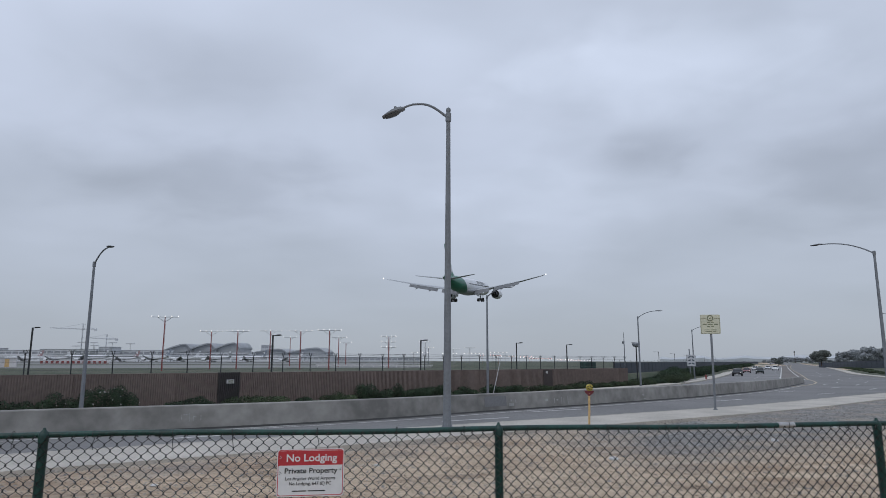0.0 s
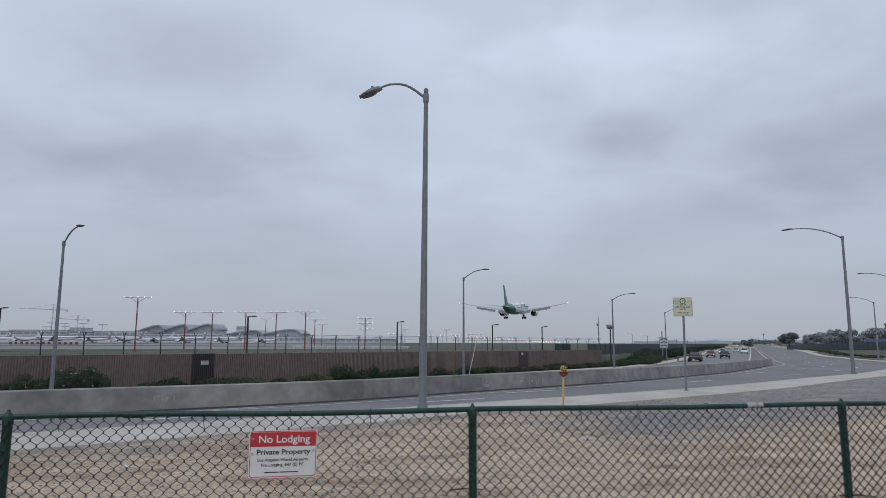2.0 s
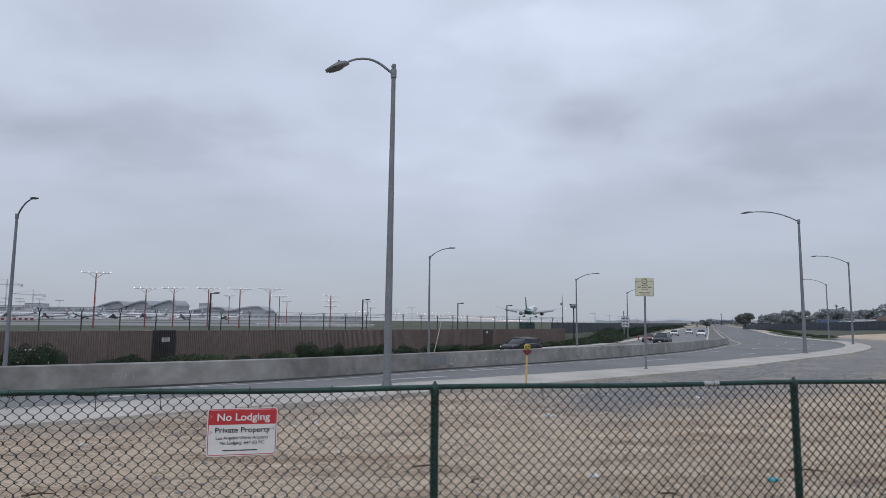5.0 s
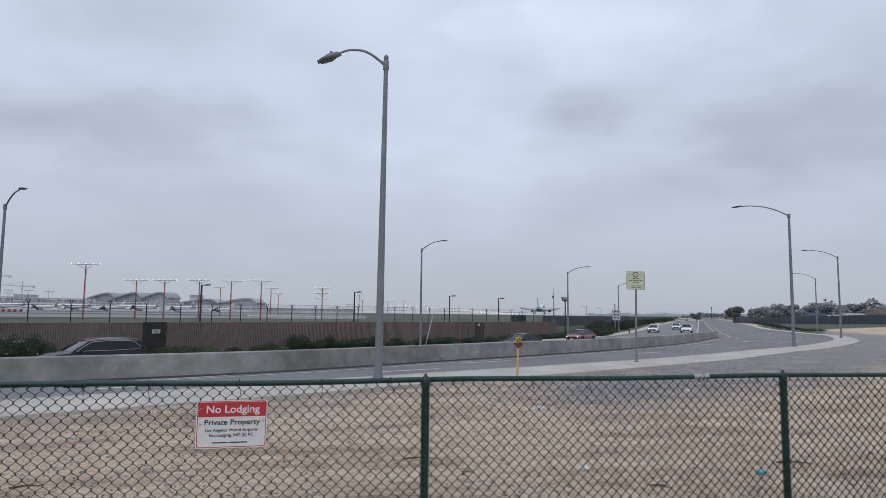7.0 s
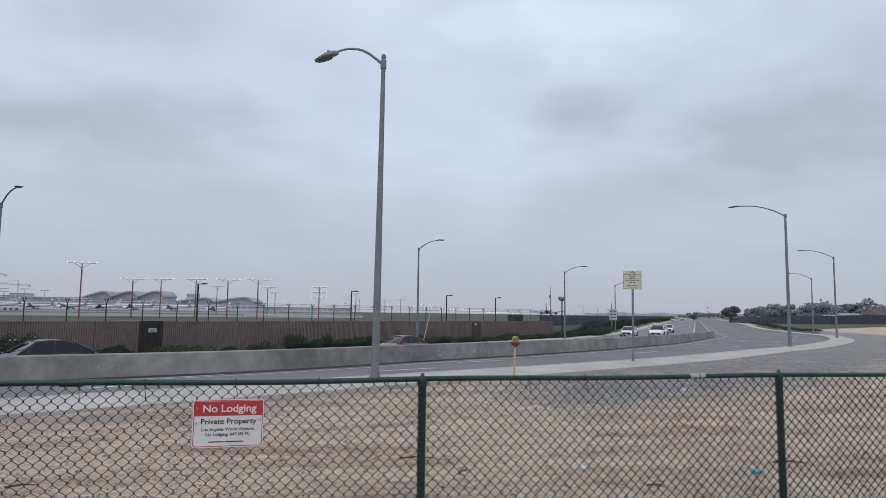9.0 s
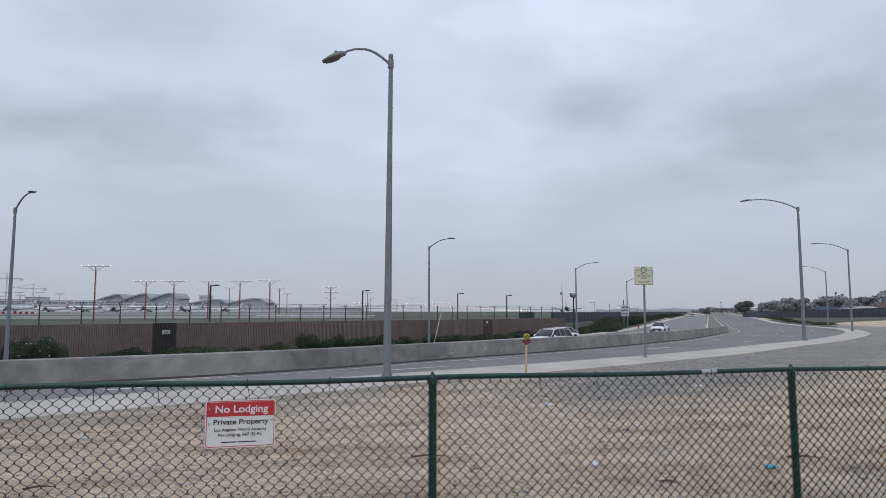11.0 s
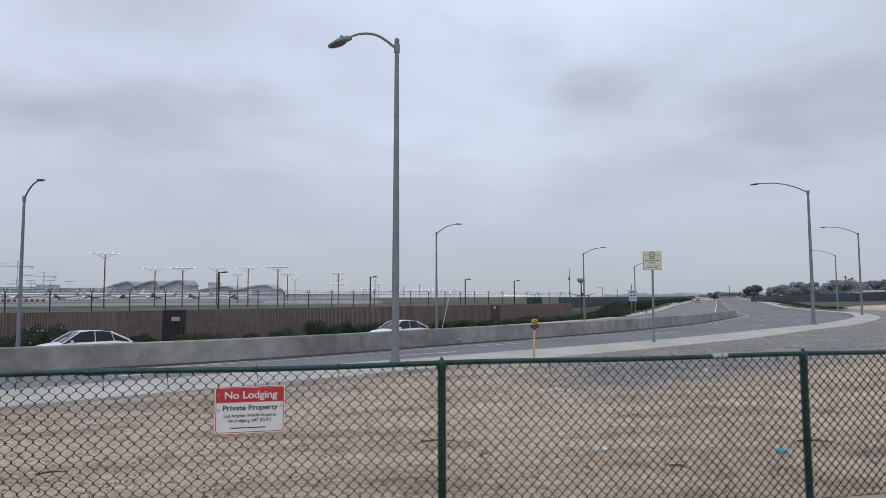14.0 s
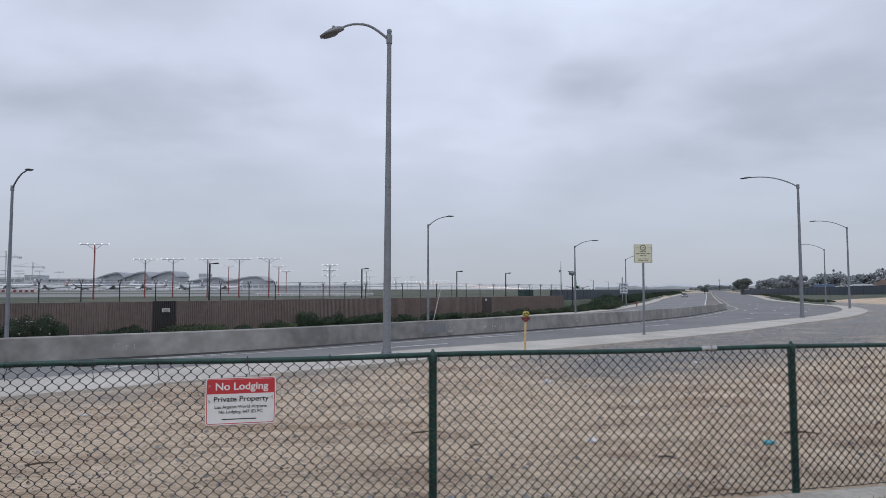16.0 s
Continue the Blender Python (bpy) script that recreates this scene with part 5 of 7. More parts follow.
        g.parent = a
        g.empty_display_size = 0.1
        fb = tube(bmesh.new(), [(-1.6, s * 5.2, -2.2), (-1.8, s * 5.5, -5.4)], 0.24, 8)
        tube(fb, [(0.2, s * 5.5, -5.5), (-3.8, s * 5.5, -5.75)], 0.2, 6)
        tube(fb, [(1.2, s * 4.6, -2.4), (-1.6, s * 5.4, -4.6)], 0.12, 6)
        part("strut", fb, AIR_GREY, g)
        for i, ax in enumerate((-0.3, -1.8, -3.3)):
            for o in (-0.72, 0.72):
                fb = lathe(bmesh.new(), [(0.35, -0.27), (0.62, -0.27), (0.67, -0.15), (0.67, 0.15), (0.62, 0.27), (0.35, 0.27)], 14, "y", (ax, s * 5.5 + o, -5.55 - 0.06 * i))
                part("wheel", fb, RUBBER, g, smooth=True)
        fb = bmesh.new()
        box(fb, (-1.2, s * 4.2, -3.2), (3.6, 0.08, 2.0), rot=pose(0, 0, 0, s * 12, 0, 0))
        part("gear_door", fb, AIR_W, g)
    # fin
    bm = bmesh.new()
    rings = []
    for x, z, ch in ((-20.5, 2.2, 11.5), (-24.2, 4.3, 8.7), (-32.5, 13.6, 3.6)):
        t = ch * 0.05
        rings.append([(x, 0, z), (x - ch * 0.3, t, z), (x - ch * 0.7, t * 0.7, z), (x - ch, 0, z), (x - ch * 0.7, -t * 0.7, z), (x - ch * 0.3, -t, z)])
    loft(bm, rings)
    bmesh.ops.recalc_face_normals(bm, faces=bm.faces[:])
    fin = part("fin", bm, AIR_G, a, "green tail fin")
    bm = bmesh.new()
    for s in (-1, 1):
        lathe(bm, [(0.02, s * 0.30), (1.5, s * 0.34), (1.6, s * 0.30)], 18, "y", (-30.3, 0, 9.0))
        box(bm, (-27.6, s * 0.42, 5.0), (1.6, 0.06, 2.6), rot=pose(0, 0, 0, 0, -40, 0))
    part("tail_emblem", bm, AIR_W, fin, "plain pale disc and stripe")
    # nose gear
    g = new("nose_gear")
    g.parent = a
    g.empty_display_size = 0.1
    part("strut", tube(bmesh.new(), [(29, 0, -2.6), (28.8, 0, -5.2)], 0.16, 8), AIR_GREY, g)
    for o in (-0.4, 0.4):
        part("wheel", lathe(bmesh.new(), [(0.25, -0.18), (0.5, -0.18), (0.53, 0), (0.5, 0.18), (0.25, 0.18)], 14, "y", (28.8, o, -5.4)), RUBBER, g, smooth=True)
    bm = bmesh.new()
    bmesh.ops.create_icosphere(bm, subdivisions=1, radius=0.3, matrix=Matrix.Translation((-37.5, 0, 1.95)))
    part("tail_light", bm, AIR_W, a)
    return a


PLANE = airliner()


# ---------------------------------------------------------------- planting
def leaf_cloud(name, clumps, count, size, material, parent, seed, droop=0.3):
    """Many small leaf blades spread through ellipsoid clumps (centre, radii), dense at their skins."""
    rng = np.random.default_rng(seed)
    vs, fs = [], []
    weights = np.array([max(r) ** 2 for _, r in clumps])
    picks = rng.choice(len(clumps), count, p=weights / weights.sum())
    d = rng.normal(size=(count, 3))
    d /= np.linalg.norm(d, axis=1)[:, None]
    rad = rng.uniform(0.55, 1.08, count) ** 0.6
    u = rng.normal(size=(count, 3))
    u /= np.linalg.norm(u, axis=1)[:, None]
    w = np.cross(u, d)
    w /= np.linalg.norm(w, axis=1)[:, None] + 1e-6
    sz = size * rng.uniform(0.6, 1.4, count)
    for i in range(count):
        c, r = clumps[picks[i]]
        p = np.array(c) + d[i] * np.array(r) * rad[i]
        if p[2] < 0.02:
            p[2] = 0.02 + rng.uniform(0, 0.1)
        a, b = u[i] * sz[i], w[i] * sz[i] * 0.45
        k = len(vs)
        vs += [tuple(p - a), tuple(p + b), tuple(p + a), tuple(p - b)]
        fs.append((k, k + 1, k + 2, k + 3))
    me = bpy.data.meshes.new(name)
    me.from_pydata(vs, [], fs)
    me.materials.append(material)
    ob = new(name, me)
    ob.parent = parent
    return ob


def shrub(x, y, z, width, depth, height, rz, material, label, seed, leaf=0.07, flowers=0, stems=6):
    """A shrub: stems and a crown of leaves in uneven clumps."""
    rng = np.random.default_rng(seed)
    s = thing("shrub", label, "shrub", "shrubs along the wall", pose(x, y, z, 0, 0, rz))
    clumps = []
    n = max(3, int(width / 0.5))
    for i in range(n):
        cx = -width / 2 + width * (i + 0.5) / n + rng.uniform(-0.1, 0.1)
        hh = height * rng.uniform(0.65, 1.0) * (0.75 + 0.25 * math.sin(math.pi * (i + 0.5) / n))
        clumps.append(((cx, rng.uniform(-0.2, 0.2) * depth, hh * 0.5), (width / n * rng.uniform(0.7, 1.0), depth * 0.5, hh * 0.5)))
    bm = bmesh.new()
    for i in range(stems):
        c, r = clumps[i % len(clumps)]
        tube(bm, [(c[0] * 0.7, c[1] * 0.5, -0.05), (c[0] * 0.85, c[1] * 0.8, r[2] * 0.5), (c[0], c[1], r[2] * 1.2)], [0.02, 0.015, 0.006], 5)
    part("stems", bm, BARK, s)
    leaf_cloud("foliage", clumps, int((1100 if y < 90 else 520) * width * max(0.7, height)), leaf, material, s, seed)
    if flowers:
        bm = bmesh.new()
        for _ in range(flowers):
            c, r = clumps[rng.integers(len(clumps))]
            v = rng.normal(size=3)
            v[1] = -abs(v[1])
            v /= np.linalg.norm(v)
            p = np.array(c) + v * np.array(r) * 1.05
            bmesh.ops.create_icosphere(bm, subdivisions=1, radius=rng.uniform(0.02, 0.042), matrix=Matrix.Translation(p))
        tagged(part("blossom", bm, WHITE_TRASH, s, "small white flowers"), kind="stuff")
    return s


def wall_point(s, off):
    p = WALL_A + WALL_D * s + np.array((WALL_D[1], -WALL_D[0])) * off
    return float(p[0]), float(p[1])


def planting():
    rz = math.degrees(math.atan2(WALL_D[1], WALL_D[0]))
    dark, low = "dense dark green shrub against the brown wall", "low spreading green ground-cover shrub by the wall"
    rows = [(-4.0, 1.6, 3.0, 1.2, 0.8, LEAF, dark, 0), (-0.9, 1.6, 2.4, 1.4, 1.05, LEAF, "dark green shrub with small white flowers", 5), (1.5, 1.6, 2.7, 1.5, 1.62, LEAF, "dark green shrub with small white flowers", 22), (6.4, 1.5, 2.9, 1.2, 0.62, LEAF, low, 0),
            (9.6, 1.7, 2.4, 1.2, 0.55, LEAF_L, low, 0), (11.9, 1.5, 2.6, 1.3, 0.6, LEAF_L, low, 0), (14.6, 1.4, 1.3, 1.0, 0.5, LEAF, low, 0), (17.4, 1.6, 2.6, 1.2, 0.6, LEAF_L, low, 0),
            (20.2, 1.2, 1.7, 1.3, 1.38, LEAF, "round dark green bush standing before the wall", 0), (21.8, 1.4, 1.8, 1.2, 0.7, LEAF, dark, 0), (23.4, 1.2, 1.2, 1.1, 1.0, LEAF, dark, 0), (25.4, 1.4, 2.6, 1.3, 0.86, LEAF, dark, 0), (27.9, 1.4, 2.6, 1.3, 0.85, LEAF, dark, 0),
            (31, 1.4, 2.4, 1.2, 0.6, LEAF, dark, 0), (34.5, 1.4, 2.4, 1.2, 0.8, LEAF, dark, 0), (37.5, 1.4, 2.6, 1.2, 0.7, LEAF, dark, 0), (41, 1.7, 3, 1.3, 0.55, LEAF_L, low, 0), (44.3, 2.0, 3, 1.3, 0.5, LEAF_L, low, 0), (47.5, 1.6, 3, 1.3, 0.6, LEAF_L, low, 0), (49.6, 1.2, 1.4, 1.1, 0.85, LEAF, dark, 0),
            (52, 1.7, 3, 1.3, 0.6, LEAF_L, low, 0), (55, 1.7, 3, 1.3, 0.7, LEAF_L, low, 0), (58, 1.8, 3, 1.4, 0.75, LEAF_L, low, 0), (61, 1.8, 3.2, 1.6, 0.95, LEAF_L, low, 0)]
    for i, (s, off, w, d, h, m_, lb, fl) in enumerate(rows):
        x, y = wall_point(s, off)
        shrub(x, y, z_far(y) + 0.06, w, d, h * 1.1 + max(0, -1.2 - z_far(y)), rz, m_, lb, 100 + i, 0.055 if h > 0.8 else 0.06, fl)
    # the slope past the wall's end
    for i, (x, y, w, d, h, m_) in enumerate(((18.8, 86.5, 4, 2.4, 0.9, LEAF), (22, 90, 4.5, 3, 1.35, LEAF_L), (23.2, 95, 5, 3, 1.6, LEAF), (25.5, 99.5, 5, 3, 1.75, LEAF_L), (26, 104.5, 5, 3, 1.9, LEAF))):
        shrub(x, y, Z_FAR + 0.1, w, d, h, 60, m_, "overgrown green shrub on the slope past the wall", 300 + i, 0.10)
    c = KERB_FAR - normals(KERB_FAR) * 5.2
    s0 = float(np.interp(106, c[:, 1], lengths(c)))
    for i in range(34):
        p, a = along(c, s0 + i * 5.5 * (1 + i * 0.03))
        shrub(p[0], p[1], Z_FAR + 0.1, 6.2 * (1 + i * 0.03), 3.0, 1.6 + 0.4 * math.sin(i * 1.7), a, LEAF, "dark green roadside shrub before the screened fence", 340 + i, 0.14)
    # right-hand verge
    rng = np.random.default_rng(8)
    for i in range(26):
        e = 12 + 4 * rng.random()
        if i % 2 == 0:
            continue
        c2 = EDGE + normals(EDGE) * 4.5
        s = float(np.interp(128 + i * 8.5, c2[:, 1], lengths(c2)))
        p, a = along(c2, s)
        h, _ = ground_height(float(p[0]), float(p[1]))
        shrub(p[0], p[1], h - 0.1, 8, 3, 0.45 + 0.4 * rng.random(), a, LEAF_L, "low green brush on the verge by the road", 400 + i, 0.16)


def tree(x, y, z, height, spread, material, label, seed, leaf=0.3, count=1500, trunk_frac=0.3):
    """Tapered trunk with limbs and a crown of leaf clumps with gaps."""
    rng = np.random.default_rng(seed)
    t = thing("tree", label, "tree", "trees in the distance", pose(x, y, z))
    bm = bmesh.new()
    tube(bm, [(0, 0, -0.3), (0.05, 0, height * 0.2), (0, 0.1, height * 0.55)], [height * 0.04, height * 0.03, height * 0.015], 7)
    clumps = []
    for i in range(9):
        a, rr = i * 2.4, spread * (0.15 + 0.5 * rng.random())
        cz = height * (trunk_frac + 0.12 + (0.88 - trunk_frac) * 0.8 * rng.random())
        k = 1 - 0.6 * abs(cz / height - 0.6)
        cen = (rr * math.cos(a) * k, rr * math.sin(a) * k, cz)
        clumps.append((cen, (spread * rng.uniform(0.28, 0.42), spread * rng.uniform(0.28, 0.42), height * rng.uniform(0.12, 0.2))))
        tube(bm, [(0, 0, height * (0.2 + 0.03 * i)), (cen[0] * 0.5, cen[1] * 0.5, cz * 0.75), cen], [height * 0.016, height * 0.01, height * 0.004], 5)
    part("trunk", bm, BARK, t)
    leaf_cloud("crown", clumps, count, leaf, material, t, seed)
    return t


def palm(x, y, z, height, seed):
    rng = np.random.default_rng(seed)
    t = thing("palm_tree", "tall thin palm tree on the skyline", "palm tree", "palms in the distance", pose(x, y, z))
    part("trunk", tube(bmesh.new(), [(0, 0, -0.3), (0.2, 0, height * 0.5), (0.1, 0, height)], [0.4, 0.3, 0.24], 6), BARK, t)
    bm = bmesh.new()
    for k in range(26):
        a, el = rng.uniform(0, 6.28), rng.uniform(-0.9, 1.2)
        d = Vector((math.cos(a) * math.cos(el), math.sin(a) * math.cos(el), math.sin(el)))
        ln = rng.uniform(1.1, 1.9)
        sd = d.cross(Vector((0, 0, 1))).normalized() * 0.3
        p0 = Vector((0.1, 0, height))
        q = [p0 - sd * 0.2, p0 + d * ln * 0.5 + sd, p0 + d * ln - Vector((0, 0, 0.5)), p0 + d * ln * 0.5 - sd]
        bm.faces.new([bm.verts.new(v) for v in q])
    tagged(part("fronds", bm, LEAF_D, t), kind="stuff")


def distance_right():
    """Single round tree, tree line, palms, screened fence, low buildings and lorries east of the road."""
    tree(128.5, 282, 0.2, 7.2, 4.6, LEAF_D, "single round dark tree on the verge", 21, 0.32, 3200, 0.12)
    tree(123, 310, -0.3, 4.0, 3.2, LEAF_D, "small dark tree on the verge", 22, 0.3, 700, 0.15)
    rng = np.random.default_rng(5)
    for i in range(38):
        px = 1345 + i * 9 + rng.uniform(-5, 5)
        d = rng.uniform(430, 620)
        h = rng.uniform(9, 17) * (0.75 if px < 1430 else 1.0)
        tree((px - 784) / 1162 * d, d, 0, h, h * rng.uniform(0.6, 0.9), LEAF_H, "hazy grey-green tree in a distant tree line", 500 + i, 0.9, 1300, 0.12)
    for i in range(16):
        px = 1222 + i * 7.5
        d = rng.uniform(800, 1050)
        h = rng.uniform(3, 5) + (4 if 1245 < px < 1290 else 0)
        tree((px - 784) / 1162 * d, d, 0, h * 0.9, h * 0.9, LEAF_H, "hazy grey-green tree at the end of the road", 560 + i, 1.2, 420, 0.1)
    for px, top, d in ((1475, 479, 560), (1487, 482, 560), (1393, 490, 600), (1408, 492, 620), (1272, 496, 900), (1459, 486, 540)):
        palm((px - 784) / 1162 * d, d, 0, 1.7 + (512 - top) / 1162 * d, int(px))
    # hillside far behind everything, its pale colour standing in for distance haze
    rng2 = np.random.default_rng(12)
    bm = bmesh.new()
    rings = []
    for i, a in enumerate(np.linspace(13, 46, 90)):
        d = 2600
        hh = 18 + 15 * smooth((a - 22) / 6) + 3.5 * math.sin(a * 1.7) + rng2.uniform(-1.5, 2.5)
        x, y = d * math.sin(radians(a)), d * math.cos(radians(a))
        k = 1.15
        rings.append([(x, y, -3), (x, y, hh * 0.6), (x * 1.03, y * 1.03, hh), (x * k, y * k, hh * 0.8), (x * k, y * k, -3)])
    loft(bm, rings)
    bmesh.ops.recalc_face_normals(bm, faces=bm.faces[:])
    tagged(part("backdrop", bm, RIDGE), "haze-pale grey wooded hillside on the horizon", "hillside", kind="structure")
    # dark screened fence on the slope
    f = thing("screened_fence", "dark fabric-screened fence on the grassy slope", "fence")
    pts = curve([(156, 345), (146, 300), (134, 242), (127, 202), (142, 186), (200, 172)], 10)
    for a, b in zip(pts, pts[1:]):
        mid, d = (a + b) / 2, b - a
        h, _ = ground_height(float(mid[0]), float(mid[1]))
        bm = bmesh.new()
        box(bm, (0, 0, 1.2), (float(np.hypot(*d)) - 0.05, 0.05, 3.0))
        o = part("screen_panel", bm, SCREEN, f)
        o.matrix_basis = pose(mid[0], mid[1], h, 0, 0, math.degrees(math.atan2(d[1], d[0])))
        bm = bmesh.new()
        tube(bm, [(0, 0, -0.3), (0, 0, 2.8)], 0.05, 5)
        o = part("post", bm, DARK, f)
        o.matrix_basis = pose(a[0], a[1], h)
    # low white building and parked lorries
    def lorry(x, y, ln, box_mat, label, rz=10):
        h, _ = ground_height(x, y)
        t = thing("lorry", label, "lorry", "parked lorries", pose(x, y, h, 0, 0, rz))
        part("cargo_box", box(bmesh.new(), (0, 0, 2.3), (ln, 2.5, 2.7), bevel=0.05), box_mat, t)
        part("cab", box(bmesh.new(), (ln / 2 + 1.2, 0, 1.7), (2.0, 2.4, 2.4), bevel=0.25), BUILD_W, t)
        part("windscreen", box(bmesh.new(), (ln / 2 + 2.21, 0, 2.1), (0.05, 2.0, 0.9), bevel=0.02), GLASS_D, t)
        for wx in (-ln * 0.35, -ln * 0.2, ln / 2 + 1.2):
            for s in (-1, 1):
                w = part("wheel", lathe(bmesh.new(), [(0.2, -0.15), (0.5, -0.15), (0.5, 0.15), (0.2, 0.15)], 12, "y"), RUBBER, t)
                w.matrix_basis = pose(wx, s * 1.1, 0.5)
    lorry(152, 262, 7.5, TRUCK_B, "blue box lorry parked behind the fence")
    lorry(172, 270, 7.0, BUILD_W, "white box lorry parked behind the fence", -5)

    def low_house(x, y, w, d, h, roof, wall_mat, label, gable=1.6):
        g, _ = ground_height(x, y)
        b = thing("house", label, "house", "low buildings in the distance", pose(x, y, g - 0.2, 0, 0, 15))
        part("wall", box(bmesh.new(), (0, 0, h / 2), (w, d, h)), wall_mat, b)
        bm = bmesh.new()
        loft(bm, [[(-w / 2 - 0.5, -d / 2 - 0.5, h), (-w / 2 - 0.5, d / 2 + 0.5, h), (-w / 2 + gable, 0, h + gable)], [(w / 2 + 0.5, -d / 2 - 0.5, h), (w / 2 + 0.5, d / 2 + 0.5, h), (w / 2 - gable, 0, h + gable)]])
        bmesh.ops.recalc_face_normals(bm, faces=bm.faces[:])
        part("roof", bm, roof, b)
        for k in range(4):
            wd = part("window", box(bmesh.new(), (0, 0, 0), (1.4, 0.1, 1.2)), WIN_D, b)
            wd.matrix_basis = pose(-w / 2 + w * (k + 0.5) / 4, -d / 2 - 0.03, h * 0.55)
    low_house(199, 310, 17, 9, 3.0, BUILD_W, BUILD_W, "long low white building behind the fence", 0.6)
    low_house(255, 372, 20, 12, 4.2, ROOF_B, HOUSE, "stucco house with brown roof", 3.0)


# ---------------------------------------------------------------- signs and small things by the road
def yellow_sign():
    x, y, z = 8.62, 28.4, z_near(28.4) + 0.137
    s = thing("roadside_sign", "cream-yellow notice board on a grey steel post", "sign", m=pose(x, y, z, 0, 0.5, -8))
    part("post", lathe(bmesh.new(), [(0.045, 0), (0.045, 3.87)], 10), STEEL, s)
    part("foot", lathe(bmesh.new(), [(0.09, 0), (0.09, 0.03), (0.05, 0.05)], 10), STEEL, s)
    b = part("board", rounded_plate(0.78, 0.80, 0.03, 0.02), SIGN_Y, s)
    b.matrix_basis = pose(-0.02, -0.05, 3.48)
    for (cx, cz, w, h) in ((-0.27, 0.245, 0.20, 0.012), (0.27, 0.245, 0.20, 0.012), (0, -0.375, 0.74, 0.012), (-0.365, -0.065, 0.012, 0.62), (0.365, -0.065, 0.012, 0.62)):
        part("border_line", box(bmesh.new(), (cx, -0.023, cz), (w, 0.004, h)), SIGN_G, b)
    ring = lathe(bmesh.new(), [(0.085, -0.022), (0.125, -0.027), (0.125, -0.022)], 20, "y", (0, 0, 0.25))
    part("round_emblem", ring, SIGN_G, b, "plain dark round emblem")
    part("emblem_field", lathe(bmesh.new(), [(0.001, -0.026), (0.085, -0.028), (0.085, -0.02)], 20, "y", (0, 0, 0.25)), SIGN_Y, b)
    part("emblem_mark", box(bmesh.new(), (0.01, -0.029, 0.25), (0.10, 0.004, 0.03), rot=pose(0, 0, 0, 0, -25, 0)), SIGN_G, b)
    for cz, ws in ((0.085, (0.13, 0.09)), (-0.005, (0.15, 0.2, 0.16)), (-0.095, (0.12, 0.1)), (-0.235, (0.2, 0.24)), (-0.30, (0.26, 0.12))):
        tot = sum(ws) + 0.04 * (len(ws) - 1)
        cx = -tot / 2
        for w in ws:
            part("text_bar", box(bmesh.new(), (cx + w / 2, -0.022, cz), (w, 0.003, 0.042 if cz > -0.2 else 0.024)), SIGN_G, b)
            cx += w + 0.04
    for cz in (3.70, 3.25):
        part("clamp", box(bmesh.new(), (0, -0.01, cz), (0.16, 0.07, 0.04), bevel=0.006), STEEL, s)


def marker_post():
    s = thing("utility_marker", "faded orange plastic utility marker post with damaged head", "marker post", m=pose(2.62, 21.3, z_near(21) + 0.12, 1.5, 1.5, 10))
    part("shaft", tube(bmesh.new(), [(0, 0, -0.05), (0.005, 0, 0.5), (0, 0, 0.98)], 0.034, 10), ORANGE, s, smooth=True)
    part("collar", lathe(bmesh.new(), [(0.037, 0.90), (0.04, 0.91), (0.04, 0.96), (0.037, 0.97)], 10), MAROON, s)
    bm = bmesh.new()
    loft(bm, [[(x, y, z) for x, y in ((-w, -0.03), (w, -0.03), (w, 0.03), (-w, 0.03))] for w, z in ((0.05, 0.93), (0.12, 0.985), (0.15, 1.06))])
    bmesh.ops.recalc_face_normals(bm, faces=bm.faces[:])
    part("head_base", bm, MAROON, s, "dark maroon lower head")
    bm = bmesh.new()
    lathe(bm, [(0.01, -0.045), (0.08, -0.04), (0.11, -0.02), (0.11, 0.03), (0.01, 0.035)], 12, "y", (0.01, 0, 1.15))
    part("head_disc", bm, YELLOW, s, "round yellow head", True)
    for a, r, l in ((20, 0.06, 0.09), (80, 0.05, 0.07), (150, 0.07, 0.06), (230, 0.05, 0.1), (300, 0.08, 0.05)):
        part("disc_mark", box(bmesh.new(), (0.01 + r * math.cos(radians(a)), -0.046, 1.15 + r * math.sin(radians(a))), (l, 0.006, 0.02), rot=pose(0, 0, 0, 0, a, 0)), SIGN_K, s)


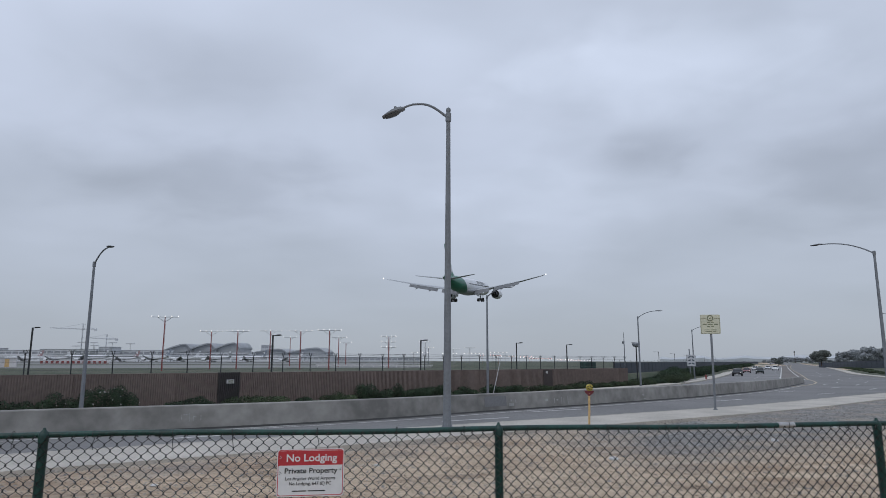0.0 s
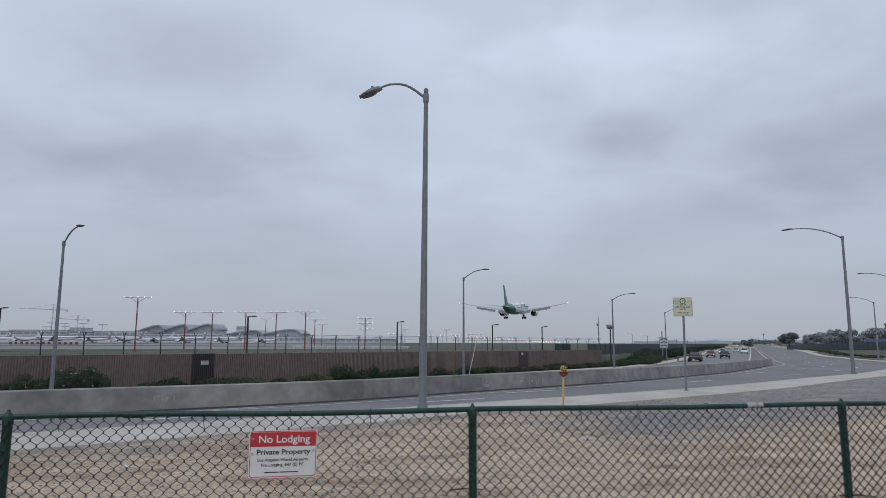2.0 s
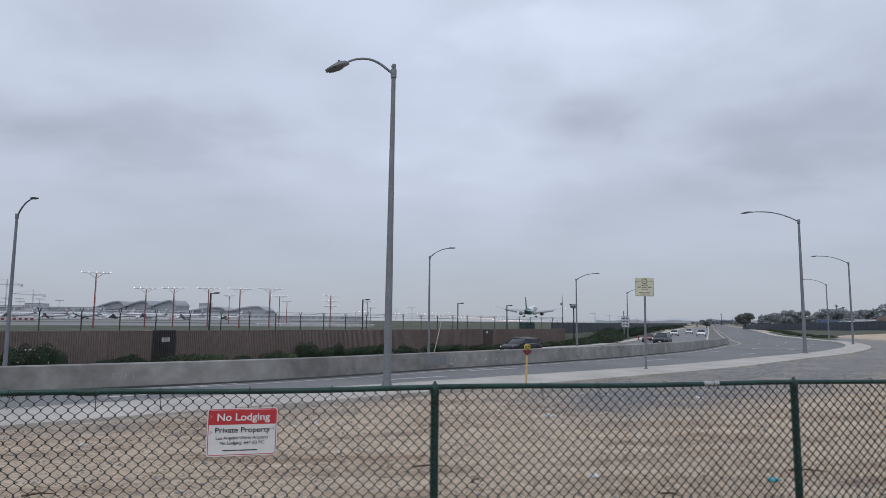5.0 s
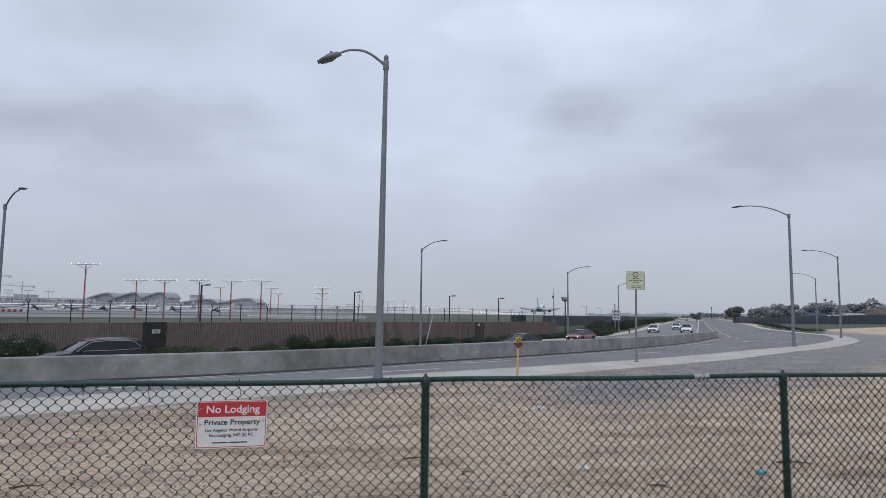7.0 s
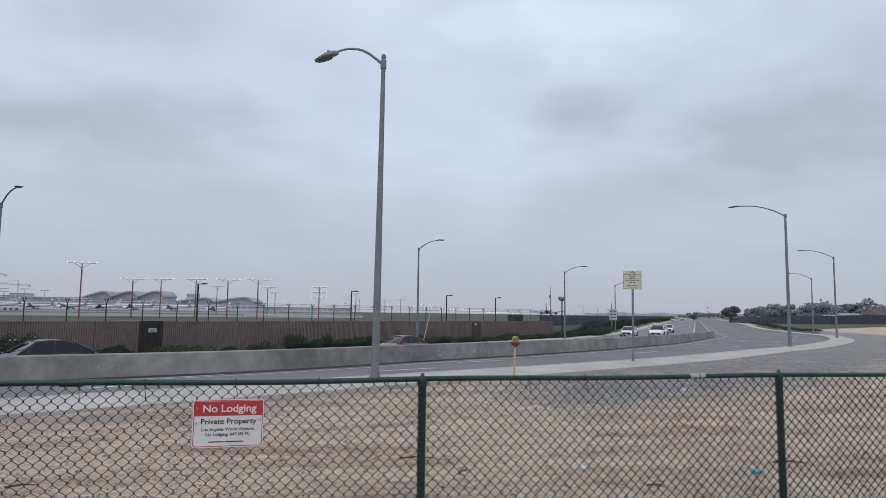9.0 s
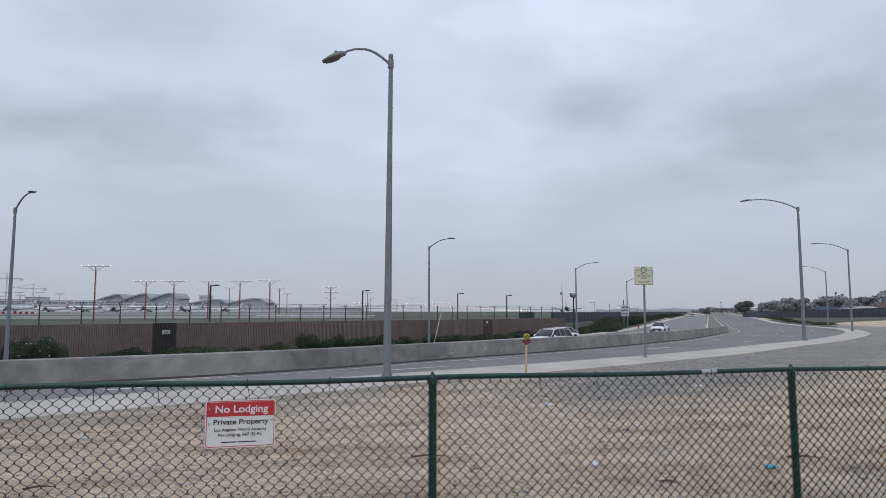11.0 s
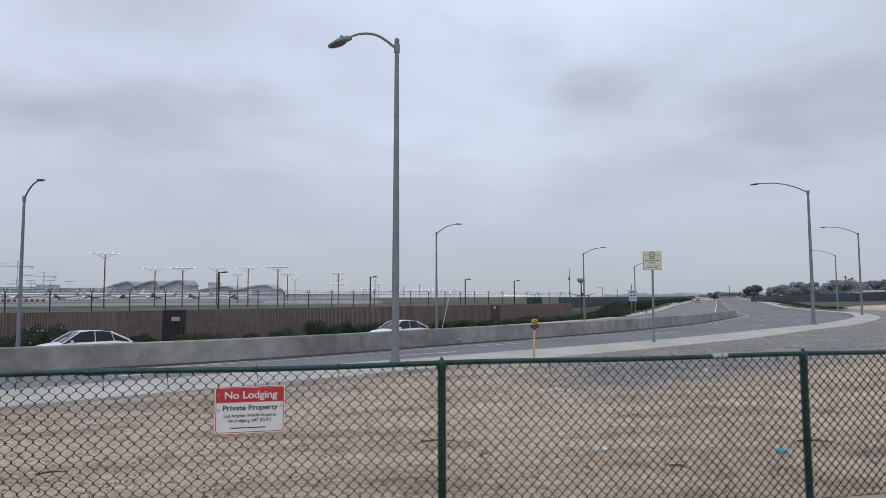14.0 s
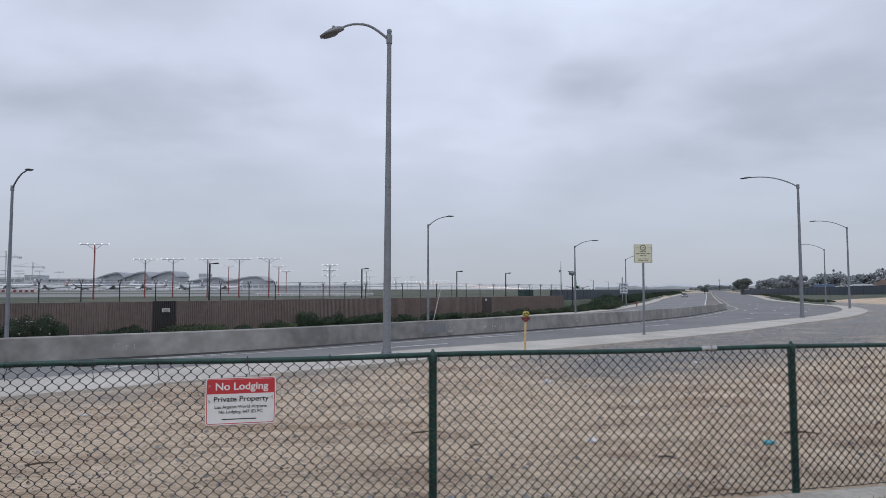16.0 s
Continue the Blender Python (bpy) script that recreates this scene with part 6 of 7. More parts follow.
def far_small_things():
    # route board on its own post, hydrant
    s = thing("route_sign", "white and dark blue chevron board on a grey post", "sign", m=pose(28.6, 105.0, Z_FAR + 0.15, 0, 0, -5))
    part("post", lathe(bmesh.new(), [(0.09, 0), (0.08, 4.6)], 8), STEEL, s)
    part("board", box(bmesh.new(), (0.2, -0.12, 2.9), (1.2, 0.05, 1.7), bevel=0.02), BUILD_G, s)
    for k in range(3):
        for j in range(2):
            part("chevron_bar", box(bmesh.new(), (-0.05 + 0.5 * j, -0.155, 2.4 + 0.5 * k), (0.4, 0.01, 0.18), rot=pose(0, 0, 0, 0, 25 if j else -25, 0)), mat("sign_slate", (0.07, 0.09, 0.12), 0.5), s)
    h = thing("fire_hydrant", "small red fire hydrant on the far pavement", "hydrant", m=pose(31.6, 107.5, Z_FAR + 0.15))
    part("barrel", lathe(bmesh.new(), [(0.16, 0), (0.16, 0.05), (0.11, 0.07), (0.11, 0.5), (0.15, 0.52), (0.13, 0.62), (0.03, 0.72)], 10), RED, h, smooth=True)
    part("outlet", lathe(bmesh.new(), [(0.05, -0.18), (0.06, -0.17), (0.06, 0.17), (0.05, 0.18)], 8, "x", (0, 0, 0.4)), RED, h)
    # floodlight post and antenna mast near the end of the wall
    f = thing("floodlight_post", "dark post with a round floodlight head", "floodlight", m=pose(17.3, 88.0, -0.9))
    part("post", lathe(bmesh.new(), [(0.09, 0), (0.08, 4.5)], 8), DARK, f)
    part("head", lathe(bmesh.new(), [(0.1, 4.4), (0.42, 4.5), (0.5, 4.75), (0.4, 4.95), (0.1, 5.0)], 12), STEEL, f, smooth=True)
    part("visor", box(bmesh.new(), (-0.3, 0, 4.95), (0.5, 0.5, 0.1), bevel=0.03), STEEL, f)
    m_ = thing("antenna_mast", "thin grey antenna mast on the airfield", "antenna", m=pose(16.5, 92.0, 0.0))
    part("pole", tube(bmesh.new(), [(0, 0, 0), (0, 0, 4.2), (0, 0, 5.6)], [0.08, 0.06, 0.02], 6), STEEL, m_)
    part("box", box(bmesh.new(), (-0.12, 0, 4.2), (0.25, 0.2, 0.35), bevel=0.02), STEEL, m_)
    # slanted stay pole leaning by the wall
    x, y = wall_point(33.8, 2.2)
    g = thing("leaning_pole", "pale thin pole leaning against the brown wall", "pole", m=pose(x, y, z_far(y) + 0.05))
    part("shaft", tube(bmesh.new(), [(0, 0, 0), (0.75, 1.4, 3.3)], 0.035, 6), ALU, g)
    # dark cluster of screened plant at the fence's end
    for i, (sx, w) in enumerate(((54.5, 0.9), (55.5, 0.8))):
        x, y = wall_point(sx, -2.0)
        c = thing("equipment_cage", "green screened equipment cage behind the wall", "cage", m=pose(x, y, 0.1, 0, 0, 48))
        part("cage_body", box(bmesh.new(), (0, 0, 0.75), (w, 0.9, 1.5), bevel=0.02), SCREEN_G, c)
        for k in range(3):
            part("spike_arm", tube(bmesh.new(), [(-0.4 + 0.4 * k, 0, 1.45), (-0.6 + 0.6 * k, -0.2, 1.9)], 0.016, 4), DARK, c)
    # low white rail on the airfield
    r = thing("airfield_rail", "long low white rail across the airfield grass", "rail", m=pose(-33.5, 172, 0, 0, 0, 0))
    part("beam", box(bmesh.new(), (0, 0, 0.55), (31, 0.12, 0.28), bevel=0.02), REDWHITE, r)
    for k in range(11):
        o = part("post", box(bmesh.new(), (-15 + 3 * k, 0, 0.25), (0.15, 0.15, 0.5)), REDWHITE, r)
    # red and white barricades
    bb = None
    for k in range(13):
        px, d = -62 + k * 10.3, 330
        if bb is None:
            bb = thing("barricade", "red and white striped airfield barricade", "barricade", "barricades in a row", pose((px - 784) / 1162 * d, d, 0, 0, 0, 35))
            part("base", box(bmesh.new(), (0, 0, 0.5), (2.6, 1.4, 1.7), bevel=0.1), RED, bb)
            part("panel", box(bmesh.new(), (0.7, -0.1, 0.9), (1.5, 1.6, 1.6), bevel=0.1), REDWHITE, bb)
        else:
            copy_thing(bb, pose((px - 784) / 1162 * d, d, 0, 0, 0, 35))
    # small orange and white shed
    sh = thing("field_shed", "small white airfield shed with an orange door", "shed", m=pose(-118, 150, 0, 0, 0, 30))
    part("wall", box(bmesh.new(), (0, 0, 1.1), (3.2, 2.2, 2.2), bevel=0.03), REDWHITE, sh)
    part("door", box(bmesh.new(), (-0.2, -1.12, 1.0), (0.9, 0.06, 1.9), bevel=0.01), ORANGE, sh)
    part("roof", box(bmesh.new(), (0, 0, 2.25), (3.5, 2.5, 0.12), bevel=0.02), BUILD_G, sh)


# ---------------------------------------------------------------- the airport in the distance
def block(name, label, px0, px1, top, d, depth=40, body=BUILD_W, storeys=2, roof=ROOF_G):
    """A long airport building between two bearings at distance d, its roof at the given height above eye level."""
    x0, x1 = (px0 - 784) / 1162 * d, (px1 - 784) / 1162 * d
    h = 1.7 + (512 - top) / 1162 * d
    w = x1 - x0
    b = thing(name, label, "airport building", "airport buildings", pose((x0 + x1) / 2, d + depth / 2, 0))
    part("wall", box(bmesh.new(), (0, 0, h / 2), (w, depth, h)), body, b)
    part("roof", box(bmesh.new(), (0, 0, h + 0.4), (w + 2, depth + 2, 0.8)), roof, b)
    n = max(2, int(w / 14))
    for s in range(storeys):
        for k in range(n):
            o = part("window", box(bmesh.new(), (0, 0, 0), (w / n * 0.82, 0.3, h / storeys * 0.42)), WIN_D, b)
            o.matrix_basis = pose(-w / 2 + w * (k + 0.5) / n, -depth / 2 - 0.1, h * (s + 0.55) / storeys)
    return b


def wave_roof(px0, px1, top, base, d, humps, label):
    """Terminal hall with overlapping curved roof shells that climb and drop like waves."""
    x0, x1 = (px0 - 784) / 1162 * d, (px1 - 784) / 1162 * d
    k = d / 1162
    zb, zt = 1.7 + (512 - base) * k, 1.7 + (512 - top) * k
    t = thing("terminal_hall", label, "terminal", "airport buildings", pose(0, d, 0))
    w = (x1 - x0) / humps
    for i in range(humps):
        a = x0 + w * i * 0.93
        tall = 0.86 + 0.14 * i / max(1, humps - 1)
        rise = lambda u: 0.05 + 0.95 * (u / 0.82) * (1.25 - 0.25 * (u / 0.82) ** 4) if u < 0.82 else 0.45 + 0.55 * math.cos(math.pi / 2 * (u - 0.82) / 0.18)
        prof = [(a + w * 1.25 * u, zb + (zt - zb) * tall * rise(u)) for u in np.linspace(0, 1, 26)]
        bm = bmesh.new()
        y0, y1 = -30 + 4 * i, 60
        loft(bm, [[(x, y0, z), (x, y1, z), (x, y1, z - 3.0), (x, y0, z - 3.0)] for x, z in prof])
        bmesh.ops.recalc_face_normals(bm, faces=bm.faces[:])
        part("roof_shell", bm, WAVE, t, smooth=True)
        bm = bmesh.new()
        loft(bm, [[(x, y0 + 6, z - 2), (x, y1 - 6, z - 2), (x, y1 - 6, 0), (x, y0 + 6, 0)] for x, z in prof])
        bmesh.ops.recalc_face_normals(bm, faces=bm.faces[:])
        part("glass_wall", bm, WAVE, t)


def tower_crane(px, top, jib, left, right, d):
    k = d / 1162
    c = thing("tower_crane", "pale tower crane over the airport", "crane", "tower cranes", pose((px - 784) * k, d, 0))
    zt, zj = 1.7 + (512 - top) * k, 1.7 + (512 - jib) * k
    def truss(bm, p, q, r, n):
        p, q = Vector(p), Vector(q)
        d_ = (q - p).normalized()
        u = d_.orthogonal().normalized() * r
        v = d_.cross(u)
        cs = (u + v, u - v, -u - v, v - u)
        for o in cs:
            tube(bm, [p + o, q + o], r * 0.28, 4)
        for i in range(n):
            a, b = p.lerp(q, i / n), p.lerp(q, (i + 1) / n)
            for j in range(4):
                tube(bm, [a + cs[j], b + cs[(j + 1) % 4]], r * 0.2, 3)
        return bm
    part("mast", truss(bmesh.new(), (0, 0, 0), (0, 0, zt), 0.8, 18), BUILD_G, c)
    part("jib", truss(bmesh.new(), (-left * k, 0, zj + 3), (0, 0, zj), 0.55, 16), BUILD_G, c)
    part("counter_jib", truss(bmesh.new(), (0, 0, zj), (right * k, 0, zj), 0.8, 6), BUILD_G, c)
    part("counterweight", box(bmesh.new(), (right * k - 3, 0, zj - 2), (5, 2.5, 4)), BUILD_G, c)
    bm = tube(bmesh.new(), [(0, 0, zt), (-left * k * 0.7, 0, zj + 2.5)], 0.25, 4)
    tube(bm, [(0, 0, zt), (right * k * 0.8, 0, zj)], 0.25, 4)
    part("stay_cable", bm, BUILD_G, c)


def airport():
    wave_roof(172, 313, 480, 497, 1500, 3, "terminal hall with grey wave-shaped roofs")
    wave_roof(318, 462, 489, 503, 1650, 2, "second terminal hall with grey wave-shaped roofs")
    for px0, px1, top, d, m_, st in ((-190, -60, 494, 1350, BUILD_W, 2), (-70, 40, 492, 1300, BUILD_W, 2), (44, 66, 488, 1290, BUILD_G, 2), (40, 170, 494, 1330, BUILD_W, 2), (150, 330, 498, 1420, BUILD_W, 2), (320, 480, 503, 1600, BUILD_G, 1), (-60, 180, 501, 1100, BUILD_W, 1), (470, 640, 506, 1700, BUILD_G, 1), (200, 420, 503, 1250, BUILD_W, 1), (352, 366, 485, 1700, BUILD_G, 4), (-260, -160, 490, 1400, BUILD_G, 2)):
        block("concourse", "long pale airport concourse with window bands" if m_ is BUILD_W else "grey airport building with window bands", px0, px1, top, d, body=m_, storeys=st)
    tower_crane(10, 445, 455, 64, 28, 1300)
    tower_crane(58, 465, 473, 48, 22, 1320)
    # light masts of the apron
    for px, top in ((34, 480), (70, 480), (105, 482), (10, 479), (0, 486), (36, 485)):
        d = 1200
        x, h = (px - 784) / 1162 * d, 1.7 + (512 - top) / 1162 * d
        l = thing("apron_light", "tall apron floodlight mast with a flat head", "light mast", "apron lights", pose(x, d, 0))
        part("mast", lathe(bmesh.new(), [(0.4, 0), (0.25, h)], 6), STEEL, l)
        part("head", box(bmesh.new(), (0, 0, h), (16, 3, 1.6), bevel=0.2), BUILD_G, l)
    # parked jets
    for i, (px, d, rz) in enumerate(((-40, 880, 170), (22, 905, 190), (90, 930, 178), (150, 960, 165), (205, 1000, 186), (262, 985, 176), (-100, 900, 184), (330, 1080, 170), (400, 1120, 184))):
        j = copy_thing(PLANE, pose((px - 784) / 1162 * d, d, 6.25, 0, 0, rz))
        j.name = "parked_airliner"
        tagged(j, "white airliner parked on the far apron", "airplane", "parked aircraft")
        k = 0.95 if i % 2 else 0.8
        j.scale = (k, k, k)
        j.location.z = 6.25 * k
        tone = (AIR_W, AIR_GREY, mat("jet_tail_red", (0.42, 0.30, 0.31), 0.4), mat("jet_tail_blue", (0.28, 0.31, 0.36), 0.4))[i % 4]
        for o in j.children_recursive:
            base = o.name.split(".")[0]
            if base in ("tail_cone", "fin", "livery_bars", "tail_emblem"):
                o.material_slots[0].link = "OBJECT"
                o.material_slots[0].material = tone if base == "fin" else AIR_W
    # service vehicles
    for i, (px, d) in enumerate(((60, 620), (120, 640), (180, 660), (255, 700), (300, 720), (372, 760), (430, 780), (20, 600))):
        v = thing("service_van", "white airport service van on the apron", "van", "service vehicles", pose((px - 784) / 1162 * d, d, 0, 0, 0, 20 * i))
        part("van_body", box(bmesh.new(), (0, 0, 1.25), (5.2, 2.0, 1.9), bevel=0.25), BUILD_W, v)
        part("van_glass", box(bmesh.new(), (1.6, 0, 1.65), (1.6, 2.03, 0.6), bevel=0.1), GLASS_D, v)
        for wx in (-1.6, 1.6):
            for s in (-1, 1):
                w = part("wheel", lathe(bmesh.new(), [(0.15, -0.12), (0.36, -0.12), (0.36, 0.12), (0.15, 0.12)], 10, "y"), RUBBER, v)
                w.matrix_basis = pose(wx, s * 0.95, 0.36)


# ---------------------------------------------------------------- the lot
def lot_details():
    """Concrete mow strip under the fence, grass on the near side, loose stones, twigs and litter."""
    m = pose(*FENCE_B, 0, 0, FENCE_RZ)
    bm = bmesh.new()
    box(bm, (0, 0, 0), (6.0, 0.26, 0.10), bevel=0.012)
    strip = None
    for i in range(-2, 3):
        o = part("mow_strip", bm, KERB_M) if strip is None else new("mow_strip", strip)
        strip = o.data
        o.matrix_basis = m @ Matrix.Translation((i * 6.01, -0.14, -0.095))
        tagged(o, "pale concrete mow strip under the fence", "kerb", kind="structure")
    rng = np.random.default_rng(3)
    # grass blades before the strip
    vs, fs = [], []
    M = np.array(m)
    for _ in range(16000):
        x, y = rng.uniform(-9, 11), -0.34 - rng.random() ** 1.5 * 2.5
        p = M[:2, :2] @ np.array((x, y)) + M[:2, 3]
        h, a, w = rng.uniform(0.03, 0.08), rng.uniform(0, 6.28), 0.005
        k = len(vs)
        dx, dy = math.cos(a), math.sin(a)
        vs += [(p[0] - dy * w, p[1] + dx * w, -0.07), (p[0] + dy * w, p[1] - dx * w, -0.07), (p[0] + dx * h * 0.5, p[1] + dy * h * 0.5, h - 0.07)]
        fs.append((k, k + 1, k + 2))
    me = bpy.data.meshes.new("grass")
    me.from_pydata(vs, [], fs)
    me.materials.append(GRASS)
    tagged(new("grass", me), "short green grass beside the fence strip", "grass", kind="stuff")
    # loose stones on the lot: squashed octahedra
    vs, fs = [], []
    count = 0
    while count < 15000:
        x, y = rng.uniform(-14, 34), 5.2 + rng.random() ** 1.3 * 34
        if abs(x) > 0.85 * y + 2:
            continue
        e = side(EDGE, x, y)
        if e < 0.15 or side_fence(x, y) < 0.25:
            continue
        keep = 0.45 + 0.55 * max(0, 1 - e / 8)
        if rng.random() > keep:
            continue
        h, _ = ground_height(x, y)
        s = rng.uniform(0.008, 0.024) * (1.9 if rng.random() < 0.05 else 1) * (1 + y / 40)
        a = rng.uniform(0, 6.28)
        ca, sa = math.cos(a) * s, math.sin(a) * s
        k = len(vs)
        vs += [(x + ca, y + sa, h + s * 0.2), (x - sa * 0.7, y + ca * 0.7, h + s * 0.25), (x - ca, y - sa, h + s * 0.15), (x + sa * 0.7, y - ca * 0.7, h + s * 0.2), (x, y, h + s * 0.75)]
        fs += [(k, k + 1, k + 4), (k + 1, k + 2, k + 4), (k + 2, k + 3, k + 4), (k + 3, k, k + 4)]
        count += 1
    me = bpy.data.meshes.new("loose_stones")
    me.from_pydata(vs, [], fs)
    me.materials.append(STONE)
    tagged(new("loose_stones", me), "small loose grey and tan stones on the dirt lot", "stones", kind="stuff")
    # dark clods and dry bits
    vs, fs = [], []
    while len(fs) < 22000:
        x, y = rng.uniform(-12, 26), 5.3 + rng.random() ** 1.2 * 22
        if abs(x) > 0.85 * y + 2 or side_fence(x, y) < 0.2 or side(EDGE, x, y) < 0.3:
            continue
        h, _ = ground_height(x, y)
        a, ln, w = rng.uniform(0, 6.28), rng.uniform(0.008, 0.034), rng.uniform(0.004, 0.013)
        dx, dy = math.cos(a), math.sin(a)
        k = len(vs)
        vs += [(x - dx * ln, y - dy * ln, h + 0.004), (x - dy * w, y + dx * w, h + 0.006), (x + dx * ln, y + dy * ln, h + 0.012), (x + dy * w, y - dx * w, h + 0.006), (x, y, h + 0.018)]
        fs += [(k, k + 3, k + 4), (k + 3, k + 2, k + 4), (k + 2, k + 1, k + 4), (k + 1, k, k + 4)]
    me = bpy.data.meshes.new("dry_debris")
    me.from_pydata(vs, [], fs)
    me.materials.append(TWIG)
    tagged(new("dry_debris", me), "dark dry clods and plant bits on the dirt", "debris", kind="stuff")
    # twigs
    for i, (x, y, ln, a) in enumerate(((4.32, 8.05, 0.42, -8), (-0.2, 8.3, 0.4, 5), (0.35, 7.5, 0.2, 60), (-4.2, 7.0, 0.3, 20), (5.6, 8.6, 0.22, 40), (2.3, 6.9, 0.18, -30))):
        h, _ = ground_height(x, y)
        t = thing("twig", "dry brown twig lying on the dirt", "twig", "twigs on the lot", pose(x, y, h + 0.012, 0, 0, a))
        part("stick", tube(bmesh.new(), [(-ln / 2, 0, 0), (0, 0.02, 0.012), (ln / 2, -0.01, 0.004)], [0.011, 0.01, 0.005], 6), TWIG, t)
        part("side_shoot", tube(bmesh.new(), [(0.02, 0.01, 0.008), (0.08, 0.06, 0.02)], [0.006, 0.003], 5), TWIG, t)
    # litter: crushed blue bottle, white cup and scraps
    h, _ = ground_height(3.65, 7.5)
    b = thing("plastic_bottle", "crushed clear-blue plastic bottle on the dirt", "bottle", m=pose(3.65, 7.5, h + 0.03, 0, 4, 18))
    b.scale = (0.7, 0.7, 0.6)
    part("bottle_body", lathe(bmesh.new(), [(0.03, -0.11), (0.045, -0.10), (0.04, -0.04), (0.047, 0.0), (0.036, 0.05), (0.02, 0.08)], 12, "x"), BLUE_TRASH, b, smooth=True)
    part("neck", lathe(bmesh.new(), [(0.02, 0.08), (0.014, 0.11), (0.016, 0.13), (0.012, 0.14)], 10, "x"), BLUE_TRASH, b)
    for i, (x, y, s) in enumerate(((2.05, 13.2, 0.10), (1.7, 7.7, 0.07), (6.3, 16.5, 0.1), (-2.4, 12.5, 0.06), (9.5, 20.5, 0.1), (3.0, 10.4, 0.05), (-5.5, 10.2, 0.06))):
        h, _ = ground_height(x, y)
        p = thing("paper_scrap", "crumpled white paper scrap on the lot", "litter", "litter on the lot", pose(x, y, h + s * 0.3, 0, 0, 40 * i))
        bm = bmesh.new()
        bmesh.ops.create_icosphere(bm, subdivisions=2, radius=s)
        for v in bm.verts:
            v.co *= rng.uniform(0.65, 1.1)
            v.co.z *= 0.5
        part("crumple", bm, WHITE_TRASH, p)


def side_fence(x, y):
    """Distance beyond the fence line."""
    v = Vector((x, y, 0)) - FENCE_B
    return -FENCE_D.y * v.x + FENCE_D.x * v.y


planting()
distance_right()
yellow_sign()
marker_post()
far_small_things()
airport()
lot_details()


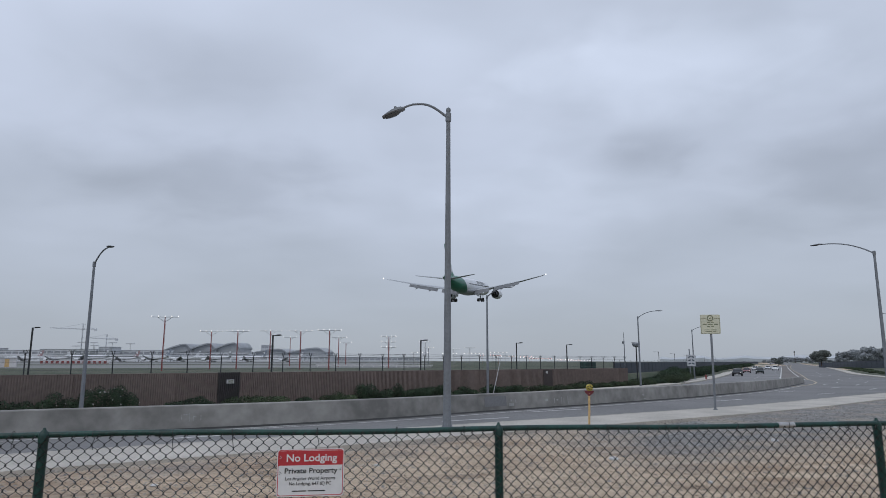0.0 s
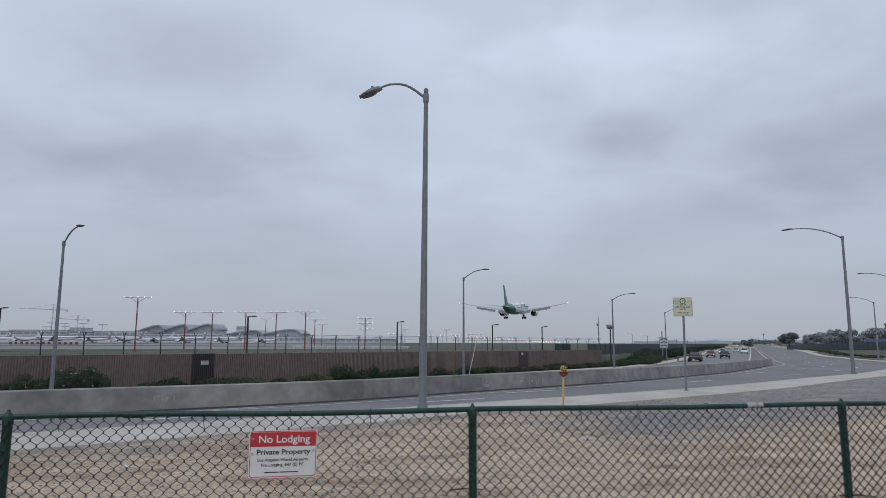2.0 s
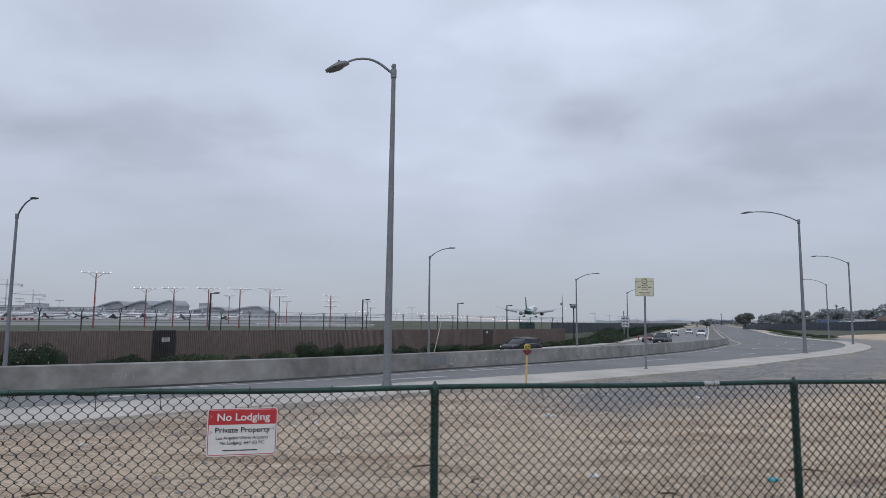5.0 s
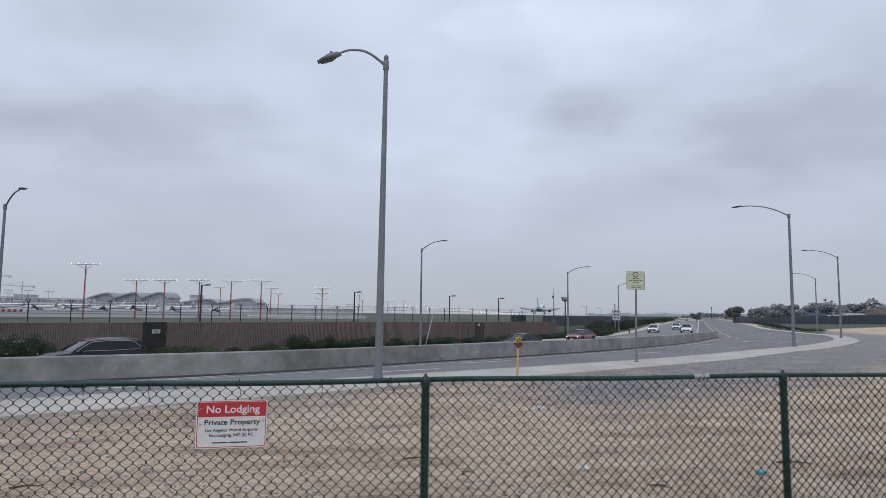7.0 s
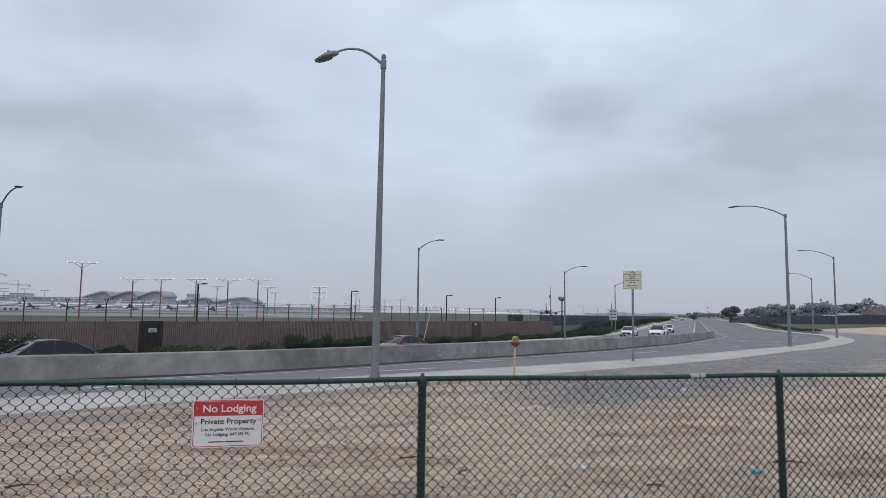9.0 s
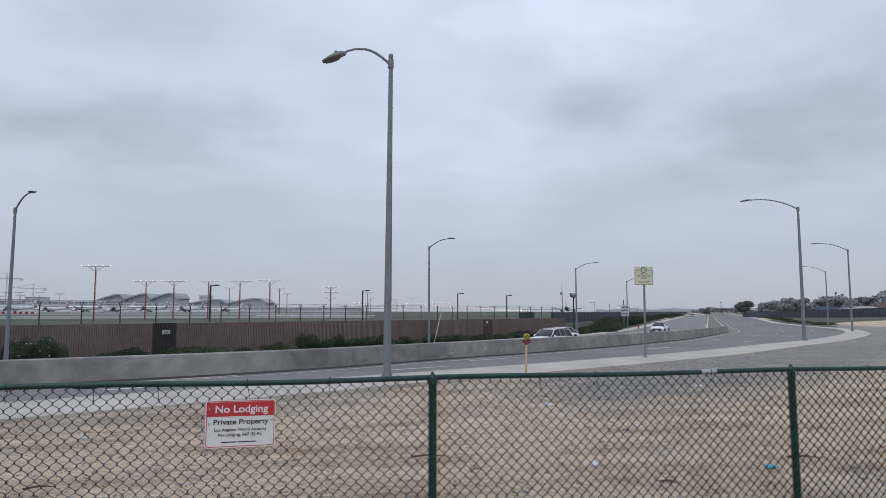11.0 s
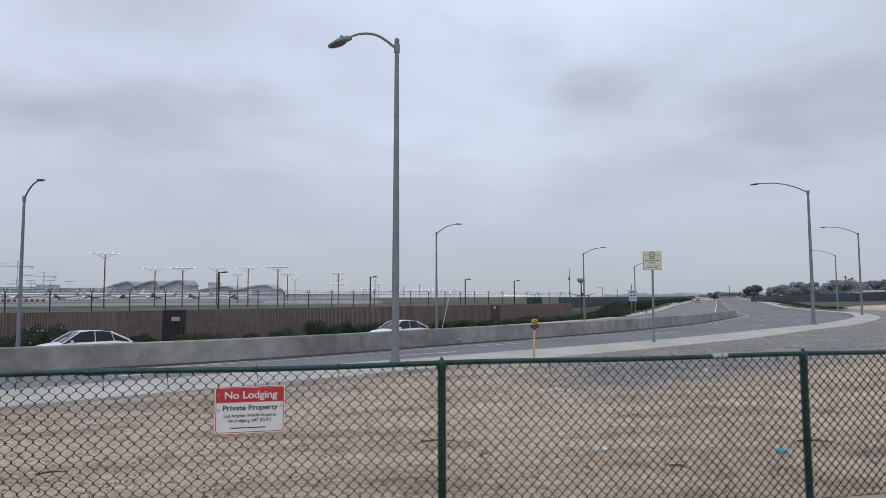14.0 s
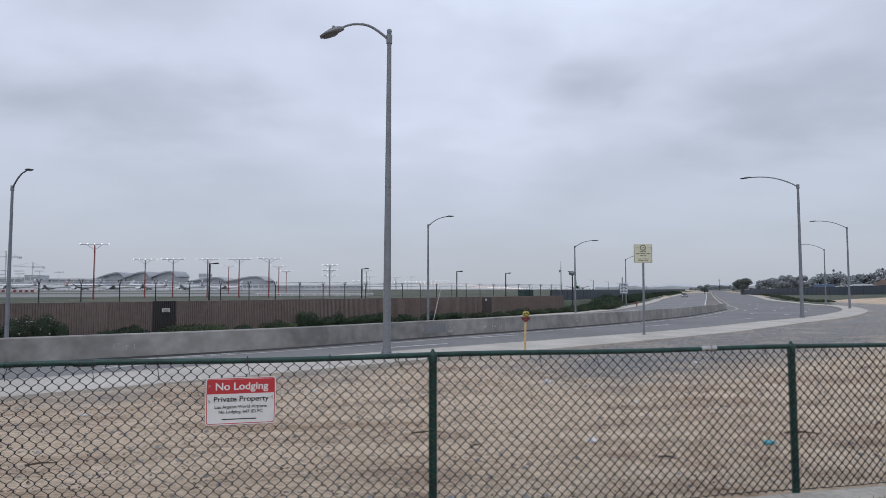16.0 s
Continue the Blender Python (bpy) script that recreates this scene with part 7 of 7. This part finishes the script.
# ---------------------------------------------------------------- what moves
def motions():
    def hermite(tt, vv, t):
        """A smooth curve through values vv at times tt."""
        slope = [(vv[1] - vv[0]) / (tt[1] - tt[0])] + [(vv[k + 1] - vv[k - 1]) / (tt[k + 1] - tt[k - 1]) for k in range(1, len(tt) - 1)] + [(vv[-1] - vv[-2]) / (tt[-1] - tt[-2])]
        i = max(0, min(len(tt) - 2, int(np.searchsorted(tt, t, side="right")) - 1))
        h = tt[i + 1] - tt[i]
        u = (t - tt[i]) / h
        return (2 * u ** 3 - 3 * u * u + 1) * vv[i] + (u ** 3 - 2 * u * u + u) * h * slope[i] + (3 * u * u - 2 * u ** 3) * vv[i + 1] + (u ** 3 - u * u) * h * slope[i + 1]

    def drive(key, rows):
        """Rows: seconds, metres along the far kerb, metres out from the kerb."""
        tt, ss, oo = [r[0] for r in rows], [r[1] + 120.4 for r in rows], [r[2] for r in rows]
        keys = []
        for t in np.arange(0, 16.01, 0.5).tolist():
            p, a = along(KERB_FAR, hermite(tt, ss, t))
            off = float(np.interp(t, tt, oo))
            p = p + np.array((math.sin(radians(a)), -math.cos(radians(a)))) * off
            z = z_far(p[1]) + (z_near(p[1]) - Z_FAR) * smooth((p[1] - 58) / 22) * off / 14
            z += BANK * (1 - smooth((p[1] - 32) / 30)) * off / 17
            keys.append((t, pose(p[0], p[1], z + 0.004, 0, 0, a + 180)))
        walk(CARS[key], keys)

    drive("a", [(0, 188.8, 2.1), (2, 154.5, 2.1), (4, 119.8, 1.9), (6.5, 74.6, 2.5), (7, 63.9, 2.4), (16, -101.2, 2.4)])
    drive("b", [(0, 216.1, 6.2), (2, 182.2, 5.4), (4, 148.3, 5.1), (6.5, 105.7, 6.7), (7, 96.8, 6.7), (8, 78.2, 6.1), (8.5, 69.2, 6.0), (16, -61.1, 6.2)])
    drive("c", [(0, 225.8, 3.2), (2, 192.5, 2.4), (4, 159.9, 2.1), (6.5, 121.3, 2.5), (7, 113.9, 2.8), (8.5, 92.7, 4.1), (9, 85.1, 4.2), (16, -29.6, 3.8)])
    drive("d", [(0, 284.0, 9.5), (2, 250.0, 9.5), (4, 215.9, 9.0), (6.5, 173.4, 8.1), (7, 165.0, 8.0), (8, 148.0, 7.5), (9, 131.0, 6.9), (12, 81.0, 8.7), (13, 62.3, 7.6), (16, 8.8, 7.3)])
    drive("e", [(0, 282.0, 3.7), (2, 248.4, 3.7), (4, 214.9, 3.4), (6.5, 173.6, 2.5), (7, 165.4, 2.4), (8, 149.5, 2.5), (9, 134.1, 2.6), (12, 92.7, 4.2), (13, 77.5, 3.7), (14, 62.2, 2.9), (16, 30.2, 3.8)])
    drive("f", [(0, 318.1, 6.8), (2, 283.7, 6.8), (4, 249.3, 6.5), (6.5, 206.3, 5.7), (7, 197.7, 5.5), (8, 180.7, 5.4), (9, 163.8, 5.6), (11.5, 122.1, 5.6), (12, 114.1, 5.7), (13, 98.4, 6.0), (14, 81.5, 5.6), (15, 64.3, 4.8), (16, 47.1, 4.7)])
    drive("g", [(0, 702.2, 4.2), (4, 599.9, 4.2), (6.5, 533.8, 4.2), (9, 466.1, 4.2), (11.5, 398.4, 4.2), (15.5, 298.1, 4.2), (16, 285.9, 4.2)])
    drive("h", [(0, 1028.8, 7.8), (4, 954, 7.8), (8, 878.5, 7.8), (11.5, 812.3, 7.8), (15.5, 737.2, 7.8), (16, 727.9, 7.8)])
    # the aircraft comes down its glide path and rolls out
    rows = []
    for k in range(33):
        t = k * 0.5
        d = 70.16 * t + 0.115 * t * t if t < 9 else 70.16 * 9 + 0.115 * 81 + 72.2 * (t - 9) - 1.1 * (t - 9) ** 2
        z = 31.41 - 4.49 * t + 0.131 * t * t
        if t > 4:
            z = float(np.interp(t, (4, 5, 6, 7, 8, 9, 16), (15.5, 12.9, 10.9, 9.3, 7.6, 6.3, 6.25)))
        yaw = float(np.interp(t, (0, 1, 2, 3.5, 7, 16), (79.7, 77.6, 76.2, 75.0, 76.0, 75.25)))
        bank = float(np.interp(t, (0, 1, 2, 3.5, 5, 7, 9, 16), (0.4, -0.5, 0.6, 2.0, 1.0, 0.5, 0, 0)))
        pitch = 4.1 if t < 8 else max(0.0, 4.1 - 1.6 * (t - 8))
        x, y = -13.37 + 0.2547 * d, 263.2 + 0.967 * d
        rows.append((t, pose(x + 5.0 * smooth((t - 3) / 4), y, z - 0.8 * smooth(t / 3) * (1 - smooth((t - 5) / 3)), bank, -pitch, yaw)))
    walk(PLANE, rows)


motions()
